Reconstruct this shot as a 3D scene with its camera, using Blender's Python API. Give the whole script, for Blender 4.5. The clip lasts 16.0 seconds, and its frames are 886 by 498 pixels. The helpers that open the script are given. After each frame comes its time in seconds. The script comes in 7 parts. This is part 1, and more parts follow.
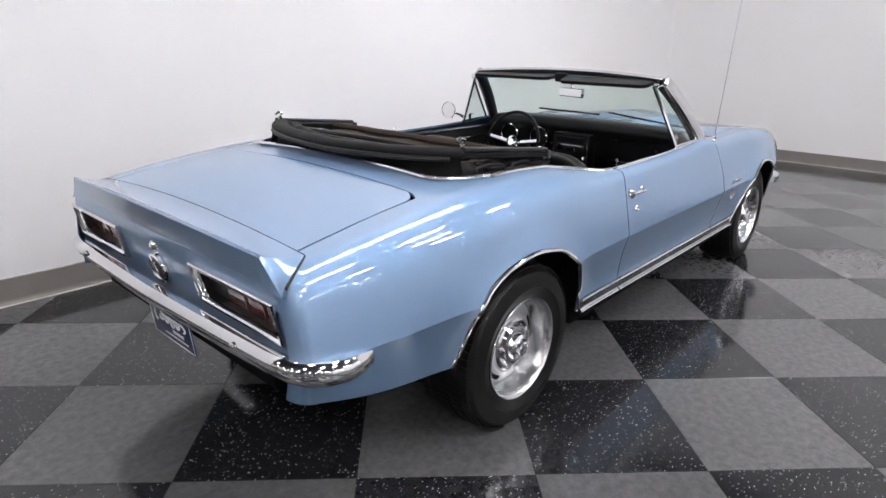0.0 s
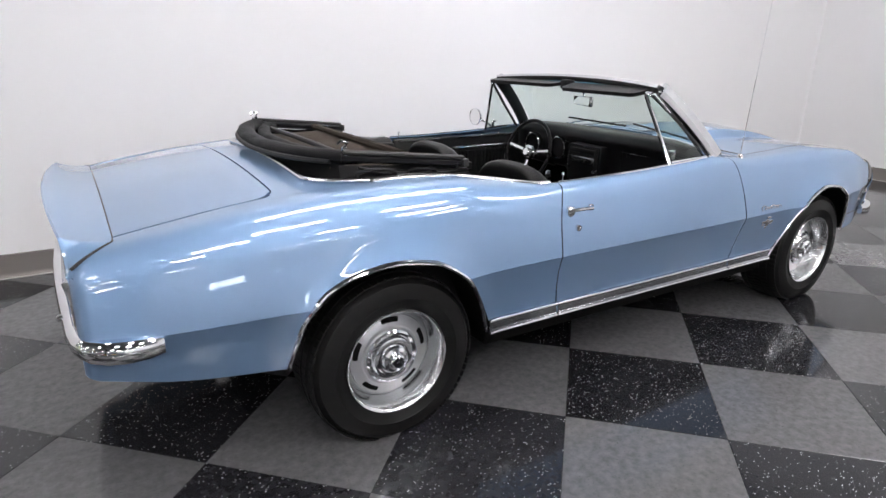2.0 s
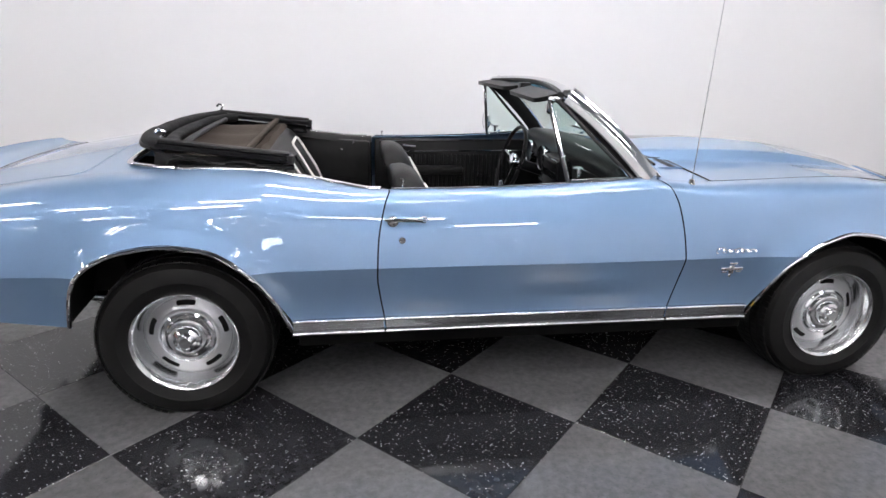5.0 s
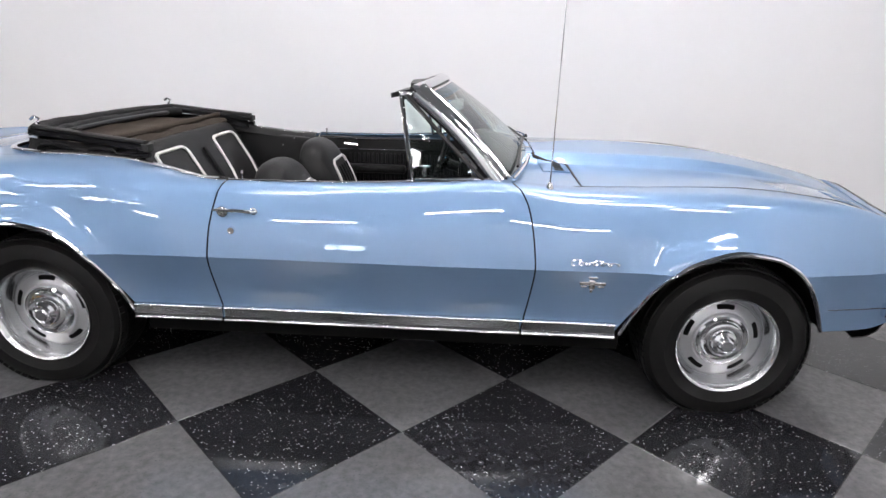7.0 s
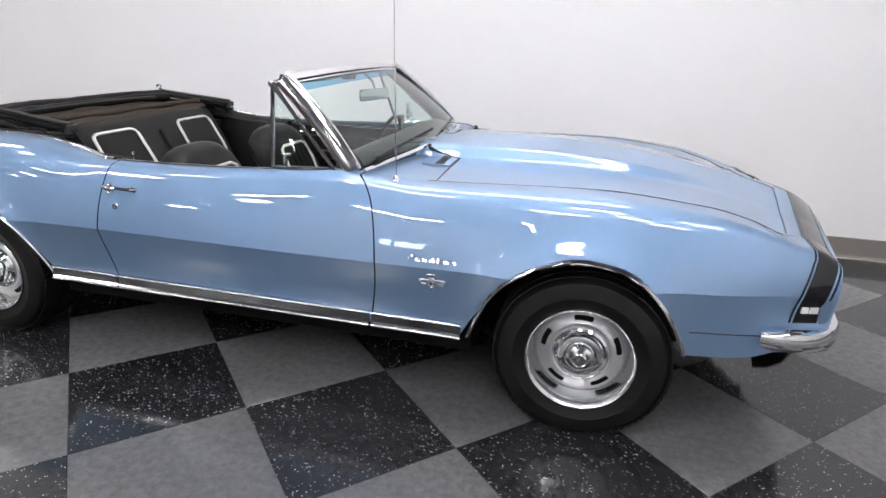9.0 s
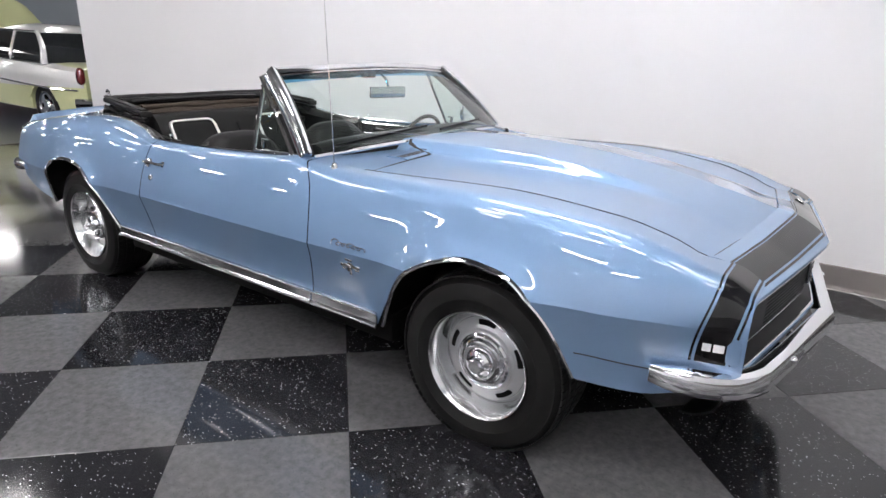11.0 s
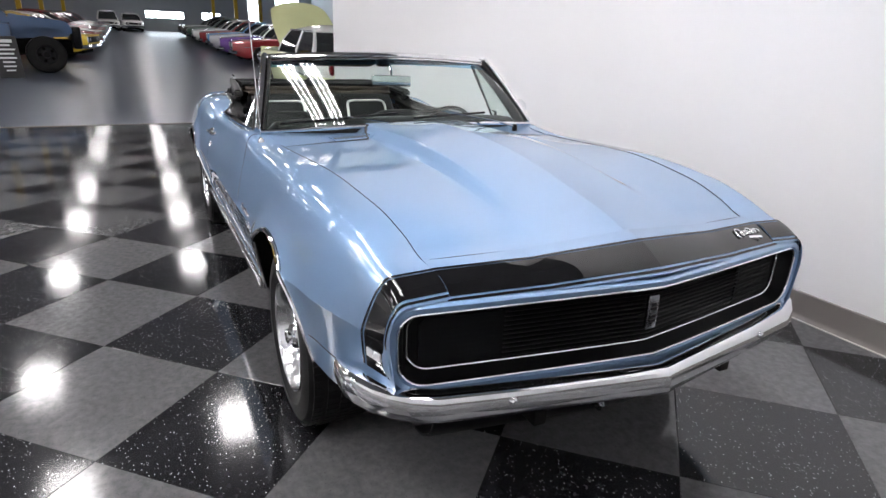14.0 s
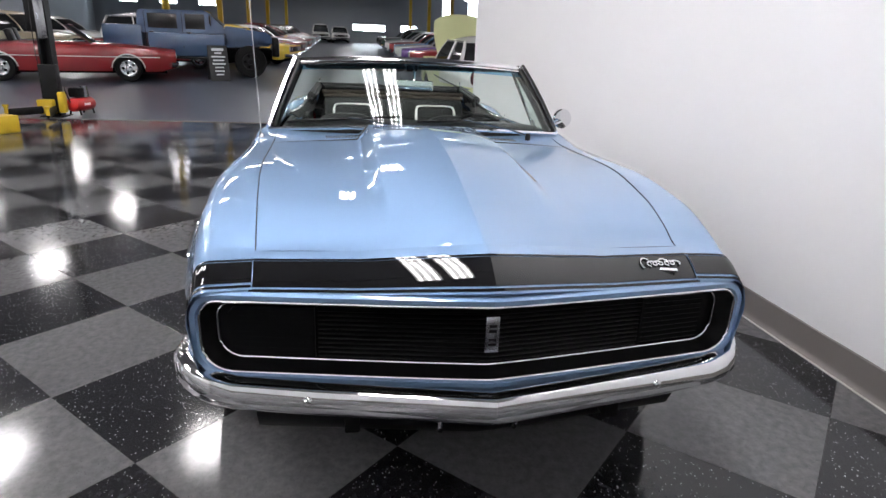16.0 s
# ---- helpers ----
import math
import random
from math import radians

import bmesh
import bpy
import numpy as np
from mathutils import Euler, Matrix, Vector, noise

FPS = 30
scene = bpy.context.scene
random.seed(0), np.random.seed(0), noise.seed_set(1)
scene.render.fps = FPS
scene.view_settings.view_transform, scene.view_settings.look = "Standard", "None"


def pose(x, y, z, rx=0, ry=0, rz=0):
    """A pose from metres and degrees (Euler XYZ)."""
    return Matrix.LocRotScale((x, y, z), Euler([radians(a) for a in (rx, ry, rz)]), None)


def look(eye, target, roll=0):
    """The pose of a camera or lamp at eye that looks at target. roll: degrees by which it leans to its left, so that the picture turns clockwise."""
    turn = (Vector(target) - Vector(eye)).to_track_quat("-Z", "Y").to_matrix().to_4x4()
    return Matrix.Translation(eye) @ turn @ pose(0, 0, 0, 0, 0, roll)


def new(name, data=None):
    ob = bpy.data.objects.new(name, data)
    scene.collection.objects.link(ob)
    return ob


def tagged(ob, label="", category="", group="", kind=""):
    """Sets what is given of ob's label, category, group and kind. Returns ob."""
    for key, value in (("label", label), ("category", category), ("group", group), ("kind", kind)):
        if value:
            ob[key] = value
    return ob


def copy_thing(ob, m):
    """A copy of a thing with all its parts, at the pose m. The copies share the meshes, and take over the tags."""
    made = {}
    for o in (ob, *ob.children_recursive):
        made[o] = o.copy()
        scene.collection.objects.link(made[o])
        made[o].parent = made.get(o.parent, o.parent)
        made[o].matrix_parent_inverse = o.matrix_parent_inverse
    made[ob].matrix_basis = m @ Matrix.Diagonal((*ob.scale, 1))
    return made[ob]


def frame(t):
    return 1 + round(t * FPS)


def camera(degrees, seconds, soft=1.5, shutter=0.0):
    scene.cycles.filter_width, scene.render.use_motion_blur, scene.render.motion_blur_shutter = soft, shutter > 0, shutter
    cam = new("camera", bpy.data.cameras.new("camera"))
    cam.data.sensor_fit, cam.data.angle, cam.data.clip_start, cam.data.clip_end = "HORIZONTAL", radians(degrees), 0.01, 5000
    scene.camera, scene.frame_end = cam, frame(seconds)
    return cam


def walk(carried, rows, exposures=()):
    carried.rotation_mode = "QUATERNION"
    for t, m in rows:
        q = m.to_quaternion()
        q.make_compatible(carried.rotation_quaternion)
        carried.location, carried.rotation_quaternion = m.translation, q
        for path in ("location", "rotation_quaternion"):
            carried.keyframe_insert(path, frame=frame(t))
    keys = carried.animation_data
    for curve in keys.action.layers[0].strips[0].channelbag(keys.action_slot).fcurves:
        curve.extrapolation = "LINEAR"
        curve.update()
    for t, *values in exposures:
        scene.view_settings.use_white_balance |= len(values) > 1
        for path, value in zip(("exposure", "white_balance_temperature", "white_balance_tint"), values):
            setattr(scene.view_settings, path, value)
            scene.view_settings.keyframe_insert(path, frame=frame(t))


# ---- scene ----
cam = camera(73.2, 16.0)
# The path is given over the floor's tile grid; ROOM turns it to the room, whose walls run along x and y.
ROOM = pose(0.811, 3.709, 0, 0, 0, 44.85).inverted()
PATH = [
    (0, (-0.013, 0.137, 1.379), (0.103, 2.029, 0.742), 1.2),
    (0.5, (0.239, 0.143, 1.378), (0.218, 2.039, 0.742), 1.3),
    (1, (0.49, 0.172, 1.375), (0.34, 2.064, 0.745), 1.3),
    (1.5, (0.745, 0.215, 1.376), (0.454, 2.092, 0.751), 1.3),
    (2, (0.991, 0.282, 1.376), (0.577, 2.137, 0.755), 1.2),
    (2.5, (1.241, 0.371, 1.39), (0.697, 2.19, 0.761), 1.2),
    (3, (1.472, 0.481, 1.396), (0.8, 2.255, 0.764), 1.3),
    (3.2, (1.561, 0.53, 1.404), (0.84, 2.283, 0.767), 1.4),
    (5.3, (2.523, 1.151, 1.385), (1.365, 2.658, 0.761), 1.5),
    (5.5, (2.605, 1.225, 1.385), (1.417, 2.707, 0.761), 1.4),
    (6, (2.792, 1.409, 1.382), (1.542, 2.84, 0.757), 1.6),
    (6.5, (2.968, 1.587, 1.364), (1.657, 2.968, 0.752), 1.8),
    (7, (3.149, 1.792, 1.364), (1.767, 3.101, 0.749), 1.8),
    (7.5, (3.307, 2.0, 1.382), (1.87, 3.239, 0.749), 1.9),
    (8, (3.465, 2.213, 1.399), (1.984, 3.388, 0.746), 1.8),
    (8.5, (3.627, 2.409, 1.402), (2.087, 3.506, 0.748), 2.1),
    (9, (3.778, 2.658, 1.403), (2.154, 3.619, 0.74), 1.6),
    (9.2, (3.827, 2.751, 1.427), (2.175, 3.652, 0.749), 1.8),
    (11.3, (4.196, 3.801, 1.335), (2.311, 4.047, 0.712), 1.3),
    (11.5, (4.211, 3.909, 1.334), (2.322, 4.104, 0.708), 1.3),
    (12, (4.227, 4.187, 1.325), (2.334, 4.228, 0.681), 1.4),
    (12.5, (4.218, 4.446, 1.323), (2.331, 4.329, 0.67), 1.6),
    (13, (4.185, 4.705, 1.322), (2.316, 4.428, 0.667), 1.5),
    (13.5, (4.133, 4.951, 1.319), (2.29, 4.521, 0.669), 1.8),
    (14, (4.059, 5.197, 1.327), (2.257, 4.618, 0.681), 1.9),
    (14.5, (3.973, 5.426, 1.323), (2.22, 4.701, 0.689), 2.3),
    (15, (3.859, 5.636, 1.325), (2.174, 4.764, 0.694), 2.5),
    (15.5, (3.736, 5.83, 1.317), (2.121, 4.829, 0.693), 2.5),
    (16, (3.623, 5.988, 1.325), (2.074, 4.893, 0.694), 2.4),
]
walk(cam, [(t, ROOM @ look(eye, target, roll)) for t, eye, target, roll in PATH])

# ---- light ----
world = bpy.data.worlds.new("world")
scene.world = world
world.use_nodes = True
world.node_tree.nodes["Background"].inputs["Color"].default_value = (0.75, 0.85, 1.0, 1)
world.node_tree.nodes["Background"].inputs["Strength"].default_value = 1.0
scene.view_settings.exposure = 0.0
STRIP_POWER = 40.0     # strip lamps over the car
BAY_POWER = 40.0       # bay lamps of the hall, and the added fill bays
WINDOW_POWER = 12.0     # daylight in the panes

# ---- materials ----
def material(name, color, rough=0.5, metal=0.0, vary=0.08, scale=30.0, bump=0.0, bump_scale=200.0, coat=0.0, spec=0.5,
             color2=None, fine=0.0, fine_scale=400.0, rough_vary=0.0, emit=None, strength=0.0):
    """A principled surface with broad mottling, fine grain and relief."""
    m = bpy.data.materials.new(name)
    m.use_nodes = True
    nt = m.node_tree
    b = nt.nodes["Principled BSDF"]
    b.inputs["Roughness"].default_value, b.inputs["Metallic"].default_value = rough, metal
    b.inputs["Coat Weight"].default_value, b.inputs["Coat Roughness"].default_value = coat, 0.008
    b.inputs["Specular IOR Level"].default_value = spec
    tc = nt.nodes.new("ShaderNodeTexCoord")
    n1 = nt.nodes.new("ShaderNodeTexNoise")
    n1.inputs["Scale"].default_value, n1.inputs["Detail"].default_value = scale, 6
    nt.links.new(tc.outputs["Object"], n1.inputs["Vector"])
    c2 = color2 or [c * (1 - vary) for c in color]
    mix = nt.nodes.new("ShaderNodeMix")
    mix.data_type = "RGBA"
    mix.inputs[6].default_value, mix.inputs[7].default_value = (*color, 1), (*c2, 1)
    nt.links.new(n1.outputs["Fac"], mix.inputs[0])
    out = mix.outputs[2]
    if fine:
        n2 = nt.nodes.new("ShaderNodeTexNoise")
        n2.inputs["Scale"].default_value, n2.inputs["Detail"].default_value = fine_scale, 2
        nt.links.new(tc.outputs["Object"], n2.inputs["Vector"])
        hsv = nt.nodes.new("ShaderNodeHueSaturation")
        mr = nt.nodes.new("ShaderNodeMapRange")
        mr.inputs["From Min"].default_value, mr.inputs["From Max"].default_value = 0.3, 0.7
        mr.inputs["To Min"].default_value, mr.inputs["To Max"].default_value = 1 - fine, 1 + fine
        nt.links.new(n2.outputs["Fac"], mr.inputs["Value"])
        nt.links.new(mr.outputs["Result"], hsv.inputs["Value"])
        nt.links.new(out, hsv.inputs["Color"])
        out = hsv.outputs["Color"]
    nt.links.new(out, b.inputs["Base Color"])
    if rough_vary:
        mr = nt.nodes.new("ShaderNodeMapRange")
        mr.inputs["To Min"].default_value, mr.inputs["To Max"].default_value = rough - rough_vary, rough + rough_vary
        nt.links.new(n1.outputs["Fac"], mr.inputs["Value"])
        nt.links.new(mr.outputs["Result"], b.inputs["Roughness"])
    if bump:
        n3 = nt.nodes.new("ShaderNodeTexNoise")
        n3.inputs["Scale"].default_value, n3.inputs["Detail"].default_value = bump_scale, 3
        nt.links.new(tc.outputs["Object"], n3.inputs["Vector"])
        bp = nt.nodes.new("ShaderNodeBump")
        bp.inputs["Strength"].default_value, bp.inputs["Distance"].default_value = bump, 0.002
        nt.links.new(n3.outputs["Fac"], bp.inputs["Height"])
        nt.links.new(bp.outputs["Normal"], b.inputs["Normal"])
    if emit:
        b.inputs["Emission Color"].default_value, b.inputs["Emission Strength"].default_value = (*emit, 1), strength
    return m


def glass(name, tint, rough=0.0, clear=0.88):
    """Thin sheet glass: mostly clear, with a mirror's share of gloss by Fresnel."""
    m = bpy.data.materials.new(name)
    m.use_nodes = True
    nt = m.node_tree
    nt.nodes.remove(nt.nodes["Principled BSDF"])
    t, g, mix, lw, pw, f = (nt.nodes.new(n) for n in ("ShaderNodeBsdfTransparent", "ShaderNodeBsdfGlossy", "ShaderNodeMixShader", "ShaderNodeLayerWeight", "ShaderNodeMath", "ShaderNodeMapRange"))
    t.inputs["Color"].default_value = (*tint, 1)
    g.inputs["Roughness"].default_value = rough
    lw.inputs["Blend"].default_value = 0.5
    pw.operation = "POWER"
    pw.inputs[1].default_value = 4.5
    f.inputs["To Min"].default_value, f.inputs["To Max"].default_value = 0.075, 1.0
    nt.links.new(lw.outputs["Facing"], pw.inputs[0])
    nt.links.new(pw.outputs[0], f.inputs["Value"])
    nt.links.new(f.outputs["Result"], mix.inputs["Fac"])
    nt.links.new(t.outputs["BSDF"], mix.inputs[1])
    nt.links.new(g.outputs["BSDF"], mix.inputs[2])
    nt.links.new(mix.outputs["Shader"], nt.nodes["Material Output"].inputs["Surface"])
    return m


PAINT = material("blue_metallic_paint", (0.215, 0.340, 0.530), 0.56, 0.76, 0.05, 3.0, coat=1.0, fine=0.08, fine_scale=900.0)
PAINT.node_tree.nodes["Principled BSDF"].inputs["Coat IOR"].default_value = 1.68
STRIPE = material("black_gloss_stripe", (0.009, 0.009, 0.010), 0.02, 0, 0.2, 8.0)
CHROME = material("chrome", (0.82, 0.83, 0.85), 0.06, 1.0, 0.05, 20.0, rough_vary=0.03)
BRUSHED = material("worn_silver_metal", (0.34, 0.35, 0.37), 0.16, 1.0, 0.06, 8.0)
PILLAR = material("bright_screen_frame", (0.70, 0.71, 0.73), 0.1, 1.0, 0.06, 8.0)
WHEEL_SILVER = material("silver_wheel_paint", (0.52, 0.53, 0.55), 0.3, 0.7, 0.1, 40.0, coat=0.3)
RUBBER = material("tyre_rubber", (0.0055, 0.0055, 0.006), 0.42, 0, 0.3, 25.0, bump=0.15, bump_scale=300.0, spec=0.2, color2=(0.010, 0.0098, 0.0095))
RING = material("polished_trim_ring", (0.70, 0.71, 0.72), 0.2, 1.0, 0.08, 30.0)
SEAL_GAP = material("black_rubber_and_gap", (0.01, 0.01, 0.01), 0.6)
UNDER = material("black_underbody", (0.005, 0.005, 0.005), 0.9, 0, 0.4, 15.0, spec=0.1)
VINYL = material("black_vinyl", (0.009, 0.009, 0.0095), 0.42, 0, 0.25, 40.0, bump=0.2, bump_scale=500.0, spec=0.16)
CLOTH_TOP = material("black_roof_canvas", (0.008, 0.008, 0.009), 0.6, 0, 0.3, 60.0, bump=0.3, bump_scale=900.0, spec=0.16)
TAN_CLOTH = material("brown_roof_lining", (0.052, 0.041, 0.033), 0.85, 0, 0.25, 30.0, bump=0.5, bump_scale=900.0, spec=0.15)
WHITE_TRIM = material("white_vinyl_piping", (0.78, 0.77, 0.74), 0.4, 0, 0.05)
BLACK_PLASTIC = material("black_plastic", (0.006, 0.006, 0.007), 0.35, 0, 0.2, 50.0, spec=0.22)
GRILLE_BLACK = material("satin_black_grille", (0.0035, 0.0035, 0.004), 0.4, 0, 0.2, 50.0, spec=0.10)
GLASS = glass("windscreen_glass", (0.80, 0.90, 0.86))
TINT = glass("tinted_glass_band", (0.14, 0.42, 0.62))
MIRROR = material("mirror", (0.9, 0.9, 0.9), 0.01, 1.0, 0.0)
RED_LENS = material("red_lamp_lens", (0.13, 0.004, 0.006), 0.12, 0, 0.3, 60.0, coat=1.0)
DARK_LENS = material("dark_lamp_housing", (0.014, 0.011, 0.010), 0.3, 0, 0.3, 60.0, coat=0.3)
PLATE_BLUE = material("blue_plate", (0.010, 0.030, 0.095), 0.35, 0, 0.1, 30.0)
WHITE_PAINT = material("white_print", (0.75, 0.76, 0.78), 0.4, 0, 0.05)
WALL = material("white_wall_paint", (0.80, 0.80, 0.815), 0.55, 0, 0.03, 1.2, bump=0.06, bump_scale=150.0)
BASE_GREY = material("grey_cove_base", (0.17, 0.155, 0.145), 0.45, 0, 0.12, 6.0)
CAULK = material("pale_sealant_line", (0.5, 0.48, 0.45), 0.6, 0, 0.3, 30.0)


def tile_material(name, base, base2, chip, chip_amount, rough):
    """Speckled vinyl tile, polished: broad clouding, chips drawn long, scuffs in the gloss, each tile a little different."""
    m = bpy.data.materials.new(name)
    m.use_nodes = True
    nt = m.node_tree
    L = nt.links.new
    b = nt.nodes["Principled BSDF"]
    tc = nt.nodes.new("ShaderNodeNewGeometry")
    info = nt.nodes.new("ShaderNodeObjectInfo")
    cloud = nt.nodes.new("ShaderNodeTexNoise")
    cloud.inputs["Scale"].default_value, cloud.inputs["Detail"].default_value = 30.0, 9
    cloud.inputs["Roughness"].default_value = 0.68
    L(tc.outputs["Position"], cloud.inputs["Vector"])
    m1 = nt.nodes.new("ShaderNodeMix")
    m1.data_type = "RGBA"
    m1.inputs[6].default_value, m1.inputs[7].default_value = (*base, 1), (*base2, 1)
    ramp = nt.nodes.new("ShaderNodeMapRange")
    ramp.inputs["From Min"].default_value, ramp.inputs["From Max"].default_value = 0.35, 0.65
    L(cloud.outputs["Fac"], ramp.inputs["Value"])
    L(ramp.outputs["Result"], m1.inputs[0])
    mp = nt.nodes.new("ShaderNodeMapping")
    mp.inputs["Rotation"].default_value = (0, 0, 0.6)
    mp.inputs["Scale"].default_value = (110, 230, 1)
    L(tc.outputs["Position"], mp.inputs["Vector"])
    vor = nt.nodes.new("ShaderNodeTexVoronoi")
    vor.voronoi_dimensions = "2D"
    vor.inputs["Scale"].default_value = 1.0
    L(mp.outputs["Vector"], vor.inputs["Vector"])
    gate = nt.nodes.new("ShaderNodeMath")
    gate.operation = "LESS_THAN"
    gate.inputs[1].default_value = 0.30
    L(vor.outputs["Distance"], gate.inputs[0])
    sep = nt.nodes.new("ShaderNodeSeparateColor")
    L(vor.outputs["Color"], sep.inputs["Color"])
    pick = nt.nodes.new("ShaderNodeMath")
    pick.operation = "LESS_THAN"
    pick.inputs[1].default_value = chip_amount
    L(sep.outputs["Red"], pick.inputs[0])
    both = nt.nodes.new("ShaderNodeMath")
    both.operation = "MULTIPLY"
    L(gate.outputs[0], both.inputs[0])
    L(pick.outputs[0], both.inputs[1])
    dim = nt.nodes.new("ShaderNodeMath")
    dim.operation = "MULTIPLY"
    L(both.outputs[0], dim.inputs[0])
    L(sep.outputs["Green"], dim.inputs[1])
    m2 = nt.nodes.new("ShaderNodeMix")
    m2.data_type = "RGBA"
    m2.inputs[7].default_value = (*chip, 1)
    L(m1.outputs[2], m2.inputs[6])
    L(dim.outputs[0], m2.inputs[0])
    hsv = nt.nodes.new("ShaderNodeHueSaturation")
    mr = nt.nodes.new("ShaderNodeMapRange")
    mr.inputs["To Min"].default_value, mr.inputs["To Max"].default_value = 0.88, 1.12
    L(info.outputs["Random"], mr.inputs["Value"])
    L(mr.outputs["Result"], hsv.inputs["Value"])
    L(m2.outputs[2], hsv.inputs["Color"])
    L(hsv.outputs["Color"], b.inputs["Base Color"])
    b.inputs["Specular IOR Level"].default_value = 0.42
    b.inputs["Coat Weight"].default_value, b.inputs["Coat Roughness"].default_value = 0.0, 0.07
    sc = nt.nodes.new("ShaderNodeTexNoise")
    sc.inputs["Scale"].default_value, sc.inputs["Detail"].default_value = 5.0, 9
    sc.inputs["Roughness"].default_value = 0.7
    L(tc.outputs["Position"], sc.inputs["Vector"])
    rr = nt.nodes.new("ShaderNodeMapRange")
    rr.inputs["From Min"].default_value, rr.inputs["From Max"].default_value = 0.3, 0.7
    rr.inputs["To Min"].default_value, rr.inputs["To Max"].default_value = rough * 0.85, rough * 1.3
    L(sc.outputs["Fac"], rr.inputs["Value"])
    L(rr.outputs["Result"], b.inputs["Roughness"])
    bp = nt.nodes.new("ShaderNodeBump")
    bp.inputs["Strength"].default_value, bp.inputs["Distance"].default_value = 0.015, 0.002
    L(cloud.outputs["Fac"], bp.inputs["Height"])
    L(bp.outputs["Normal"], b.inputs["Normal"])
    return m


TILE_DARK = tile_material("black_speckled_tile", (0.012, 0.012, 0.014), (0.022, 0.022, 0.025), (0.72, 0.73, 0.75), 0.06, 0.095)
TILE_GREY = tile_material("grey_mottled_tile", (0.076, 0.076, 0.079), (0.120, 0.120, 0.123), (0.05, 0.05, 0.053), 0.07, 0.105)
CONCRETE = material("polished_dark_concrete", (0.058, 0.069, 0.094), 0.29, 0, 0.3, 0.8, fine=0.06, fine_scale=25.0)

# ---- tools ----
def curve(*k):
    """A smooth monotone curve through the knots x0, y0, x1, y1, ..."""
    xs, ys = list(k[0::2]), list(k[1::2])
    n = len(xs)
    d = [(ys[i + 1] - ys[i]) / (xs[i + 1] - xs[i]) for i in range(n - 1)]
    s = [d[0]] + [0 if d[i - 1] * d[i] <= 0 else 2 * d[i - 1] * d[i] / (d[i - 1] + d[i]) for i in range(1, n - 1)] + [d[-1]]

    def f(x):
        x = min(max(x, xs[0]), xs[-1])
        i = 0
        while i < n - 2 and x > xs[i + 1]:
            i += 1
        h = xs[i + 1] - xs[i]
        t = (x - xs[i]) / h
        return (ys[i] * (1 + 2 * t) * (1 - t) ** 2 + s[i] * h * t * (1 - t) ** 2
                + ys[i + 1] * t * t * (3 - 2 * t) - s[i + 1] * h * t * t * (1 - t))
    return f


def mixv(a, b, t):
    return a + (b - a) * t


def smooth(t):
    t = min(max(t, 0.0), 1.0)
    return t * t * (3 - 2 * t)


def steps(a, b, n):
    return [a + (b - a) * i / n for i in range(n + 1)]


def thing(name, label, category, group="", m=None):
    ob = tagged(new(name), label, category, group)
    ob.empty_display_size = 0.1
    if m is not None:
        ob.matrix_basis = m
    return ob


def part(name, bm, mat, parent=None, label="", angle=32.0, flip=False):
    """Link a bmesh as one mesh object under its thing or part."""
    me = bpy.data.meshes.new(name)
    if flip:
        bmesh.ops.reverse_faces(bm, faces=bm.faces[:])
    bm.to_mesh(me)
    bm.free()
    me.materials.append(mat)
    me.polygons.foreach_set("use_smooth", [True] * len(me.polygons))
    me.set_sharp_from_angle(angle=radians(angle))
    ob = new(name, me)
    if parent is not None:
        ob.parent = parent
    if label:
        tagged(ob, label)
    return ob


def ridge(ob):
    """Keep the fold along the car's middle crisp."""
    me = ob.data
    for e in me.edges:
        if all(abs(me.vertices[i].co.y) < 1e-5 for i in e.vertices):
            e.use_edge_sharp = True
    return ob


def structure(name, bm, mat, label, category, angle=32.0):
    return tagged(part(name, bm, mat, None, label, angle), label, category, kind="structure")


def grid(bm, rows, closed=False):
    """A sheet over rows of points; pieces with no area are left out."""
    vs = [[bm.verts.new(p) for p in r] for r in rows]
    for a, b in zip(vs, vs[1:]):
        n = len(a)
        for i in range(n if closed else n - 1):
            q = [a[i], a[(i + 1) % n], b[(i + 1) % n], b[i]]
            co = [v.co for v in q]
            keep = [v for j, v in enumerate(q) if (co[j] - co[j - 1]).length > 1e-5]
            if len(keep) > 2 and len(set(keep)) == len(keep):
                bm.faces.new(keep)
    loose = [v for r in vs for v in r if not v.link_faces]
    bmesh.ops.delete(bm, geom=loose, context="VERTS")
    return bm


def thicken(bm, t):
    """Give a sheet real thickness, away from its faces' normals."""
    geom = bmesh.ops.solidify(bm, geom=bm.faces[:], thickness=t)
    return bm


def outward(bm, centre):
    """Turn the sheet's faces away from a point."""
    s = 0.0
    for f in bm.faces:
        s += f.normal.dot(f.calc_center_median() - Vector(centre)) * f.calc_area()
    if s < 0:
        bmesh.ops.reverse_faces(bm, faces=bm.faces[:])
    return bm


def fresh_normals(bm):
    bm.normal_update()
    return bm


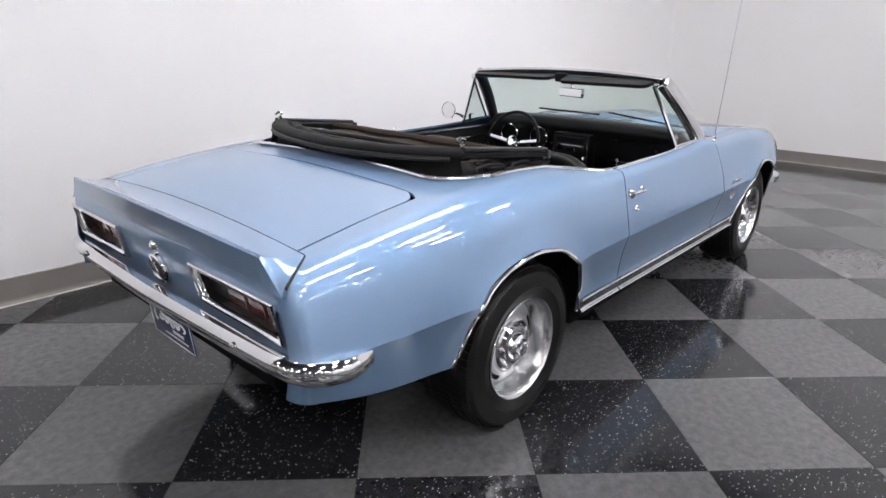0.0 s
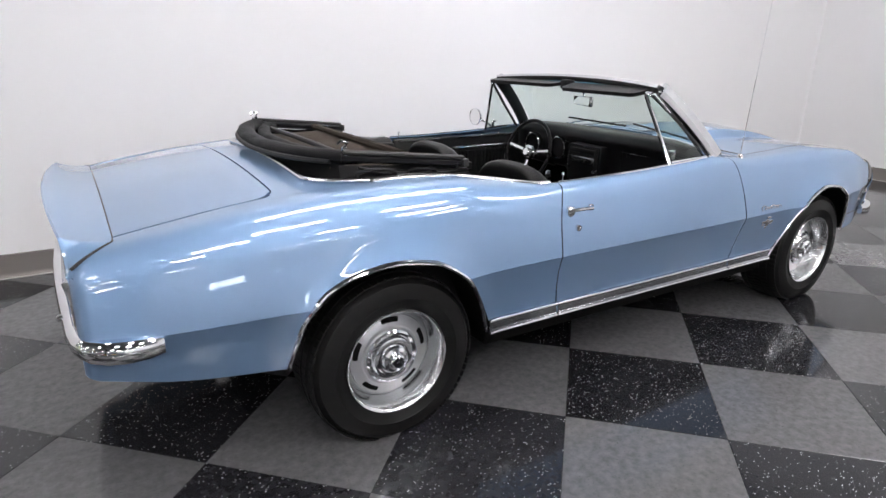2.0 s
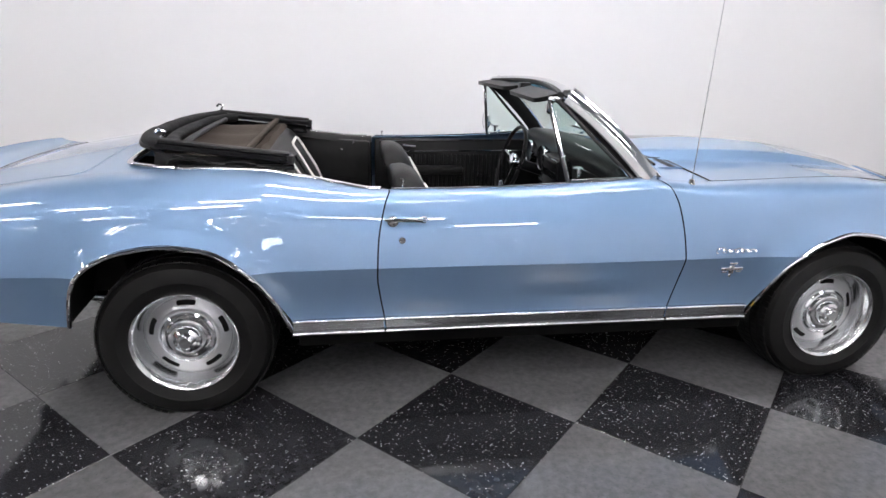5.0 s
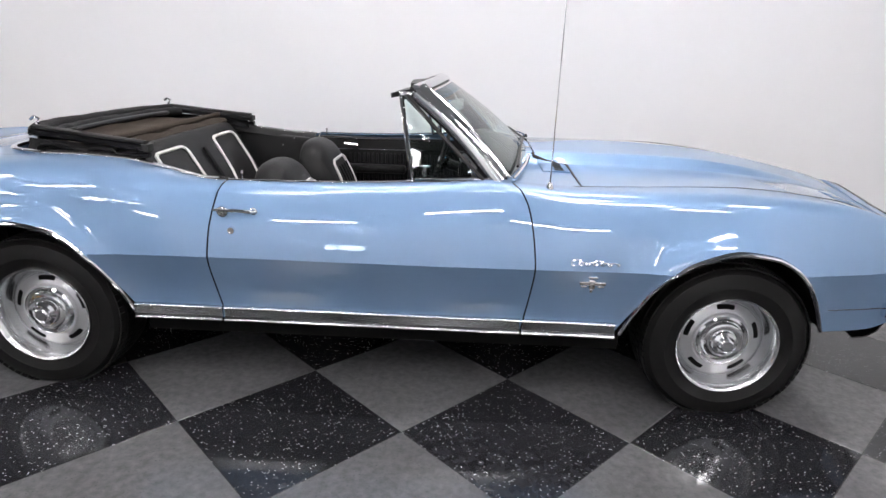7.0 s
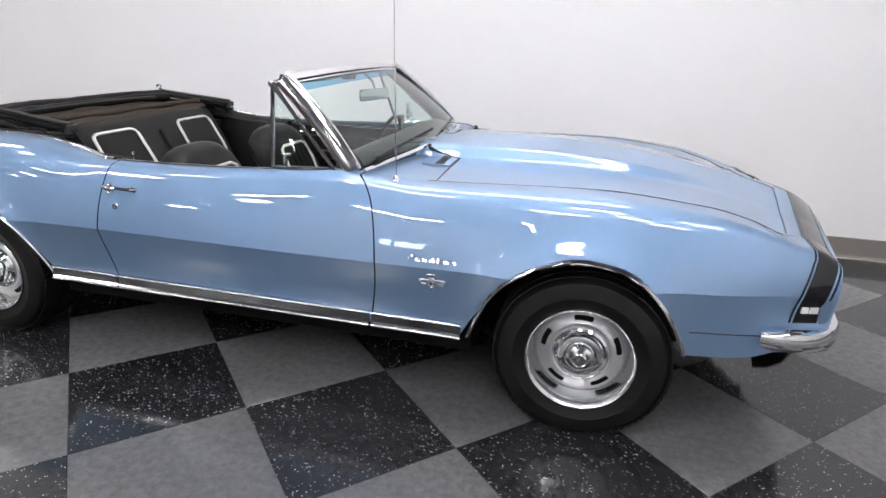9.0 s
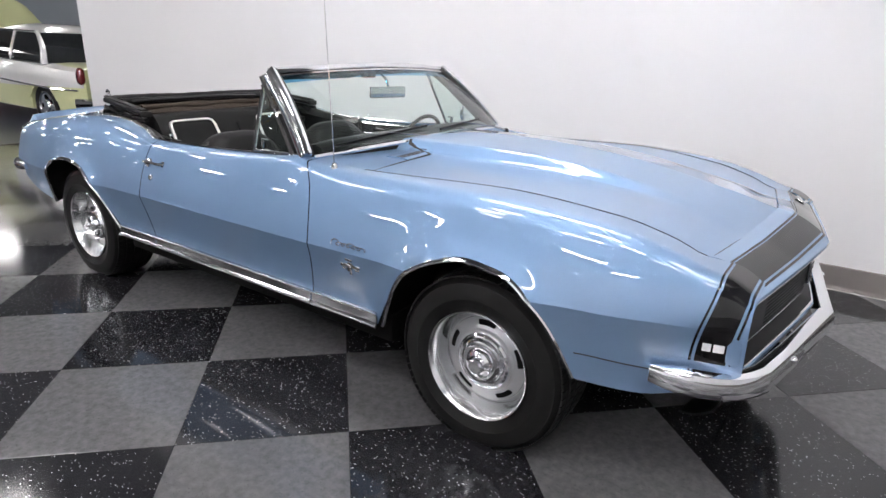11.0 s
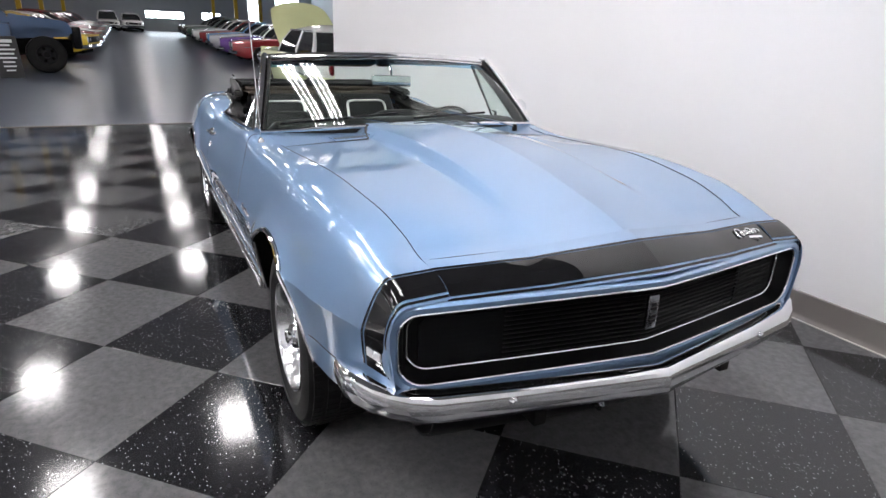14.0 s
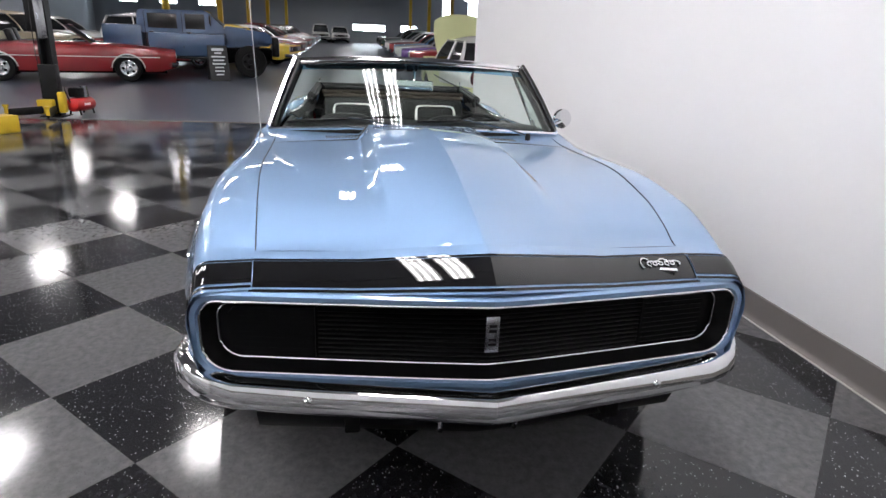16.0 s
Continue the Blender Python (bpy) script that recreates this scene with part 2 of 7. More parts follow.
def box(bm, lo, hi, m=None, bevel=0.0):
    v = [Vector((x, y, z)) for z in (lo[2], hi[2]) for y in (lo[1], hi[1]) for x in (lo[0], hi[0])]
    if m is not None:
        v = [m @ p for p in v]
    vs = [bm.verts.new(p) for p in v]
    fs = [bm.faces.new([vs[i] for i in q]) for q in ((0, 2, 3, 1), (4, 5, 7, 6), (0, 1, 5, 4), (2, 6, 7, 3), (0, 4, 6, 2), (1, 3, 7, 5))]
    if bevel:
        es = list({e for f in fs for e in f.edges})
        bmesh.ops.bevel(bm, geom=es, offset=bevel, segments=2, affect="EDGES", profile=0.5)
    return bm


def tube(bm, pts, r, n=8, closed=False, flat=1.0, caps=True):
    """A round bar along points; r is one radius or one per point; flat squeezes it upright."""
    pts = [Vector(p) for p in pts]
    m = len(pts)
    rows = []
    up = Vector((0, 0, 1))
    for i, p in enumerate(pts):
        a = pts[i - 1] if (i or closed) else p
        b = pts[(i + 1) % m] if (i < m - 1 or closed) else p
        d = (b - a).normalized()
        u = up if abs(d.dot(up)) < 0.95 else Vector((1, 0, 0))
        x = d.cross(u).normalized()
        y = x.cross(d).normalized()
        q = r[i] if isinstance(r, (list, tuple)) else r
        rows.append([p + x * (q * math.cos(2 * math.pi * k / n)) + y * (q * flat * math.sin(2 * math.pi * k / n)) for k in range(n)])
    if closed:
        rows.append(rows[0])
        vs = [[bm.verts.new(p) for p in rr] for rr in rows[:-1]]
        vs.append(vs[0])
    else:
        vs = [[bm.verts.new(p) for p in rr] for rr in rows]
    for a, b in zip(vs, vs[1:]):
        for k in range(n):
            bm.faces.new((a[k], a[(k + 1) % n], b[(k + 1) % n], b[k]))
    if caps and not closed:
        bm.faces.new(list(reversed(vs[0])))
        bm.faces.new(vs[-1])
    return bm


def lathe(bm, prof, n, m=None):
    """Turn a profile of (radius, along) round the y axis."""
    rows = []
    for r, h in prof:
        ring = [Vector((r * math.cos(2 * math.pi * k / n), h, r * math.sin(2 * math.pi * k / n))) for k in range(n)]
        rows.append([m @ p for p in ring] if m is not None else ring)
    vs = []
    for (r, h), ring in zip(prof, rows):
        if r < 1e-6:
            v = bm.verts.new(ring[0])
            vs.append([v] * n)
        else:
            vs.append([bm.verts.new(p) for p in ring])
    for a, b in zip(vs, vs[1:]):
        for k in range(n):
            q = []
            for v in (a[k], a[(k + 1) % n], b[(k + 1) % n], b[k]):
                if v not in q:
                    q.append(v)
            if len(q) > 2:
                bm.faces.new(q)
    return bm


def sweep(bm, path, section, closed_section=True, caps=True):
    """Carry a section, a list of (out, up), along plan points (x, y, z), out to the path's right hand."""
    path = [Vector(p) for p in path]
    rows = []
    for i, p in enumerate(path):
        a, b = path[max(i - 1, 0)], path[min(i + 1, len(path) - 1)]
        d = b - a
        d.z = 0
        d.normalize()
        o = Vector((d.y, -d.x, 0))
        sec = section(i / (len(path) - 1)) if callable(section) else section
        rows.append([p + o * u + Vector((0, 0, w)) for u, w in sec])
    vs = [[bm.verts.new(p) for p in r] for r in rows]
    n = len(vs[0])
    for a, b in zip(vs, vs[1:]):
        for k in range(n if closed_section else n - 1):
            bm.faces.new((a[k], a[(k + 1) % n], b[(k + 1) % n], b[k]))
    if caps and closed_section:
        bm.faces.new(list(reversed(vs[0])))
        bm.faces.new(vs[-1])
    return bm


def prism(bm, outline, lo, hi, place):
    """A flat shape of points (u, v) given thickness from lo to hi; place(u, v, w) gives each point."""
    a = [bm.verts.new(place(u, v, lo)) for u, v in outline]
    b = [bm.verts.new(place(u, v, hi)) for u, v in outline]
    n = len(outline)
    bm.faces.new(list(reversed(a)))
    bm.faces.new(b)
    for k in range(n):
        bm.faces.new((a[k], a[(k + 1) % n], b[(k + 1) % n], b[k]))
    return bm

# ---- the room ----
WALL_Y, WALL_X, WALL_END, FLOOR_EDGE = 1.81, 6.15, -6.87, -7.3
HALL = (-62.0, 6.15, -24.0, 16.0)
ROOF = 7.2
PARTITION = 3.2   # height of the added white bounce wall south of the car
TALL = 5.2        # height of the white walls beside and before the car
TILE = 0.6096
HALL_WALL = material("blue_grey_hall_wall", (0.36, 0.39, 0.43), 0.7, 0, 0.15, 0.5, bump=0.1, bump_scale=20.0)
ROOF_DARK = material("grey_roof_deck", (0.22, 0.22, 0.23), 0.8, 0, 0.15, 0.7)
YELLOW = material("yellow_safety_paint", (0.62, 0.42, 0.02), 0.4, 0, 0.15, 6.0)
STEEL_GREY = material("grey_painted_steel", (0.18, 0.2, 0.22), 0.5, 0, 0.15, 6.0)
DAY = material("daylit_pane", (0.8, 0.9, 1.0), 0.3, emit=(0.82, 0.92, 1.0), strength=WINDOW_POWER)
LAMP_WHITE = material("lamp_housing_enamel", (0.8, 0.8, 0.8), 0.4)
LAMP_TUBE = material("lit_strip_tube", (1, 1, 1), 0.5, emit=(1.0, 0.965, 0.975), strength=STRIP_POWER)
BAY_TUBE = material("lit_bay_tube", (1, 1, 1), 0.5, emit=(1.0, 0.965, 0.975), strength=BAY_POWER)


def wall(name, lo, hi, mat, label):
    return structure(name, box(bmesh.new(), lo, hi), mat, label, "wall")


floor = structure("floor", box(bmesh.new(), (-8.6, -15.0, -0.2), (WALL_X + 0.3, WALL_Y + 0.4, -0.005)), UNDER,
                  "black and grey chequered vinyl tile floor, polished", "floor")
RISE = 0.032   # the hall floor climbs gently away from the showroom


def ramp(x):
    return 0.004 + max(0.0, FLOOR_EDGE - x) * RISE


def on_hall(x, y, heading=0.0):
    """A pose on the hall floor."""
    return pose(x, y, ramp(x), 0, math.degrees(math.atan(RISE)) if x < FLOOR_EDGE - 1 else 0, 0) @ pose(0, 0, 0, 0, 0, heading)


bm = bmesh.new()
prism(bm, [(HALL[0] - 0.3, -0.4), (FLOOR_EDGE, -0.4), (FLOOR_EDGE, 0.004), (HALL[0] - 0.3, ramp(HALL[0] - 0.3))], HALL[2], HALL[3], lambda u, v, w: (u, w, v))
bmesh.ops.recalc_face_normals(bm, faces=bm.faces[:])
hall_floor = structure("hall_floor", bm, CONCRETE, "dark polished concrete floor of the hall, rising gently", "floor")
structure("hall_floor_north", box(bmesh.new(), (FLOOR_EDGE, WALL_Y + 0.19, -0.2), (HALL[1], HALL[3], 0.004)), CONCRETE, "dark polished concrete floor of the hall", "floor")
structure("hall_floor_side", box(bmesh.new(), (FLOOR_EDGE, HALL[2], -0.2), (HALL[1], -14.0, 0.004)), CONCRETE,
                       "dark polished concrete floor of the hall", "floor")
edge = structure("trim", box(bmesh.new(), (FLOOR_EDGE - 0.02, -14.0, -0.01), (FLOOR_EDGE + 0.03, WALL_Y + 0.5, 0.008), bevel=0.002), BASE_GREY,
                 "dark strip where the tiles meet the concrete", "floor trim")

wall("wall_north", (WALL_END, WALL_Y, -0.01), (WALL_X, WALL_Y + 0.2, TALL), WALL, "smooth white painted showroom wall")
wall("wall_east", (WALL_X, -9.2, -0.01), (WALL_X + 0.2, WALL_Y + 0.2, TALL), WALL, "smooth white painted showroom wall")
wall("wall_hall_east", (WALL_X + 0.2, HALL[2], -0.2), (WALL_X + 0.5, HALL[3], ROOF), HALL_WALL, "blue-grey end wall of the hall behind the showroom")
# Unseen white wall, added to bounce soft light onto the car's flank.
for lo, hi in (((-4.5, -9.2, -0.01), (-2.25, -9.0, PARTITION)), ((-1.45, -9.2, -0.01), (WALL_X, -9.0, PARTITION)),
               ((-2.25, -9.2, -0.01), (-1.45, -9.0, 1.65)), ((-2.25, -9.2, 2.05), (-1.45, -9.0, PARTITION))):
    wall("bounce_wall_south", lo, hi, WALL, "unseen smooth white wall round a high window, added to throw light on the car")
window = structure("window_south", box(bmesh.new(), (-2.25, -9.12, 1.65), (-1.45, -9.10, 2.05)), DAY, "bright high window in the showroom wall", "window")
for lo, hi in (((-2.25, -9.1, 1.65), (-2.21, -9.04, 2.05)), ((-1.49, -9.1, 1.65), (-1.45, -9.04, 2.05)), ((-1.98, -9.1, 1.69), (-1.94, -9.04, 2.01)),
               ((-2.21, -9.1, 1.65), (-1.49, -9.04, 1.69)), ((-2.21, -9.1, 2.01), (-1.49, -9.04, 2.05))):
    part("window_frame", box(bmesh.new(), lo, hi), STEEL_GREY, window)
wall("wall_hall_end", (HALL[0] - 0.3, HALL[2], -0.2), (HALL[0], HALL[3], ROOF), HALL_WALL, "blue-grey far wall of the hall")
wall("wall_hall_south", (HALL[0], HALL[2] - 0.3, -0.2), (HALL[1], HALL[2], ROOF), HALL_WALL, "blue-grey side wall of the hall")
wall("wall_hall_north", (HALL[0], HALL[3], -0.2), (HALL[1], HALL[3] + 0.3, ROOF), HALL_WALL, "blue-grey side wall of the hall")
bm = box(bmesh.new(), (HALL[0] - 0.3, HALL[2] - 0.3, ROOF), (HALL[1] + 0.3, HALL[3] + 0.3, ROOF + 0.2))
for i in range(12):
    x = -58 + i * 5.4
    box(bm, (x, HALL[2], ROOF - 0.45), (x + 0.18, HALL[3], ROOF + 0.01))
structure("ceiling", bm, ROOF_DARK, "grey hall roof deck on steel beams", "ceiling")

# grey cove base with a pale line of sealant under it
SEC = [(0, 0.0), (0.022, 0.002), (0.012, 0.012), (0.007, 0.03), (0.007, 0.145), (0.002, 0.150), (0, 0.150)]
for name, a, b in (("baseboard", (WALL_END, WALL_Y, 0.0), (WALL_X, WALL_Y, 0.0)), ("baseboard", (WALL_X, WALL_Y, 0.0), (WALL_X, -9.0, 0.0)),
                   ("baseboard", (WALL_END, WALL_Y + 0.2, 0.0), (WALL_END, WALL_Y, 0.0))):
    structure(name, sweep(bmesh.new(), [a, b], SEC), BASE_GREY, "grey-brown vinyl cove base along the wall", "baseboard")
structure("trim", box(bmesh.new(), (WALL_END, WALL_Y - 0.034, 0.0005), (WALL_X - 0.03, WALL_Y - 0.022, 0.004)), CAULK, "pale sealant line under the cove base", "floor trim")
structure("trim", box(bmesh.new(), (WALL_X - 0.034, -9, 0.0005), (WALL_X - 0.022, WALL_Y - 0.03, 0.004)), CAULK, "pale sealant line under the cove base", "floor trim")


def lamp_mesh():
    housing = bmesh.new()
    box(housing, (-1.22, -0.17, 0.0), (1.22, 0.17, 0.06), bevel=0.01)
    tubes = bmesh.new()
    for y in (-0.11, 0.0, 0.11):
        tube(tubes, [(-1.2, y, -0.03), (1.2, y, -0.03)], 0.024, 8)
    return housing, tubes


def ceiling_lamp(m):
    ob = thing("ceiling_light", "lit three-tube fluorescent strip lamp hung under the roof", "ceiling lamp", "strip lamps under the roof", m)
    h, t = lamp_mesh()
    part("housing", h, LAMP_WHITE, ob)
    part("tubes", t, LAMP_TUBE, ob, "lit white tubes")
    for x in (-1.215, 1.2):
        part("end_plate", box(bmesh.new(), (x, -0.14, -0.055), (x + 0.015, 0.14, -0.001)), LAMP_WHITE, ob)
    return ob


def bay_lamp(m):
    ob = thing("bay_light", "lit six-tube high-bay lamp hung under the roof, several added as fill light", "ceiling lamp", "bay lamps under the roof", m)
    part("housing", box(bmesh.new(), (-0.62, -0.36, 0.0), (0.62, 0.36, 0.06), bevel=0.01), LAMP_WHITE, ob)
    tubes = bmesh.new()
    for k in range(6):
        tube(tubes, [(-0.59, -0.29 + 0.116 * k, -0.03), (0.59, -0.29 + 0.116 * k, -0.03)], 0.024, 8)
    part("tubes", tubes, BAY_TUBE, ob, "lit white tubes")
    for x in (-0.61, 0.595):
        part("end_plate", box(bmesh.new(), (x, -0.33, -0.055), (x + 0.015, 0.33, -0.001)), LAMP_WHITE, ob)
    return ob


spots = [(x, y) for y in (-0.5, -0.05) for x in (1.0,)]
spots += [(0.3, -13.0), (-8.1, -13.4), (3.3, -15.3), (-4.2, -15.3)]
strips = len(spots)
# The first two bays are unseen fill, added to brighten the car's flank.
spots += [(-2.2, -5.6), (2.7, -5.9), (-6.0, -2.9), (-5.9, -6.3), (-24.2, 2.1), (-10.0, -3.7)]
spots += [(-7.0, -0.2)] + [(x, y) for y in (-0.2, -3.8) for x in (-16.5, -22.5, -28.4, -39.0, -48.0, -56.0)]
# The bay at (1.6, -3.8) is added to make up for missing strip light.
spots += [(x, y) for y in (-3.8,) for x in (4.2, 1.6, -1.0)]
# The three bays at y -7.9 are added so the south wall glows softly.
spots += [(x, y) for y in (-19.0,) for x in (3.0, -3.5)] + [(4.3, -7.9), (0.6, -7.9), (-3.1, -7.9)]
spots += [(x, y) for y in (-9.7, -15.0, -20.0) for x in (-9.5, -15.8, -22.7, -32.0, -45.0)]
spots += [(x, y) for y in (5.0, 10.5) for x in (-9.0, -15.0, -22.0, -30.0, -40.0, -52.0)]
first = ceiling_lamp(pose(spots[0][0], spots[0][1], 5.6))
for y in (-0.5, -0.05):
    copy_thing(first, pose(-0.88, y, 5.6) @ Matrix.Diagonal((0.5, 1, 1, 1)))
for x, y in spots[1:strips]:
    copy_thing(first, pose(x, y, 5.6))
bay = bay_lamp(pose(spots[strips][0], spots[strips][1], 5.6))
for x, y in spots[strips + 1:]:
    copy_thing(bay, pose(x, y, 5.6))
bm = bmesh.new()
for x, y in spots + [(-0.88, -0.5), (-0.88, -0.05)]:
    for d in (-0.5, 0.5):
        tube(bm, [(x + d, y, 5.655), (x + d, y, ROOF)], 0.006, 5)
tagged(part("lamp_wires", bm, STEEL_GREY, None), "thin steel wires that carry the strip lamps", "wire", kind="stuff")

# ---- the blue convertible: form ----
# x runs forward from between the axles, half-widths are counted outward, heights from the floor
AXLE_F, AXLE_R, HUB_Z, TYRE_R = 1.372, -1.388, 0.31, 0.328
CREASE_Z = curve(-2.36, 0.60, -1.4, 0.602, -0.66, 0.606, 0.28, 0.608, 0.90, 0.613, 1.74, 0.632, 2.15, 0.64)
CREASE_Y = curve(-2.30, 0.815, -2.0, 0.862, -1.4, 0.893, -0.66, 0.884, 0.3, 0.888, 0.9, 0.885, 1.38, 0.892, 1.75, 0.868, 2.0, 0.808, 2.14, 0.768)
SHOULDER_Z = curve(-2.36, 0.812, -2.1, 0.868, -1.8, 0.908, -1.4, 0.937, -1.1, 0.936, -0.85, 0.905, -0.69, 0.881, -0.55, 0.879, -0.1, 0.886, 0.1, 0.895, 0.46, 0.918, 0.60, 0.906, 0.75, 0.896,
                   1.35, 0.900, 1.75, 0.873, 1.95, 0.826, 2.053, 0.788, 2.10, 0.776, 2.14, 0.756, 2.17, 0.735)
SHOULDER_Y = curve(-2.36, 0.745, -2.0, 0.785, -1.4, 0.81, -0.9, 0.805, -0.63, 0.802, 0.0, 0.803, 0.47, 0.80, 0.8, 0.80, 1.4, 0.805, 1.75, 0.784, 2.0, 0.757, 2.14, 0.742)
ROUND = curve(-2.36, 0.06, -2.0, 0.10, -1.4, 0.13, -0.9, 0.10, -0.6, 0.035, 0.4, 0.03, 0.6, 0.042, 0.9, 0.052, 1.4, 0.055, 1.7, 0.048, 2.0, 0.036, 2.14, 0.030)
SEAM_Y = curve(-2.36, 0.64, -1.76, 0.632, -1.70, 0.655, -1.0, 0.66, -0.80, 0.70, -0.66, 0.748, 0.45, 0.742, 0.52, 0.712, 0.75, 0.70, 1.4, 0.67, 2.015, 0.615, 2.14, 0.605)
SEAM_Z = curve(-2.36, 0.818, -2.23, 0.845, -1.79, 0.914, -1.58, 0.933, -1.3, 0.941, -1.07, 0.933, -0.97, 0.917, -0.86, 0.902, -0.775, 0.889, -0.69, 0.881, -0.55, 0.880, -0.4, 0.881, -0.1, 0.888, 0.1, 0.897, 0.26, 0.905, 0.46, 0.920, 0.60, 0.905, 0.75, 0.896,
               1.35, 0.908, 1.75, 0.872, 1.92, 0.828, 2.015, 0.791, 2.06, 0.789, 2.10, 0.781, 2.14, 0.761, 2.17, 0.740)
LOW_Y = curve(-2.36, 0.76, -2.0, 0.81, -1.0, 0.832, 0.0, 0.835, 0.95, 0.838, 1.8, 0.825, 2.14, 0.745)
LOW_Z = curve(-2.36, 0.485, -2.1, 0.425, -1.76, 0.385, -0.94, 0.335, 0.95, 0.335, 1.70, 0.385, 1.92, 0.395, 2.04, 0.43, 2.14, 0.49)
ARCH_F = curve(0.945, 0.335, 0.985, 0.43, 1.04, 0.535, 1.105, 0.608, 1.21, 0.668, 1.345, 0.702, 1.46, 0.690, 1.53, 0.662, 1.605, 0.594, 1.665, 0.505, 1.705, 0.42, 1.720, 0.386)
ARCH_R = curve(-1.785, 0.387, -1.776, 0.43, -1.735, 0.566, -1.662, 0.645, -1.552, 0.689, -1.425, 0.706, -1.275, 0.686, -1.150, 0.616, -1.055, 0.49, -1.005, 0.375, -0.990, 0.335)
DOOR_BACK = curve(0.33, -0.622, 0.384, -0.632, 0.479, -0.649, 0.572, -0.66, 0.685, -0.656, 0.84, -0.627, 0.905, -0.595)
DOOR_FRONT = curve(0.33, 0.556, 0.512, 0.584, 0.604, 0.592, 0.693, 0.585, 0.823, 0.561, 0.895, 0.525, 0.934, 0.455)


def in_front_arch(x):
    return 0.945 < x < 1.72


def in_rear_arch(x):
    return -1.785 < x < -0.99


def low_z(x):
    return ARCH_F(x) if in_front_arch(x) else ARCH_R(x) if in_rear_arch(x) else LOW_Z(x)


def flare(x, z):
    """The lip that swells out round the wheel openings."""
    s = 0.0
    for xc, zc, ax, az in ((1.335, 0.33, 0.375, 0.362), (-1.40, 0.33, 0.375, 0.369)):
        rho = math.hypot((x - xc) / ax, (z - zc) / az)
        s += math.exp(-((rho - 1.0) / 0.17) ** 2) * 0.017 * smooth((z - 0.30) / 0.2)
    return s


def flank(x, z):
    """Half-width of the body's side at x and height z, below the shoulder."""
    zc, yc, zk, yk = CREASE_Z(x), CREASE_Y(x), SHOULDER_Z(x), SHOULDER_Y(x)
    if z >= zc:
        s = (zk - z) / (zk - zc)
        y = yk + (yc - yk) * s + 0.030 * s * (1 - s)
    else:
        s = (zc - z) / (zc - 0.335)
        y = yc + (LOW_Y(x) - yc) * s - 0.034 * s * (1 - s)
    return y + flare(x, z)


def shoulder(x, n):
    """The rounded turn from the inner seam over the shoulder to the flank: points (half-width, height)."""
    ys, zs, yk, zk, r = SEAM_Y(x), SEAM_Z(x), SHOULDER_Y(x), SHOULDER_Z(x), ROUND(x)
    r1 = min(r, 0.9 * (yk - ys))
    top = Vector((ys - yk, zs - zk)).normalized() * r1
    zd = zk - r
    p0, p1, p2 = Vector((yk, zk)) + top, Vector((yk, zk)), Vector((flank(x, zd), zd))
    out = [Vector((ys, zs)), Vector((ys, zs)).lerp(p0, 0.5)]
    for t in steps(0, 1, n):
        out.append(p0 * (1 - t) ** 2 + p1 * 2 * t * (1 - t) + p2 * t * t)
    return out


def stations(a, b, step, arch=None):
    xs = set(round(v, 4) for v in steps(a, b, max(2, round((b - a) / step))))
    if arch:
        lo, hi = arch
        for k in range(37):
            xs.add(round((lo + hi) / 2 - (hi - lo) / 2 * math.cos(math.pi * k / 36), 4))
    out = [a]
    for x in sorted(xs):
        if a < x < b - 0.002 and x - out[-1] > 0.0025:
            out.append(x)
    return out + [b]


def side_panel(s, back, front, arch=None, step=0.03, tail=False):
    """The outer skin of one side between two upright edges given as x over height: shoulder, flank down to the crease, and the part below it."""
    bm = bmesh.new()
    a, b = back(0.6), front(0.6)
    up, low = [], []
    cols = [(x, 0.0, 0.0) for x in stations(a, b, step, arch)]
    if tail:
        cols = [(cols[0][0] - 0.045 * math.sin(f), 0.055 * (1 - math.cos(f)), 0.02 * (1 - math.cos(f))) for f in (1.57, 1.3, 1.0, 0.7, 0.4, 0.2)] + cols
    for x0, inset, drop in cols:
        u = (max(x0, a) - a) / (b - a)

        def at(z):
            return mixv(back(z), front(z), u) + min(0.0, x0 - a)

        zb = low_z(x0)
        zc = CREASE_Z(x0)
        zk = SHOULDER_Z(x0)
        xk = at(zk - 0.02)
        row = [(at(z), s * (y - inset), z - drop) for y, z in shoulder(xk, 8)]
        zt = zk - ROUND(xk)
        zl = max(zb, zc)
        for t in steps(0, 1, 9)[1:]:
            z = mixv(zt, zl, t)
            row.append((at(z), s * (flank(at(z), z) - inset), z))
        up.append(row)
        row = []
        for t in steps(0, 1, 8):
            z = mixv(zl, min(zb, zl), t)
            row.append((at(z), s * (flank(at(z), z - 1e-5) - inset), z))
        low.append(row)
    grid(bm, up)
    grid(bm, low)
    bmesh.ops.remove_doubles(bm, verts=bm.verts[:], dist=1e-5)
    fresh_normals(bm)
    outward(bm, (0.5 * (a + b), 0, 0.5))
    return bm


def rear_end(z):
    return -2.30


def nose_end(z):
    return 2.169


GAP = 0.003
car = thing("convertible_car", "light blue metallic 1960s convertible, roof folded, black nose stripe", "car")

for s in (-1, 1):
    part("quarter_panel", side_panel(s, rear_end, lambda z: DOOR_BACK(z) - GAP, (-1.785, -0.99), tail=True), PAINT, car, angle=16.0)
    door = part("door", side_panel(s, lambda z: DOOR_BACK(z) + GAP, lambda z: DOOR_FRONT(z) - GAP), PAINT, car, angle=16.0)
    part("fender", side_panel(s, lambda z: DOOR_FRONT(z) + GAP, nose_end, (0.945, 1.72)), PAINT, car, angle=16.0)
    if s < 0:
        door_right = door
    else:
        door_left = door


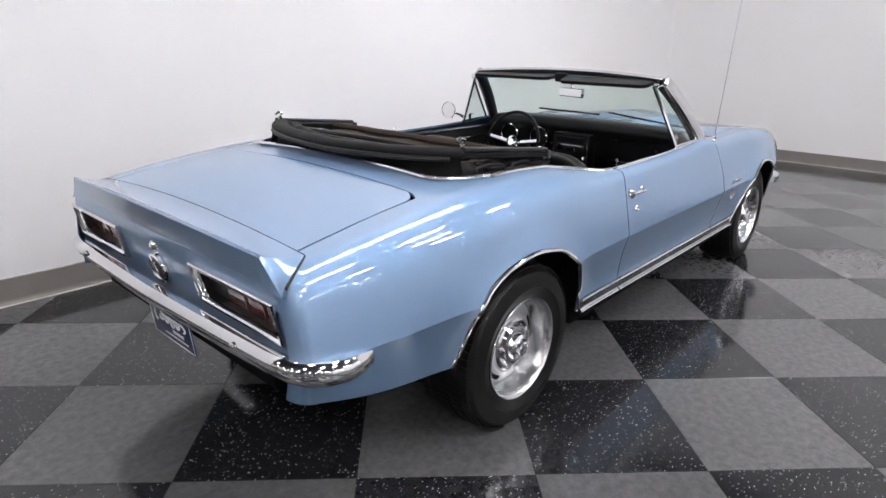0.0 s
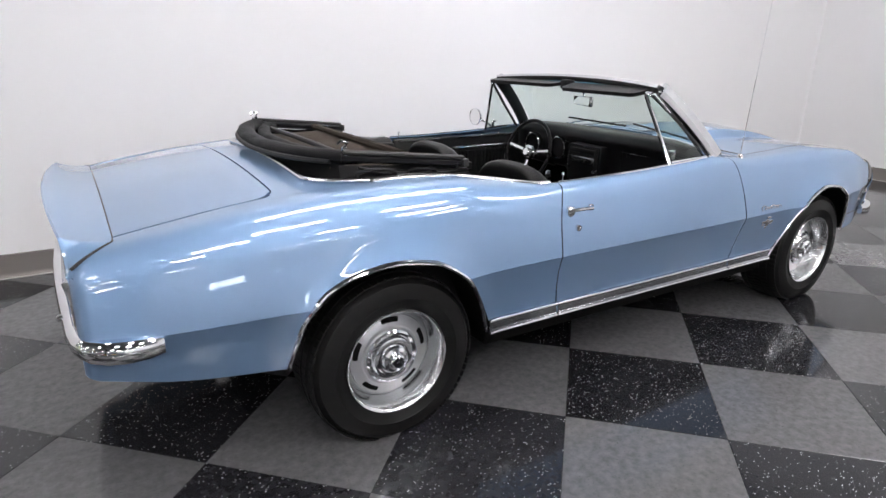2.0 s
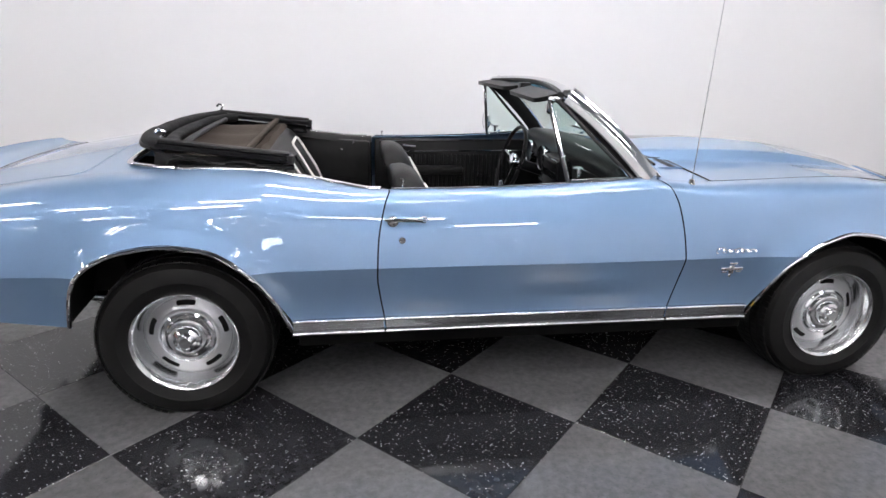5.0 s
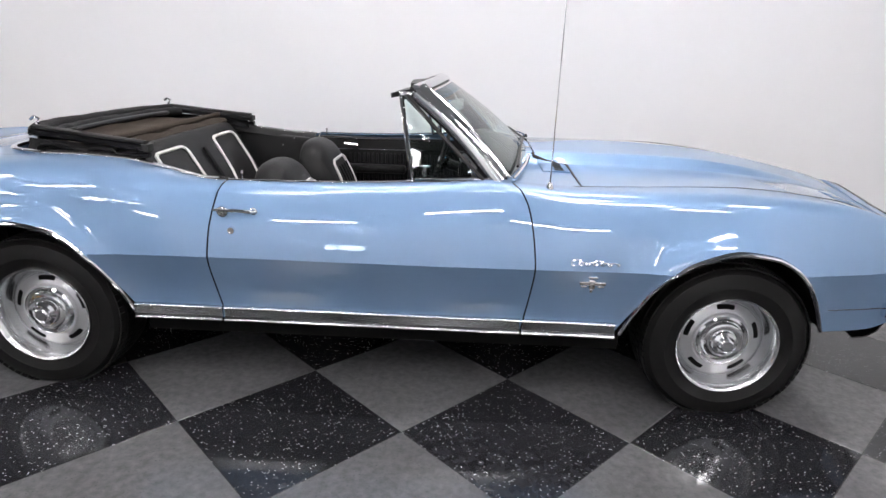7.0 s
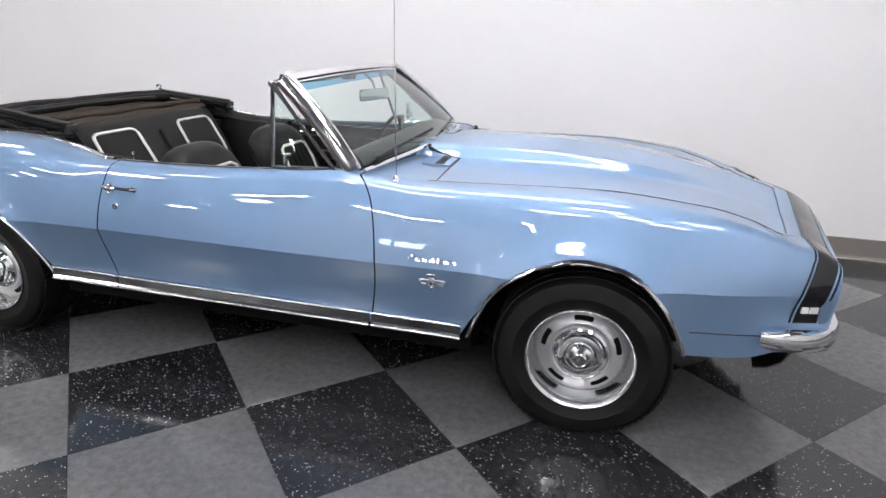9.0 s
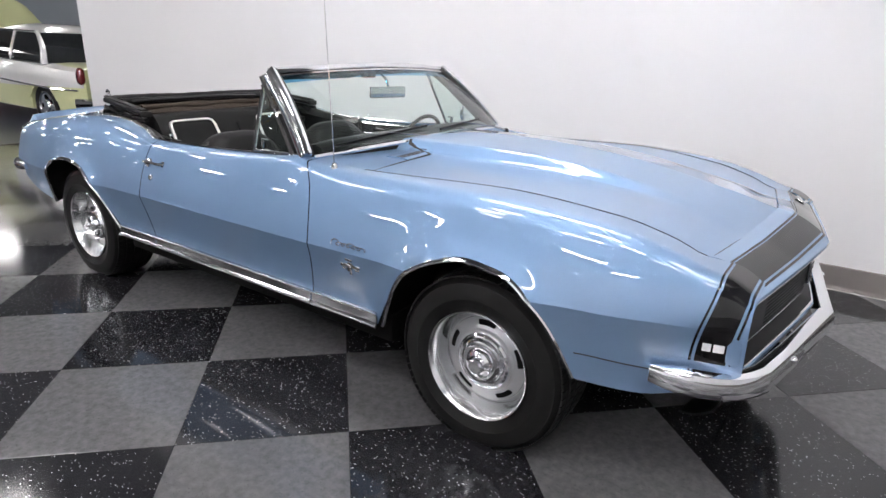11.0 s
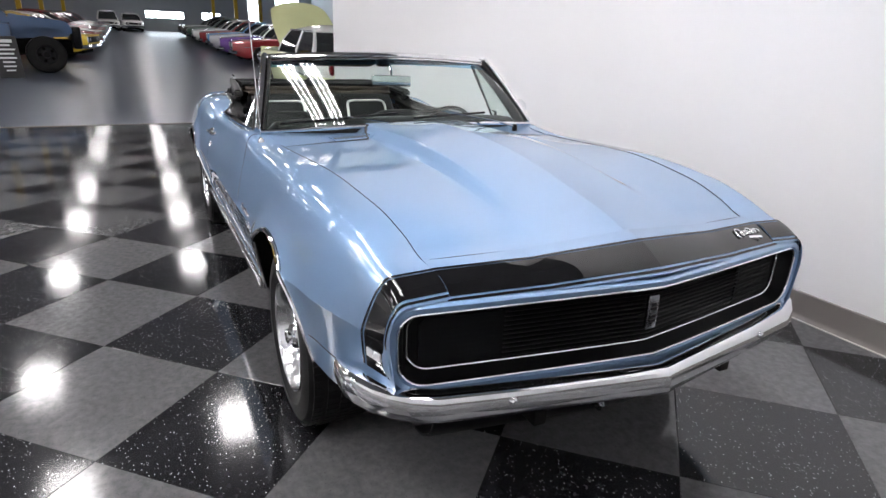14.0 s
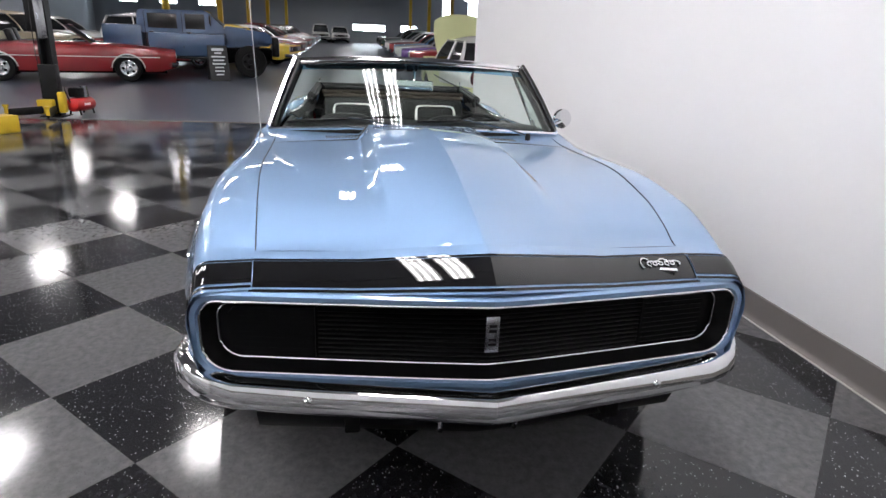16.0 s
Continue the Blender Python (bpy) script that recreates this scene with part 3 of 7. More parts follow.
# hood, cowl, nose
HOOD_MID = curve(0.50, 0.922, 0.75, 0.920, 0.97, 0.915, 1.22, 0.911, 1.50, 0.898, 1.65, 0.885, 1.79, 0.869, 1.93, 0.848, 2.11, 0.796, 2.20, 0.757, 2.28, 0.730)
BULGE_H = curve(0.50, 0.044, 1.0, 0.046, 1.36, 0.038, 1.64, 0.022, 1.80, 0.008, 1.90, 0.0)
ARC = curve(0.5, 1.8, 1.3, 1.5, 1.9, 1.15, 2.2, 1.08)


def hood_z(x, y):
    a = abs(y) / SEAM_Y(x)
    z = SEAM_Z(x) + (HOOD_MID(x) - SEAM_Z(x)) * (1 - min(a, 1.0) ** ARC(x))
    k = min(max((0.305 - abs(y)) / 0.05, 0.0), 1.0)
    b = BULGE_H(x) * mixv(k, smooth(k), 0.35) if x < 1.90 else 0.0
    return z + b + 0.031 * max(0.0, 1 - abs(y) / 0.34) * smooth((x - 0.5) / 0.5) - 0.0008


def hood_front(y):
    return 2.105 - 0.085 * (abs(y) / 0.61) ** 1.15


def nose_x(y):
    """How far forward the grille's rim stands."""
    return 2.275 - 0.118 * (abs(y) / 0.75) ** 1.12


def nose_z(y):
    return 0.740 - 0.020 * (abs(y) / 0.75) ** 2


def across(w, n=46):
    """Positions across the car, closer together at the bulge's sides and at the ridge."""
    v = set(steps(-1, 1, n))
    for k in (0.312, 0.307, 0.303, 0.28, 0.257, 0.253, 0.248):
        v |= {k / w, -k / w}
    v |= {0.03 / w, -0.03 / w}
    return sorted(v)


def hood_back(y):
    return mixv(0.625, 0.775, smooth((abs(y) - 0.27) / 0.05))


rows = []
for t in steps(0, 1, 44):
    row = []
    for v in across(0.66):
        y0 = v * 0.60
        x = mixv(hood_back(v * 0.69), hood_front(y0) - 0.003, t)
        y = v * (SEAM_Y(x) - GAP)
        row.append((x, y, hood_z(x, y)))
    rows.append(row)
bm = grid(bmesh.new(), rows)
fresh_normals(bm)
outward(bm, (1.3, 0, 0))
thicken(bm, 0.012)
hood = ridge(part("hood", bm, PAINT, car, angle=25.0))
rows = []
for t in steps(0, 1, 6):
    row = []
    for v in across(0.7):
        y = v * 0.70
        x = mixv(0.475 + 0.115 * (1 - v * v), hood_back(y) - 0.005, t)
        row.append((x, v * (SEAM_Y(x) - GAP), hood_z(x, v * (SEAM_Y(x) - GAP)) - 0.003))
    rows.append(row)
bm = grid(bmesh.new(), rows)
fresh_normals(bm)
outward(bm, (0.6, 0, 0))
thicken(bm, 0.01)
cowl = part("cowl_panel", bm, PAINT, car)


def header(y, t, lift=0.0):
    """The nose between hood and grille rim, t from the hood's edge to the rim."""
    x0, x1 = hood_front(y), nose_x(y) - 0.006
    z0, z1 = hood_z(x0 - 0.02, y), nose_z(y) + 0.004
    x = mixv(x0, x1, t)
    z = mixv(z0, z1, t) + 0.015 * 4 * t * (1 - t) + 0.012 * t * max(0.0, 1 - abs(y) / 0.34)
    return Vector((x, y, z + lift))


def header_patch(t0, t1, w, lift, n=40):
    bm = grid(bmesh.new(), [[header(v * w, t, lift) for v in steps(-1, 1, n)] for t in steps(t0, t1, 8)])
    fresh_normals(bm)
    outward(bm, (2.0, 0, 0))
    return bm


part("hood_seam", tube(bmesh.new(), [(hood_front(y) + 0.002, y, hood_z(hood_front(y), y) + 0.0015) for y in steps(-0.61, 0.61, 40)], 0.0016, 5), SEAL_GAP, hood)
for s in (-1, 1):
    part("hood_seam", tube(bmesh.new(), [(x, s * (SEAM_Y(x) - 0.001), SEAM_Z(x) + 0.0006) for x in steps(0.74, 2.012, 40)], 0.0013, 5), SEAL_GAP, hood, "dark gap beside the hood")
# Black bead drawn for the shadow under the hood's raised rear edge.
for s in (-1, 1):
    pts = []
    for y in [0.262, 0.275, 0.29, 0.305, 0.32] + steps(0.36, 0.69, 8):
        x = hood_back(y) - 0.004
        pts.append((x, s * y * min(1.0, (SEAM_Y(x) - 0.004) / 0.69), hood_z(x + 0.004, y) - 0.002))
    part("hood_gap_shade", tube(bmesh.new(), pts, [0.009, 0.009, 0.009, 0.009, 0.008] + [0.007 - 0.0006 * k for k in range(9)], 6), SEAL_GAP, hood, "black bead in place of the shaded gap behind the hood's rear edge")
nose = ridge(part("nose_panel", thicken(header_patch(0.0, 1.0, 0.615, 0.0), 0.01), PAINT, car))
ridge(part("stripe", thicken(header_patch(0.39, 0.90, 0.613, 0.0022), 0.002), STRIPE, nose, "black painted nose stripe"))
for a in (0.325, 0.935):
    part("pinstripe", thicken(header_patch(a, a + 0.038, 0.613, 0.0022), 0.002), STRIPE, nose, "thin black pinstripe")


# black band round each front wing
def wing_point(s, x, t, lift):
    sh = shoulder(x, 8)
    n = len(sh) - 1
    k = t * (n + 6)
    if k <= n:
        i = min(int(k), n - 1)
        p = sh[i].lerp(sh[i + 1], k - i)
        y, z = p
    else:
        z = mixv(sh[-1][1], 0.535, (k - n) / 6)
        y = flank(x, z)
    return Vector((x, s * (y + lift), z + lift * (1 if t < 0.5 else 0)))


for s in (-1, 1):
    for nm, f0, f1 in (("stripe", 0.13, 0.83), ("pinstripe", 0.0, 0.06), ("pinstripe", 0.90, 0.96)):
        rows = []
        for t in steps(0.0, 1, 40):
            lean = 0.042 * smooth((t - 0.55) / 0.45)
            rows.append([wing_point(s, mixv(2.0755, 2.168, f) - lean * (1 - 0.45 * f), t, 0.0022) for f in steps(f0, f1, 4)])
        bm = grid(bmesh.new(), rows)
        fresh_normals(bm)
        outward(bm, (2.0, 0, 0.5))
        part(nm, thicken(bm, 0.002), STRIPE, nose, "black painted band round the front wing" if nm == "stripe" else "thin black pinstripe")

# deck lid, rear shelf, tail
def deck_z(x, y):
    return SEAM_Z(x) + 0.026 * (1 - (abs(y) / 0.64) ** 2)


rows = []
for t in steps(0, 1, 24):
    x = mixv(-2.335, -1.735, t)
    w = 0.629 - 0.055 * max(0.0, (t - 0.86) / 0.14) ** 3
    rows.append([(x, v * w, deck_z(x, v * w)) for v in steps(-1, 1, 28)])
bm = grid(bmesh.new(), rows)
fresh_normals(bm)
outward(bm, (-2, 0, 0))
deck = part("trunk_lid", thicken(bm, 0.012), PAINT, car)


def well_back(y):
    return -1.600 + 0.20 * max(0.0, (abs(y) - 0.50) / 0.155) ** 2.6


rows = []
for t in steps(0, 1, 8):
    row = []
    for v in steps(-1, 1, 40):
        y = v * 0.653
        x0 = -1.729 - 0.05 * max(0.0, (abs(v) - 0.86) / 0.14) ** 2
        x = mixv(x0, well_back(y), t)
        row.append((x, y, deck_z(x, y)))
    rows.append(row)
bm = grid(bmesh.new(), rows)
fresh_normals(bm)
outward(bm, (-1.6, 0, 0))
part("rear_shelf_panel", thicken(bm, 0.01), PAINT, car)

# tail panel between the quarters, and the skirt under the bumper
TAIL_X = -2.343


def tail_x(z):
    """The tail panel leans in towards its foot."""
    return TAIL_X + 0.20 * min(max(0.762 - z, 0.0), 0.30) - 0.004


rows = []
for z in (0.485, 0.50, 0.52, 0.55, 0.58, 0.606, 0.636, 0.66, 0.69, 0.715, 0.748, 0.768, 0.79, 0.82):
    w = flank(-2.30, z) - 0.058 if z < 0.78 else 0.70
    x = tail_x(z)
    ys = [-w, -0.708, -0.6, -0.5, -0.4, -0.278, -0.2, -0.1, 0.0, 0.1, 0.2, 0.278, 0.4, 0.5, 0.6, 0.708, w]
    rows.append([(x, min(max(y, -w), w), z) for y in ys])
bm = grid(bmesh.new(), rows)
holes = [f for f in bm.faces if 0.278 < abs(f.calc_center_median().y) < 0.708 and 0.636 < f.calc_center_median().z < 0.748]
bmesh.ops.delete(bm, geom=holes, context="FACES")
fresh_normals(bm)
outward(bm, (-2, 0, 0.6))
tail = part("tail_panel", thicken(bm, 0.01), PAINT, car)

# front skirt below the grille, behind the bumper
rows = []
for z, dx in ((0.505, -0.022), (0.47, -0.025), (0.44, -0.04), (0.41, -0.08), (0.40, -0.14)):
    rows.append([(nose_x(v * 0.74) + dx, v * 0.745, z) for v in steps(-1, 1, 24)])
bm = grid(bmesh.new(), rows)
fresh_normals(bm)
outward(bm, (2, 0, 0.5))
part("front_skirt", thicken(bm, 0.008), PAINT, car)

# dark lower valance under the front bumper, extended down in place of the shadow there
rows = [[(nose_x(v * 0.60) + dx, v * 0.62, z) for v in steps(-1, 1, 20)] for z, dx in ((0.405, -0.055), (0.35, -0.06), (0.30, -0.085), (0.272, -0.13), (0.265, -0.18))]
bm = grid(bmesh.new(), rows)
fresh_normals(bm)
outward(bm, (2, 0, 0.5))
part("lower_valance", thicken(bm, 0.006), BLACK_PLASTIC, car, "black lower valance under the bumper, made deeper to stand for the shadow below")

# dark inner shell: floor, sills, bulkheads and wheel housings
def inner(name, lo, hi, bevel=0.0):
    part(name, box(bmesh.new(), lo, hi, bevel=bevel), UNDER, car)


inner("underbody", (-1.70, -0.60, 0.24), (1.60, 0.60, 0.30), 0.02)
inner("bulkhead", (0.60, -0.69, 0.30), (0.66, 0.69, 0.88))
inner("seat_bulkhead", (-1.70, -0.62, 0.30), (-1.64, 0.62, 0.86))
inner("trunk_tub", (-2.30, -0.60, 0.44), (-1.70, 0.60, 0.78))
inner("engine_tub", (0.70, -0.5, 0.30), (2.02, 0.5, 0.72))
for s in (-1, 1):
    inner("sill", (-0.97, min(s * 0.60, s * 0.80), 0.25), (0.96, max(s * 0.60, s * 0.80), 0.372), 0.01)
    inner("inner_wing", (0.66, min(s * 0.50, s * 0.56), 0.30), (2.05, max(s * 0.50, s * 0.56), 0.74))
    inner("hinge_post", (0.47, min(s * 0.60, s * 0.78), 0.372), (0.66, max(s * 0.60, s * 0.78), 0.86))
    inner("lock_post", (-0.72, min(s * 0.705, s * 0.80), 0.372), (-0.62, max(s * 0.705, s * 0.80), 0.86))
for s in (-1, 1):
    for f, lo, hi in ((ARCH_F, 0.945, 1.72), (ARCH_R, -1.785, -0.99)):
        rows = []
        for k in range(41):
            x = (lo + hi) / 2 - (hi - lo) / 2 * math.cos(math.pi * k / 40)
            z = f(x)
            y = flank(x, z)
            rows.append([(x, s * (y - 0.002), z + 0.004), (x, s * (y - 0.03), z + 0.012), (x, s * 0.52, z + 0.03)])
        part("wheel_housing", thicken(fresh_normals(grid(bmesh.new(), rows)), 0.006), UNDER, car)
        pts = []
        for k in range(49):
            x = (lo + hi) / 2 - (hi - lo) / 2 * math.cos(math.pi * k / 48)
            z = f(x)
            pts.append((x, s * (flank(x, z) + 0.001), z + 0.002))
        part("wheel_arch_trim", tube(bmesh.new(), pts, 0.0085, 8), CHROME, car, "bright chrome wheel arch moulding")

# sill mouldings
SILL_SEC = [(0.0, 0.0), (0.012, 0.004), (0.013, 0.012), (0.006, 0.018), (0.006, 0.048), (0.012, 0.053), (0.010, 0.060), (0.0, 0.062)]
for s in (-1, 1):
    for a, b in ((-0.985, -0.634), (-0.626, 0.553), (0.561, 0.925)):
        pts = [(x, s * (flank(x, 0.39) + 0.001), 0.326) for x in steps(a, b, 8)]
        if s > 0:
            pts.reverse()
        sill = part("sill_trim", sweep(bmesh.new(), pts, SILL_SEC), BRUSHED, car, "bright ribbed sill moulding")
        for dz, r in ((0.057, 0.0055), (0.006, 0.0075)):
            part("sill_bead", tube(bmesh.new(), [(x, y + s * 0.010, z + dz) for x, y, z in pts], r, 8), RING, sill, "bright bead along the sill")

# spoiler across the tail, with swept ends that settle on the quarters
def skin_z(x, y):
    """Height of the body's top surface behind the roof well."""
    y = abs(y)
    if y < SEAM_Y(x):
        return deck_z(x, y)
    sh = shoulder(x, 10)
    for p, q in zip(sh, sh[1:]):
        if p[0] <= y <= q[0]:
            return mixv(p[1], q[1], (y - p[0]) / max(q[0] - p[0], 1e-6))
    return sh[-1][1]


END_Y = 0.742          # where the spoiler's swept ends meet the quarters


def spoiler_front(a):
    return -2.222 - 0.112 * max(0.0, (a - 0.668) / 0.074) ** 1.3


def spoiler_part(ys):
    """Upswept lip across the tail; towards its ends it dives in a hollow sweep to the quarter."""
    rows = []
    for y in ys:
        a = abs(y)
        e = min(max((END_Y - a) / 0.078, 0.0), 1.0) ** 1.25
        xb = spoiler_front(a)
        base = skin_z(xb, a) + 0.002
        x1 = mixv(-2.342, -2.392 + 0.060 * (a / 0.8) ** 2, e)
        low = mixv(0.772, 0.790, e)
        top = mixv(0.786, 0.905 - 0.030 * (a / 0.64) ** 2, e)
        xt = TAIL_X - 0.006
        rows.append([(xb, y, base)]
                    + [(mixv(xb, x1, u), y, mixv(base, top, w)) for u, w in ((0.20, 0.03), (0.40, 0.12), (0.60, 0.30), (0.78, 0.54), (0.90, 0.77))]
                    + [(x1 + 0.003, y, top), (x1 - 0.003, y, top - 0.004), (mixv(x1, xt, 0.4), y, mixv(top, low, 0.5)), (xt, y, low + 0.006), (xt + 0.02, y, low), (xb, y, min(low, base - 0.02))])
    bm = grid(bmesh.new(), rows, closed=True)
    n = len(rows[0])
    vs = bm.verts[:]
    bm.faces.new(vs[:n])
    bm.faces.new(vs[-n:])
    bmesh.ops.recalc_face_normals(bm, faces=bm.faces[:])
    return bm


spoiler = part("spoiler", spoiler_part(steps(-0.652, 0.652, 48)), PAINT, car, angle=40.0)
part("spoiler_seam", tube(bmesh.new(), [(-2.220, y, deck_z(-2.220, y) + 0.0006) for y in steps(-0.640, 0.640, 40)], 0.002, 6), SEAL_GAP, spoiler, "dark seam before the spoiler")
for s in (-1, 1):
    end = part("spoiler_end", spoiler_part([s * v for v in steps(0.653, END_Y, 16)]), PAINT, car, angle=40.0)
    pts = [(spoiler_front(v), s * (v + 0.003), skin_z(spoiler_front(v), v) + 0.001) for v in steps(0.640, END_Y, 16)]
    part("spoiler_seam", tube(bmesh.new(), pts, [0.002 + 0.003 * k / 16 for k in range(17)], 6), SEAL_GAP, end, "dark seam round the spoiler's end")

# ---- wheels ----
def wheel(s, x, out, steer=0.0):
    """Rally wheel: silver disc with five slots, bright trim ring and stepped cap, on a worn black tyre."""
    m = pose(x, s * out, HUB_Z, 0, 0, steer) @ (Matrix.Identity(4) if s > 0 else pose(0, 0, 0, 0, 0, 180))
    rim = bmesh.new()
    lathe(rim, [(0.178, -0.20), (0.174, -0.10), (0.166, -0.080), (0.160, -0.074), (0.118, -0.058), (0.112, -0.050), (0.108, -0.050), (0.09, -0.056), (0.0, -0.056)], 60, m)
    ob = part("wheel", rim, WHEEL_SILVER, car, "silver painted rally wheel")
    tyre = bmesh.new()
    lathe(tyre, [(0.188, -0.225), (0.24, -0.245), (0.30, -0.235), (0.320, -0.215), (0.3275, -0.18), (0.329, -0.115), (0.3275, -0.05), (0.319, -0.018), (0.300, 0.004), (0.296, 0.005),
                 (0.275, 0.012), (0.245, 0.014), (0.240, 0.011), (0.215, 0.006), (0.198, -0.006), (0.190, -0.03)], 72, m)
    t = part("tyre", tyre, RUBBER, ob, "worn black tyre")
    tread = bmesh.new()
    for k in range(72):
        a = 2 * math.pi * k / 72
        for i, h in enumerate((-0.205, -0.160, -0.115, -0.070, -0.026)):
            r0 = (0.3225, 0.3285, 0.330, 0.3285, 0.3225)[i]
            mm = m @ Matrix.Rotation(a + (0.03 if i % 2 else 0), 4, "Y")
            box(tread, (r0 - 0.004, h - 0.019, -0.0118), (r0 + 0.0022, h + 0.019, 0.0118), mm)
    part("tread", tread, RUBBER, ob)
    ring = bmesh.new()
    lathe(ring, [(0.158, -0.072), (0.163, -0.079), (0.169, -0.070), (0.178, -0.040), (0.187, -0.008), (0.195, 0.005), (0.200, 0.008), (0.203, 0.003), (0.201, -0.008), (0.196, -0.01)], 72, m)
    part("trim_ring", ring, RING, ob, "bright chrome trim ring")
    cap = bmesh.new()
    lathe(cap, [(0.106, -0.055), (0.104, -0.046), (0.096, -0.041), (0.086, -0.043), (0.078, -0.031), (0.062, -0.026), (0.054, -0.028), (0.048, -0.014), (0.036, -0.008), (0.029, -0.009),
                (0.027, 0.006), (0.022, 0.010), (0.0, 0.010)], 48, m)
    part("centre_cap", cap, CHROME, ob, "stepped chrome centre cap")
    for k in range(5):
        a = 2 * math.pi * (k + 0.25) / 5
        sl = bmesh.new()
        rows = []
        for r, h in ((0.131, -0.0610), (0.134, -0.0620), (0.147, -0.0673), (0.150, -0.0684)):
            w = 0.25 if r in (0.134, 0.147) else 0.225
            rows.append([m @ Vector((r * math.cos(a + d * w), h, r * math.sin(a + d * w))) for d in steps(-1, 1, 8)])
        grid(sl, rows)
        part("slot", thicken(fresh_normals(sl), 0.002), UNDER, ob, "dark cooling slot")
    bm = bmesh.new()
    lathe(bm, [(0.02, -0.4), (0.05, -0.3), (0.14, -0.24), (0.14, -0.20), (0.0, -0.20)], 24, m)
    part("brake_drum", bm, UNDER, ob)
    return ob


for s in (-1, 1):
    wheel(s, AXLE_F, 0.842)
    wheel(s, AXLE_R, 0.838)

# ---- the car's face ----
def rounded(hw, z0, z1, rt, rb, n=6):
    """A loop of (y, z): a wide opening with rounded corners, anticlockwise from the lower right."""
    out = []
    for cy, cz, r, a0 in ((hw - rb, z0 + rb, rb, -90), (hw - rt, z1 - rt, rt, 0), (-hw + rt, z1 - rt, rt, 90), (-hw + rb, z0 + rb, rb, 180)):
        for k in range(n + 1):
            a = radians(a0 + 90 * k / n)
            out.append((cy + r * math.cos(a), cz + r * math.sin(a)))
    full = []
    m = len(out)
    for k in range(m):
        (y0, p0), (y1, p1) = out[k], out[(k + 1) % m]
        c = (4, 36, 4, 36)[k // (n + 1)] if k % (n + 1) == n else 1
        full += [(mixv(y0, y1, i / c), mixv(p0, p1, i / c)) for i in range(c)]
    return full


def face(y, z, back):
    """A point of the V-shaped front, set back from the rim."""
    return Vector((nose_x(y) - back + 0.02 * (z - 0.6), y, z + 0.010 * (1 - abs(y) / 0.75) * smooth((z - 0.5) / 0.2)))


def loops(bm, table):
    rows = [[face(y, z, b) for y, z in rounded(hw, z0, z1, rt, rb)] for hw, z0, z1, rt, rb, b in table]
    grid(bm, rows, closed=True)
    bmesh.ops.recalc_face_normals(bm, faces=bm.faces[:])
    return bm


surround = part("grille_surround", loops(bmesh.new(), [(0.768, 0.488, 0.735, 0.07, 0.095, 0.03), (0.767, 0.489, 0.734, 0.07, 0.095, 0.004), (0.762, 0.494, 0.729, 0.066, 0.09, -0.004),
                                                      (0.748, 0.506, 0.717, 0.055, 0.08, -0.004), (0.743, 0.510, 0.713, 0.052, 0.077, 0.004), (0.743, 0.510, 0.713, 0.052, 0.077, 0.02)]), PAINT, car, "body-coloured rim round the grille")
part("grille_trim", tube(bmesh.new(), [face(y, z, 0.003) for y, z in rounded(0.740, 0.513, 0.710, 0.05, 0.075)], 0.0038, 6, closed=True), CHROME, surround, "thin bright line inside the rim")
part("grille_recess", loops(bmesh.new(), [(0.742, 0.511, 0.712, 0.05, 0.075, 0.004), (0.725, 0.520, 0.703, 0.045, 0.07, 0.02), (0.706, 0.531, 0.692, 0.04, 0.065, 0.055), (0.02, 0.60, 0.62, 0.005, 0.005, 0.075)]), GRILLE_BLACK, surround, "black recessed grille frame")
pts = rounded(0.702, 0.535, 0.689, 0.035, 0.06)
part("inner_trim", tube(bmesh.new(), [face(y, z, 0.046) for y, z in pts], 0.0036, 6, closed=True), CHROME, surround, "thin bright inner moulding")
for k in range(11):
    z = 0.548 + 0.0128 * k
    bm = bmesh.new()
    for s in (-1, 1):
        sec = [(y, z) for y in steps(0.0, 0.445, 6)]
        tube(bm, [face(s * y, zz, 0.040) for y, zz in sec], 0.0030, 4)
    part("grille_bar", bm, GRILLE_BLACK, surround, "thin black horizontal grille bar")
for s in (-1, 1):
    rows = [[face(s * y, z, 0.044) for y in steps(0.452, 0.672 if 0.56 < z < 0.675 else 0.655, 8)] for z in steps(0.545, 0.682, 8)]
    bm = thicken(fresh_normals(grid(bmesh.new(), rows)), 0.006)
    lid = part("headlamp_door", bm, GRILLE_BLACK, surround, "black door over the hidden headlamp")
    for k in range(9):
        z = 0.553 + 0.0148 * k
        part("rib", tube(bmesh.new(), [face(s * y, z, 0.040) for y in steps(0.458, 0.65, 4)], 0.0022, 4), GRILLE_BLACK, lid)
bm = bmesh.new()
box(bm, (-0.006, -0.019, -0.052), (0.006, 0.019, 0.052), pose(2.243, 0.0, 0.632), bevel=0.003)
badge = part("grille_badge", bm, BRUSHED, surround, "small upright silver badge")
for z, w in ((0.026, 0.010), (0.012, 0.010), (-0.012, 0.010), (-0.026, 0.010)):
    part("badge_mark", box(bmesh.new(), (0.006, -w, z - 0.004), (0.0085, w, z + 0.004), pose(2.243, 0.0, 0.632)), BLACK_PLASTIC, badge)

# front bumper
def bumper_section(h, d):
    return [(-0.012, 0.004), (0.0, 0.0), (d * 0.55, 0.003), (d * 0.9, h * 0.25), (d, h * 0.5), (d * 0.9, h * 0.75), (d * 0.5, h * 0.97), (0.0, h), (-0.012, h - 0.004)]


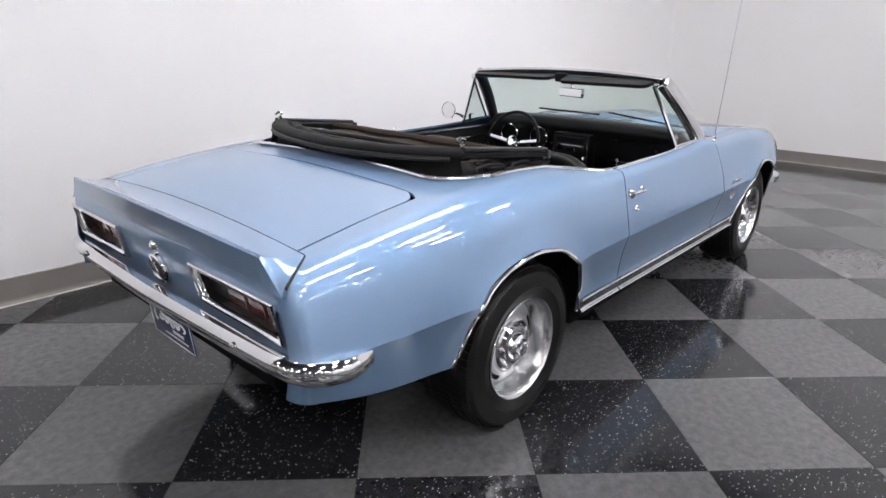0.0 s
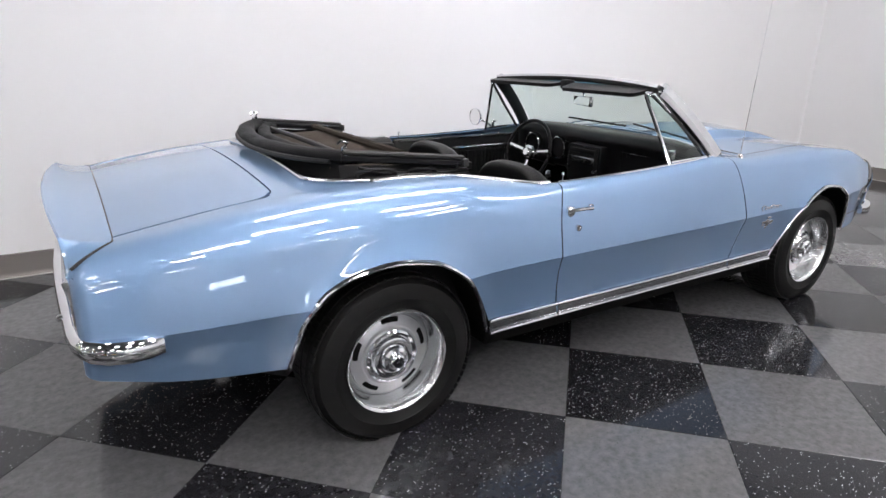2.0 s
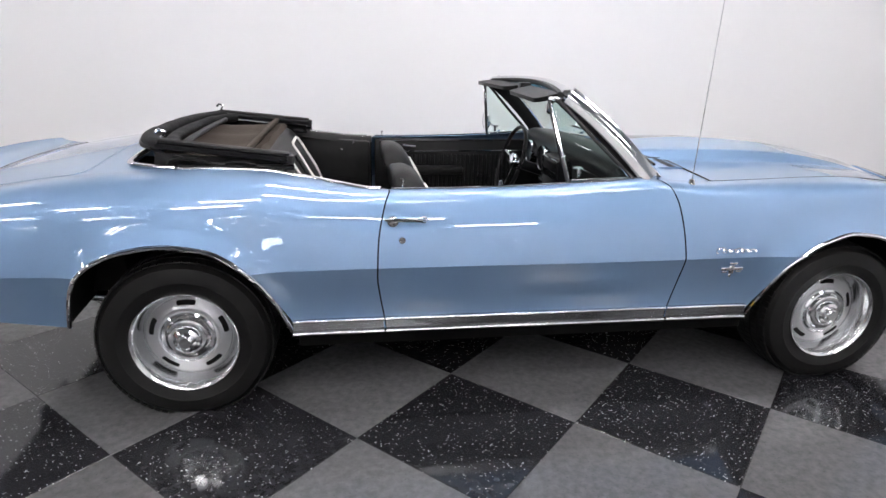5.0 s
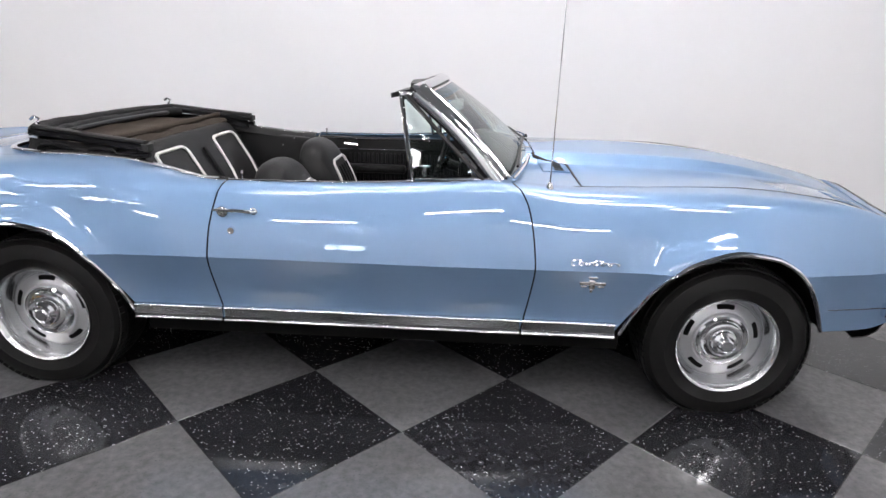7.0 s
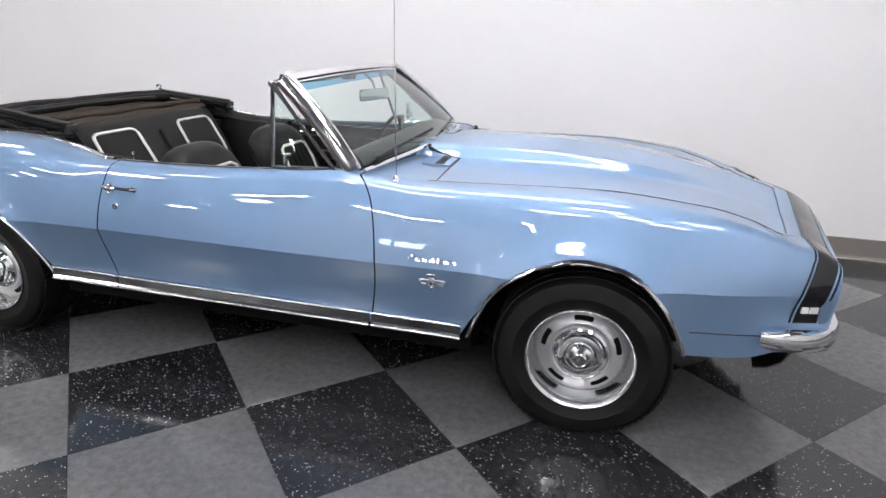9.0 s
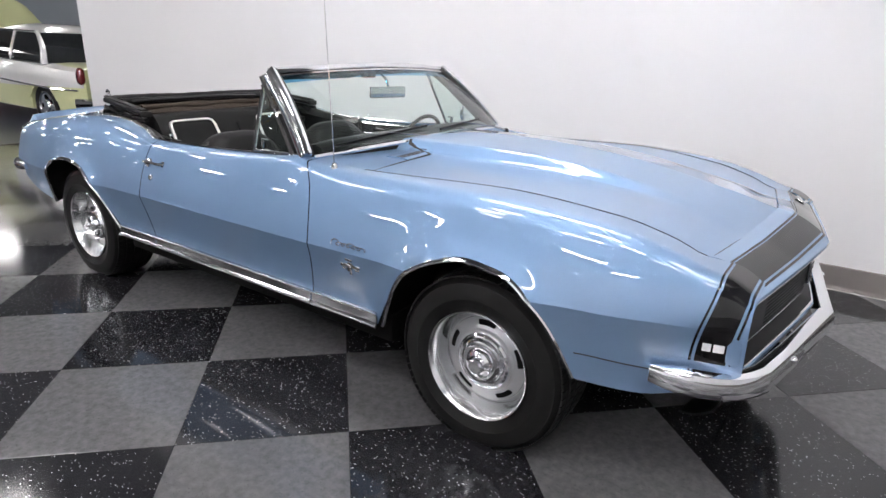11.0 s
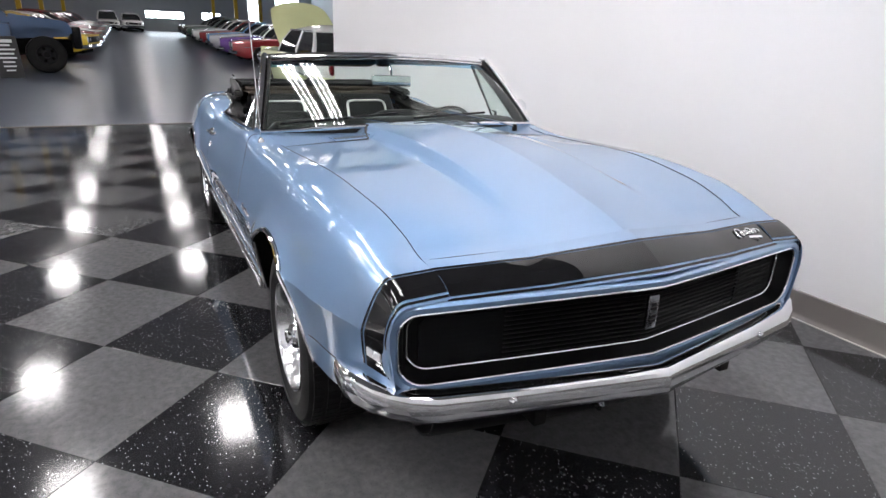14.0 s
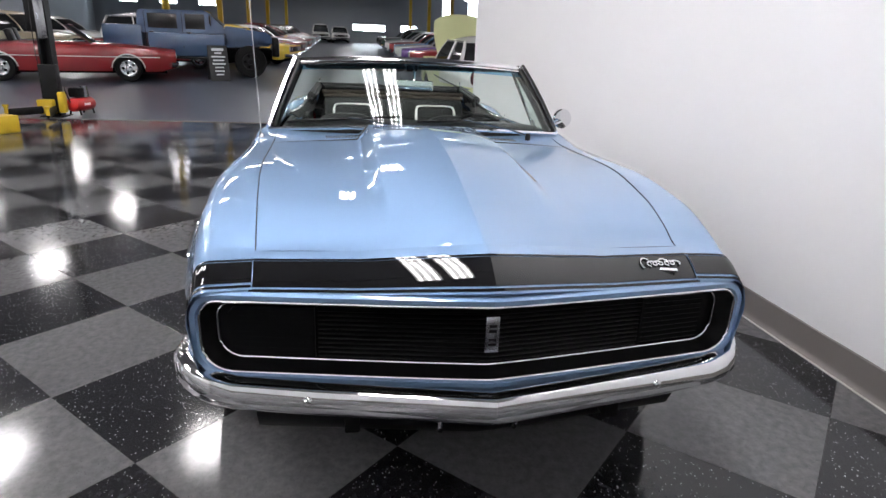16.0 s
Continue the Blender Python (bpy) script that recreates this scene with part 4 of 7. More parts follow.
plan = [(1.945, 0.828, 0.470), (1.985, 0.822, 0.462), (2.03, 0.808, 0.458), (2.07, 0.792, 0.455), (2.11, 0.77, 0.453), (2.145, 0.742, 0.451), (2.175, 0.70, 0.449), (2.197, 0.65, 0.446), (2.235, 0.45, 0.441), (2.272, 0.22, 0.436),
        (2.309, 0.0, 0.4315)]
path = [(x, -y, z - 0.013) for x, y, z in plan] + [(x, y, z - 0.013) for x, y, z in reversed(plan[:-1])]


def fb_section(t):
    e = smooth(min(t, 1 - t) / 0.12)
    h, d = mixv(0.056, 0.080, e), mixv(0.014, 0.042, e)
    return [(-0.012, 0.004), (0.0, 0.0), (d * 0.6, 0.002), (d * 0.88, h * 0.10), (d, h * 0.24), (d * 0.98, h * 0.42), (d * 0.93, h * 0.72), (d * 0.80, h * 0.90), (d * 0.5, h * 0.98), (0.0, h), (-0.012, h - 0.004)]


front_bumper = ridge(part("front_bumper", sweep(bmesh.new(), path, fb_section), CHROME, car, "chrome front bumper with a slight V", angle=40.0))
for y in (-0.47, 0.47):
    b = bmesh.new()
    lathe(b, [(0.0, 0.010), (0.006, 0.009), (0.010, 0.005), (0.012, 0.0), (0.012, -0.006)], 14, pose(2.272, y, 0.478, 0, 0, -90))
    part("bumper_bolt", b, CHROME, front_bumper)
for s in (-1, 1):
    bm = bmesh.new()
    box(bm, (2.05, s * 0.36 - 0.02, 0.36), (2.25, s * 0.36 + 0.02, 0.47), bevel=0.005)
    part("bumper_bracket", bm, UNDER, front_bumper)
# tow eyes
for y in (-0.12, 0.09):
    bm = bmesh.new()
    tube(bm, [(2.14, y, 0.37), (2.21, y, 0.362), (2.225, y, 0.345), (2.215, y, 0.328), (2.19, y, 0.33)], 0.008, 8)
    part("tow_hook", bm, BRUSHED, car)
# seams of the front valance on the wings
for s in (-1, 1):
    pts = [(x, s * (flank(x, 0.482) + 0.0005), 0.482) for x in steps(1.722, 1.95, 10)]
    part("panel_seam", tube(bmesh.new(), pts, 0.0022, 5), SEAL_GAP, car)

# chrome script, crest and side letters: plain shapes in place of lettering
def squiggle(x0, x1, z, amp, n, f, r=0.0035):
    pts = []
    for i in range(n * 14 + 1):
        t = i / (n * 14)
        tall = 1.9 if t < 0.16 else 1.5 if 0.55 < t < 0.66 else 0.8
        pts.append(f(mixv(x0, x1, t) - 0.55 * (x1 - x0) / n * math.sin(2 * math.pi * n * t), z + amp * tall * (0.35 - math.cos(2 * math.pi * n * t)) * 0.8))
    return tube(bmesh.new(), pts, r, 6)


for s in (-1, 1):
    part("side_script", squiggle(0.733, 0.895, 0.640, 0.008, 6, lambda x, z: (x, s * (flank(x, z) + 0.004), z), 0.0024), CHROME, car, "small chrome script badge")
    crest = bmesh.new()
    for dx, dz, w, h in ((0.0, 0.0, 0.012, 0.030), (-0.028, 0.004, 0.020, 0.012), (0.030, 0.004, 0.022, 0.012), (0.0, 0.030, 0.018, 0.008), (-0.030, -0.010, 0.012, 0.006), (0.034, -0.010, 0.012, 0.006), (0.0, -0.028, 0.006, 0.012)):
        x, z = 0.812 + dx, 0.556 + dz
        y = flank(x, z)
        box(crest, (x - w, min(s * (y - 0.002), s * (y + 0.006)), z - h / 1.6), (x + w, max(s * (y - 0.002), s * (y + 0.006)), z + h / 1.6), bevel=0.002)
    part("wing_crest", crest, CHROME, car, "small chrome crossed crest")
    mark = bmesh.new()
    for a, b, c, d in ((0.0, 0.0, 0.022, 0.022), (0.028, 0.0, 0.056, 0.022)):
        x0 = 2.064
        y = flank(2.05, 0.585) - 0.004
        k = (flank(2.10, 0.585) - flank(2.02, 0.585)) / 0.08
        m = pose(x0, s * (flank(x0, 0.585) + 0.003), 0.575, 0, 0, math.degrees(math.atan(k)) * s)
        box(mark, (a, -0.004, b), (c, 0.004, d), m)
    part("side_mark", mark, WHITE_PAINT, car, "two small bright blocks on the black band")
part("nose_script", squiggle(-0.058, 0.058, 0.0, 0.010, 6, lambda u, v: header(0.505 + u, 0.62 - v * 7, 0.006), 0.0026), CHROME, car, "chrome script badge on the nose stripe")
part("nose_bar", box(bmesh.new(), (-0.006, -0.03, 0.0), (0.004, 0.03, 0.006), Matrix.Translation(header(0.515, 0.73, 0.0)) @ pose(0, 0, 0, 0, 22, -12)), CHROME, car, "short bright bar under the script")

# ---- the car's tail ----
for s in (-1, 1):
    y0, y1, z0, z1 = 0.268, 0.718, 0.628, 0.758

    def lamp_loop(g, x):
        q = [(y0 + g + 0.010, z0 + g), (y1 - g, z0 + g), (y1 - g, z1 - g), (y0 + g, z1 - g)]
        return [Vector((tail_x(z) - x, s * y, z)) for y, z in q]

    bez = grid(bmesh.new(), [lamp_loop(-0.001, -0.02), lamp_loop(0.0, 0.014), lamp_loop(0.004, 0.018), lamp_loop(0.012, 0.018), lamp_loop(0.016, 0.012), lamp_loop(0.020, -0.002)], closed=True)
    bmesh.ops.recalc_face_normals(bez, faces=bez.faces[:])
    lamp = part("tail_lamp", bez, CHROME, car, "chrome-rimmed red tail lamp")
    well = grid(bmesh.new(), [lamp_loop(0.019, -0.001), lamp_loop(0.024, -0.036), lamp_loop(0.026, -0.060)], closed=True)
    part("lamp_recess", well, DARK_LENS, lamp, "dark bevel inside the lamp rim")
    for nm, mat, a, b, lab in (("lens", RED_LENS, y0 + 0.135, y1 - 0.026, "dark red lens"), ("reverse_lens", DARK_LENS, y0 + 0.028, y0 + 0.131, "smoky lens")):
        rows = [[(tail_x(z) + 0.024, s * y, z) for y in steps(a, b, 6)] for z in steps(z0 + 0.025, z1 - 0.025, 4)]
        part(nm, thicken(outward(fresh_normals(grid(bmesh.new(), rows)), (0, 0, 0.69)), 0.008), mat, lamp, lab)
    for k in (1, 2):
        yy = mixv(y0 + 0.135, y1 - 0.026, k / 3)
        part("lens_rib", tube(bmesh.new(), [(tail_x(z) + 0.023, s * yy, z) for z in (z0 + 0.028, z1 - 0.028)], 0.004, 6), DARK_LENS, lamp)
emblem = bmesh.new()
lathe(emblem, [(0.0, 0.010), (0.036, 0.010), (0.040, 0.013), (0.050, 0.016), (0.056, 0.012), (0.058, 0.0), (0.058, -0.02)], 36, pose(tail_x(0.664) - 0.004, 0, 0.664, 0, -11, 0) @ pose(0, 0, 0, 0, 0, 90))
em = part("fuel_cap", emblem, CHROME, car, "round chrome filler cap with black centre")
disc = bmesh.new()
lathe(disc, [(0.0, 0.0125), (0.037, 0.0115), (0.039, 0.008)], 30, pose(tail_x(0.664) - 0.004, 0, 0.664, 0, -11, 0) @ pose(0, 0, 0, 0, 0, 90))
part("cap_centre", disc, BLACK_PLASTIC, em)
part("cap_mark", box(bmesh.new(), (-0.0160, -0.008, -0.025), (-0.0125, 0.008, 0.025), pose(tail_x(0.664) - 0.004, 0, 0.664, 0, -11, 0), bevel=0.001), CHROME, em)
lock = bmesh.new()
lathe(lock, [(0.0, 0.014), (0.010, 0.014), (0.016, 0.009), (0.020, 0.0), (0.020, -0.02)], 20, pose(TAIL_X, 0, 0.745, 0, 0, 90))
part("trunk_lock", lock, CHROME, car, "small chrome trunk lock")

plan = [(-2.140, 0.838, 0.545), (-2.18, 0.842, 0.542), (-2.23, 0.840, 0.540), (-2.275, 0.826, 0.540), (-2.312, 0.798, 0.541), (-2.335, 0.755, 0.543), (-2.347, 0.68, 0.545), (-2.360, 0.45, 0.548), (-2.368, 0.22, 0.550), (-2.372, 0.0, 0.550)]
path = [(x, y, z) for x, y, z in plan] + [(x, -y, z) for x, y, z in reversed(plan[:-1])]


def rb_section(t):
    e = smooth(min(t, 1 - t) / 0.09)
    return bumper_section(mixv(0.050, 0.072, e), mixv(0.012, 0.034, e))


rear_bumper = part("rear_bumper", sweep(bmesh.new(), path, rb_section), CHROME, car, "chrome rear bumper wrapped round the corners", angle=40.0)
for y in (-0.55, 0.55):
    b = bmesh.new()
    lathe(b, [(0.0, 0.010), (0.006, 0.009), (0.010, 0.005), (0.012, 0.0), (0.012, -0.006)], 14, pose(-2.388, y, 0.592, 0, 0, 90))
    part("bumper_bolt", b, CHROME, rear_bumper)
plate = part("show_plate", box(bmesh.new(), (-0.003, -0.153, -0.076), (0.003, 0.153, 0.076), pose(-2.322, 0.0, 0.448, 0, -6, 0), bevel=0.001), PLATE_BLUE, car, "dark blue dealer plate with white print")
pm = pose(-2.322, 0.0, 0.448, 0, -6, 0)
fr = bmesh.new()
for a in ((-0.15, 0.066, 0.15, 0.070), (-0.15, -0.070, 0.15, -0.066), (-0.150, -0.07, -0.147, 0.07), (0.147, -0.07, 0.150, 0.07)):
    box(fr, (-0.0045, a[0], a[1]), (-0.003, a[2], a[3]), pm)
part("plate_border", fr, WHITE_PAINT, plate, "thin white border line")
part("plate_script", squiggle(-0.10, 0.10, 0.012, 0.020, 5, lambda y, z: pm @ Vector((-0.005, -y, z)), 0.0035), WHITE_PAINT, plate, "white script stroke")
for a in ((-0.085, -0.030, -0.005, -0.018), (-0.11, -0.048, 0.06, -0.042)):
    part("plate_line", box(bmesh.new(), (-0.0045, a[0], a[1]), (-0.003, a[2], a[3]), pm), WHITE_PAINT, plate, "bar of small white print")
bm = bmesh.new()
box(bm, (-2.20, -0.35, 0.36), (-1.75, 0.35, 0.46), bevel=0.02)
part("fuel_tank", bm, UNDER, car)
for y in (-0.42, 0.42):
    b = bmesh.new()
    tube(b, [(-1.7, y, 0.33), (-2.0, y, 0.37), (-2.2, y, 0.40)], 0.026, 12)
    part("exhaust_pipe", b, BRUSHED, car)

# ---- windscreen and its frame ----
def screen_base(v):
    return Vector((0.495 + 0.115 * (1 - v * v), 0.742 * v, 0.926 + 0.030 * (1 - v * v)))


def screen_top(v):
    return Vector((0.138 + 0.075 * (1 - v * v), 0.632 * v, 1.232 + 0.026 * (1 - v * v)))


def screen(v, t):
    p = screen_base(v).lerp(screen_top(v), t)
    return p + Vector((0.010, 0, 0.010)) * 4 * t * (1 - t)


pane = part("windscreen", fresh_normals(grid(bmesh.new(), [[screen(v, t) for v in steps(-0.975, 0.975, 24)] for t in steps(0.02, 0.86, 10)])), GLASS, car, "clear windscreen with a faint green tint")
band = part("tint_band", fresh_normals(grid(bmesh.new(), [[screen(v, t) for v in steps(-0.975, 0.975, 24)] for t in steps(0.86, 0.975, 3)])), TINT, pane, "blue shade band along the top of the glass")
pane.visible_shadow = band.visible_shadow = False


def bar(bm, pts, w, d, side):
    """A flat bar along points, w wide across the direction `side` gives and d deep."""
    rows = []
    n = len(pts)
    for i, p in enumerate(pts):
        a, b = pts[max(i - 1, 0)], pts[min(i + 1, n - 1)]
        t = (b - a).normalized()
        s = (side - t * side.dot(t)).normalized()
        u = t.cross(s).normalized()
        c = 0.25
        rows.append([p + s * (x * w) + u * (y * d) for x, y in ((-0.5, -0.5 + c), (-0.5 + c, -0.5), (0.5 - c, -0.5), (0.5, -0.5 + c), (0.5, 0.5 - c), (0.5 - c, 0.5), (-0.5 + c, 0.5), (-0.5, 0.5 - c))])
    grid(bm, rows, closed=True)
    vs = bm.verts[:]
    k = n * 8
    bm.faces.new(vs[-8:])
    bm.faces.new(vs[-k:len(vs) - k + 8])
    bmesh.ops.recalc_face_normals(bm, faces=bm.faces[:])
    return bm


frame_ob = part("screen_header", bar(bmesh.new(), [screen_top(v) + Vector((-0.016, 0, 0.010)) for v in steps(-1.0, 1.0, 24)], 0.05, 0.022, Vector((1, 0, -0.35))), PILLAR, car, "bright windscreen header rail")
part("header_bead", tube(bmesh.new(), [screen_top(v) + Vector((0.016, 0, -0.008)) for v in steps(-1.0, 1.0, 24)], 0.006, 6), CHROME, frame_ob, "chrome bead along the glass")
part("header_lining", bar(bmesh.new(), [screen_top(v) + Vector((-0.035, 0, -0.001)) for v in steps(-0.96, 0.96, 20)], 0.05, 0.018, Vector((1, 0, -0.35))), VINYL, frame_ob, "black padded header lining")
part("header_seal", tube(bmesh.new(), [screen_top(v) + Vector((-0.048, 0, 0.0)) for v in steps(-0.97, 0.97, 20)], 0.010, 6), SEAL_GAP, frame_ob)
part("base_trim", tube(bmesh.new(), [screen_base(v) + Vector((0.006, 0, -0.004)) for v in steps(-1.0, 1.0, 24)], 0.009, 8), CHROME, car, "chrome moulding at the foot of the windscreen")
for s in (-1, 1):
    foot, head = Vector((0.455, s * 0.750, 0.918)), Vector((0.122, s * 0.638, 1.236))
    line = [foot.lerp(head, t) + Vector((0.012, 0, 0.010)) * 4 * t * (1 - t) for t in steps(0, 1, 10)]
    pil = part("screen_pillar", bar(bmesh.new(), line, 0.074, 0.03, Vector((1, 0, 0.4))), PILLAR, car, "bright windscreen pillar")
    part("pillar_bead", tube(bmesh.new(), [p + Vector((0.028, -s * 0.002, 0.012)) for p in line], 0.008, 6), CHROME, pil, "chrome bead beside the glass")
    part("pillar_bead", tube(bmesh.new(), [p + Vector((-0.024, s * 0.006, -0.008)) for p in line], 0.006, 6), CHROME, pil, "chrome bead on the pillar")
    part("pillar_lining", bar(bmesh.new(), [p + Vector((-0.012, -s * 0.026, -0.006)) for p in line], 0.070, 0.026, Vector((1, 0, 0.4))), VINYL, pil, "black pillar lining")
    # quarter light
    a, b, c = Vector((0.112, s * 0.745, 0.899)), Vector((0.385, s * 0.755, 0.916)), Vector((0.052, s * 0.606, 1.212))
    top = head + Vector((-0.055, s * 0.006, -0.018))
    part("vent_frame", tube(bmesh.new(), [a, a.lerp(c, 0.5), c], 0.0095, 8, flat=1.0), CHROME, car, "chrome upright of the quarter light")
    vf = part("vent_frame", tube(bmesh.new(), [a + Vector((0.01, 0, 0.01)), b + Vector((-0.02, 0, 0.008)), top.lerp(b, 0.5) + Vector((0.0, 0, 0.004)), top, c + Vector((0.012, 0, -0.01))], 0.006, 6), CHROME, car, "chrome frame of the quarter light")
    part("vent_seal", tube(bmesh.new(), [b, top.lerp(b, 0.5), top + Vector((0.01, 0, 0))], 0.008, 6), SEAL_GAP, vf)
    gl = grid(bmesh.new(), [[a.lerp(b, u).lerp(c.lerp(top, u), t) for u in steps(0, 1, 3)] for t in steps(0, 1, 3)])
    q = part("vent_glass", fresh_normals(gl), GLASS, vf, "clear quarter light glass")
    q.visible_shadow = False
    part("vent_latch", box(tube(bmesh.new(), [a + Vector((0.045, -s * 0.02, 0.02)), a + Vector((0.045, -s * 0.02, 0.055))], 0.009, 8), (a.x + 0.025, a.y - s * 0.03 - 0.006, a.z + 0.052), (a.x + 0.066, a.y - s * 0.03 + 0.006, a.z + 0.062), bevel=0.003), CHROME, vf)
    cap = bmesh.new()
    box(cap, (0.045, s * 0.608 - 0.014, 1.206), (0.10, s * 0.618 + 0.014, 1.228), bevel=0.006)
    part("latch_plate", cap, CHROME, frame_ob, "chrome roof latch plate")
    # belt trims along door and quarter
    part("belt_trim", tube(bmesh.new(), [(x, s * (SEAM_Y(x) + 0.012), SEAM_Z(x) + 0.004) for x in steps(-0.60, 0.44, 20)], 0.0055, 6), CHROME, door_left if s > 0 else door_right, "thin chrome strip along the door top")
    pts = [(x, s * (SEAM_Y(x) + 0.001), SEAM_Z(x) + 0.004) for x in steps(-1.395, -0.64, 30)]
    part("well_trim", tube(bmesh.new(), pts, 0.012, 8, flat=0.7), RING, car, "chrome moulding round the roof well")
    dn = door_left if s > 0 else door_right
    hx, hz = -0.595, 0.783
    hy = flank(hx, hz)
    h = bmesh.new()
    lathe(h, [(0.0, 0.020), (0.014, 0.019), (0.021, 0.014), (0.023, 0.006), (0.023, -0.008)], 18, pose(hx - 0.005, s * hy, hz - 0.004) @ (Matrix.Identity(4) if s > 0 else pose(0, 0, 0, 0, 0, 180)))
    hd = part("door_handle", h, CHROME, dn, "chrome door handle")
    part("grip", tube(bmesh.new(), [(hx - 0.035, s * (hy + 0.02), hz + 0.004), (hx, s * (hy + 0.030), hz + 0.006), (hx + 0.07, s * (flank(hx + 0.07, hz) + 0.026), hz + 0.004), (hx + 0.105, s * (flank(hx + 0.105, hz) + 0.018), hz), (hx + 0.118, s * (flank(hx + 0.118, hz) + 0.002), hz - 0.002)],
                      [0.005, 0.0075, 0.0065, 0.008, 0.008], 8), CHROME, hd)
    dish = bmesh.new()
    lathe(dish, [(0.010, 0.003), (0.014, 0.0025), (0.015, -0.004)], 16, pose(hx + 0.112, s * (flank(hx + 0.11, hz) + 0.002), hz) @ (Matrix.Identity(4) if s > 0 else pose(0, 0, 0, 0, 0, 180)))
    part("handle_foot", dish, CHROME, hd)
    lk = bmesh.new()
    ly = flank(-0.566, 0.71)
    lathe(lk, [(0.0, 0.005), (0.007, 0.005), (0.008, 0.008), (0.013, 0.008), (0.015, 0.0), (0.015, -0.006)], 18, pose(-0.566, s * ly, 0.71) @ (Matrix.Identity(4) if s > 0 else pose(0, 0, 0, 0, 0, 180)))
    part("door_lock", lk, CHROME, dn, "round chrome key lock")
    kn = bmesh.new()
    tube(kn, [(-0.555, s * 0.735, 0.872), (-0.555, s * 0.735, 0.907)], 0.003, 6)
    tube(kn, [(-0.555, s * 0.735, 0.907), (-0.555, s * 0.735, 0.917)], [0.007, 0.006], 8)
    part("lock_knob", kn, CHROME, dn)

# moulding round the back of the well
pts = [(well_back(y) - 0.002, y, deck_z(well_back(y), y) + 0.008) for y in steps(-0.655, 0.655, 60)]
part("well_trim", tube(bmesh.new(), pts, 0.012, 8, flat=0.7), RING, car, "chrome moulding round the roof well")

# aerial, door mirror, wipers, air vents
aer = bmesh.new()
lathe(aer, [(0.024, 0.0), (0.023, 0.006), (0.014, 0.014), (0.011, 0.028), (0.008, 0.034), (0.0, 0.036)], 20, pose(0.637, -0.766, 0.884, 90, 0, 0))
aerial = part("aerial", aer, CHROME, car, "thin chrome aerial on the wing")
part("aerial_rod", tube(bmesh.new(), [(0.637, -0.766, 0.915), (0.637, -0.785, 1.45), (0.637, -0.800, 1.90)], [0.0024, 0.0017, 0.0011], 6), CHROME, aerial)
mir = bmesh.new()
lathe(mir, [(0.0, -0.012), (0.030, -0.012), (0.052, -0.002), (0.058, 0.012), (0.057, 0.018), (0.054, 0.017)], 28, pose(0.150, 0.905, 0.968, 0, 0, 95))
mirror = part("door_mirror", mir, CHROME, door_left, "round chrome door mirror")
gl = bmesh.new()
lathe(gl, [(0.0, 0.015), (0.054, 0.016)], 28, pose(0.150, 0.905, 0.968, 0, 0, 95))
part("mirror_glass", gl, MIRROR, mirror)
part("mirror_stem", tube(bmesh.new(), [(0.20, 0.80, 0.912), (0.185, 0.83, 0.935), (0.162, 0.89, 0.955)], [0.016, 0.008, 0.008], 8), CHROME, mirror)
for y0, y1, x0, x1 in ((-0.66, -0.10, 0.585, 0.655), (-0.02, 0.42, 0.64, 0.62)):
    w = bmesh.new()
    p0, p1 = screen((y0 / 0.74), 0.045) + Vector((0.016, 0, 0.012)), screen((y1 / 0.74), 0.11) + Vector((0.016, 0, 0.012))
    tube(w, [p0.lerp(p1, t) for t in steps(0, 1, 6)], 0.006, 6)
    blade = part("wiper_blade", w, BLACK_PLASTIC, car, "black wiper blade at the foot of the glass")
    piv = Vector((0.66, y1 + 0.12, 0.930))
    part("wiper_arm", tube(bmesh.new(), [piv, piv.lerp(p0.lerp(p1, 0.55), 0.3) + Vector((0, 0, 0.012)), p0.lerp(p1, 0.55) + Vector((0.004, 0, 0.008))], [0.007, 0.005, 0.003], 6), BRUSHED, blade)
    nut = bmesh.new()
    lathe(nut, [(0.0, 0.016), (0.010, 0.015), (0.014, 0.0), (0.014, -0.02)], 12, pose(piv.x, piv.y, piv.z, 90, 0, 0))
    part("wiper_nut", nut, BLACK_PLASTIC, blade)
for s in (-1, 1):
    a, b = s * 0.285, s * 0.465
    pad = bmesh.new()
    rows = [[(x, mixv(a, b, u), hood_z(0.74, mixv(a, b, u)) + dz) for u in steps(0, 1, 8)] for x, dz in ((0.640, -0.002), (0.648, 0.004), (0.700, 0.006), (0.735, 0.0055), (0.764, 0.002))]
    vent = part("air_vent", thicken(outward(fresh_normals(grid(pad, rows)), (0.7, 0, 0)), 0.006), PAINT, cowl, "blue air intake with dark slots before the windscreen")
    for k in range(12):
        u = (k + 0.7) / 12.4
        y = mixv(a, b, u)
        z = hood_z(0.74, y)
        sl = bmesh.new()
        grid(sl, [[(0.700, y - 0.0045, z + 0.0072), (0.700, y + 0.0045, z + 0.0072)], [(0.737, y - 0.0045, z + 0.0066), (0.737, y + 0.0045, z + 0.0066)]])
        part("slot", thicken(outward(fresh_normals(sl), (0.7, y, 0)), 0.003), SEAL_GAP, vent)

# ---- cabin ----
CARPET = material("black_carpet", (0.012, 0.012, 0.013), 0.95, 0, 0.3, 60.0, bump=0.8, bump_scale=700.0)
part("floor_carpet", box(bmesh.new(), (-1.0, -0.66, 0.30), (0.60, 0.66, 0.33), bevel=0.01), CARPET, car, "black carpet")
part("tunnel", box(bmesh.new(), (-1.0, -0.13, 0.32), (0.50, 0.13, 0.44), bevel=0.05), CARPET, car)


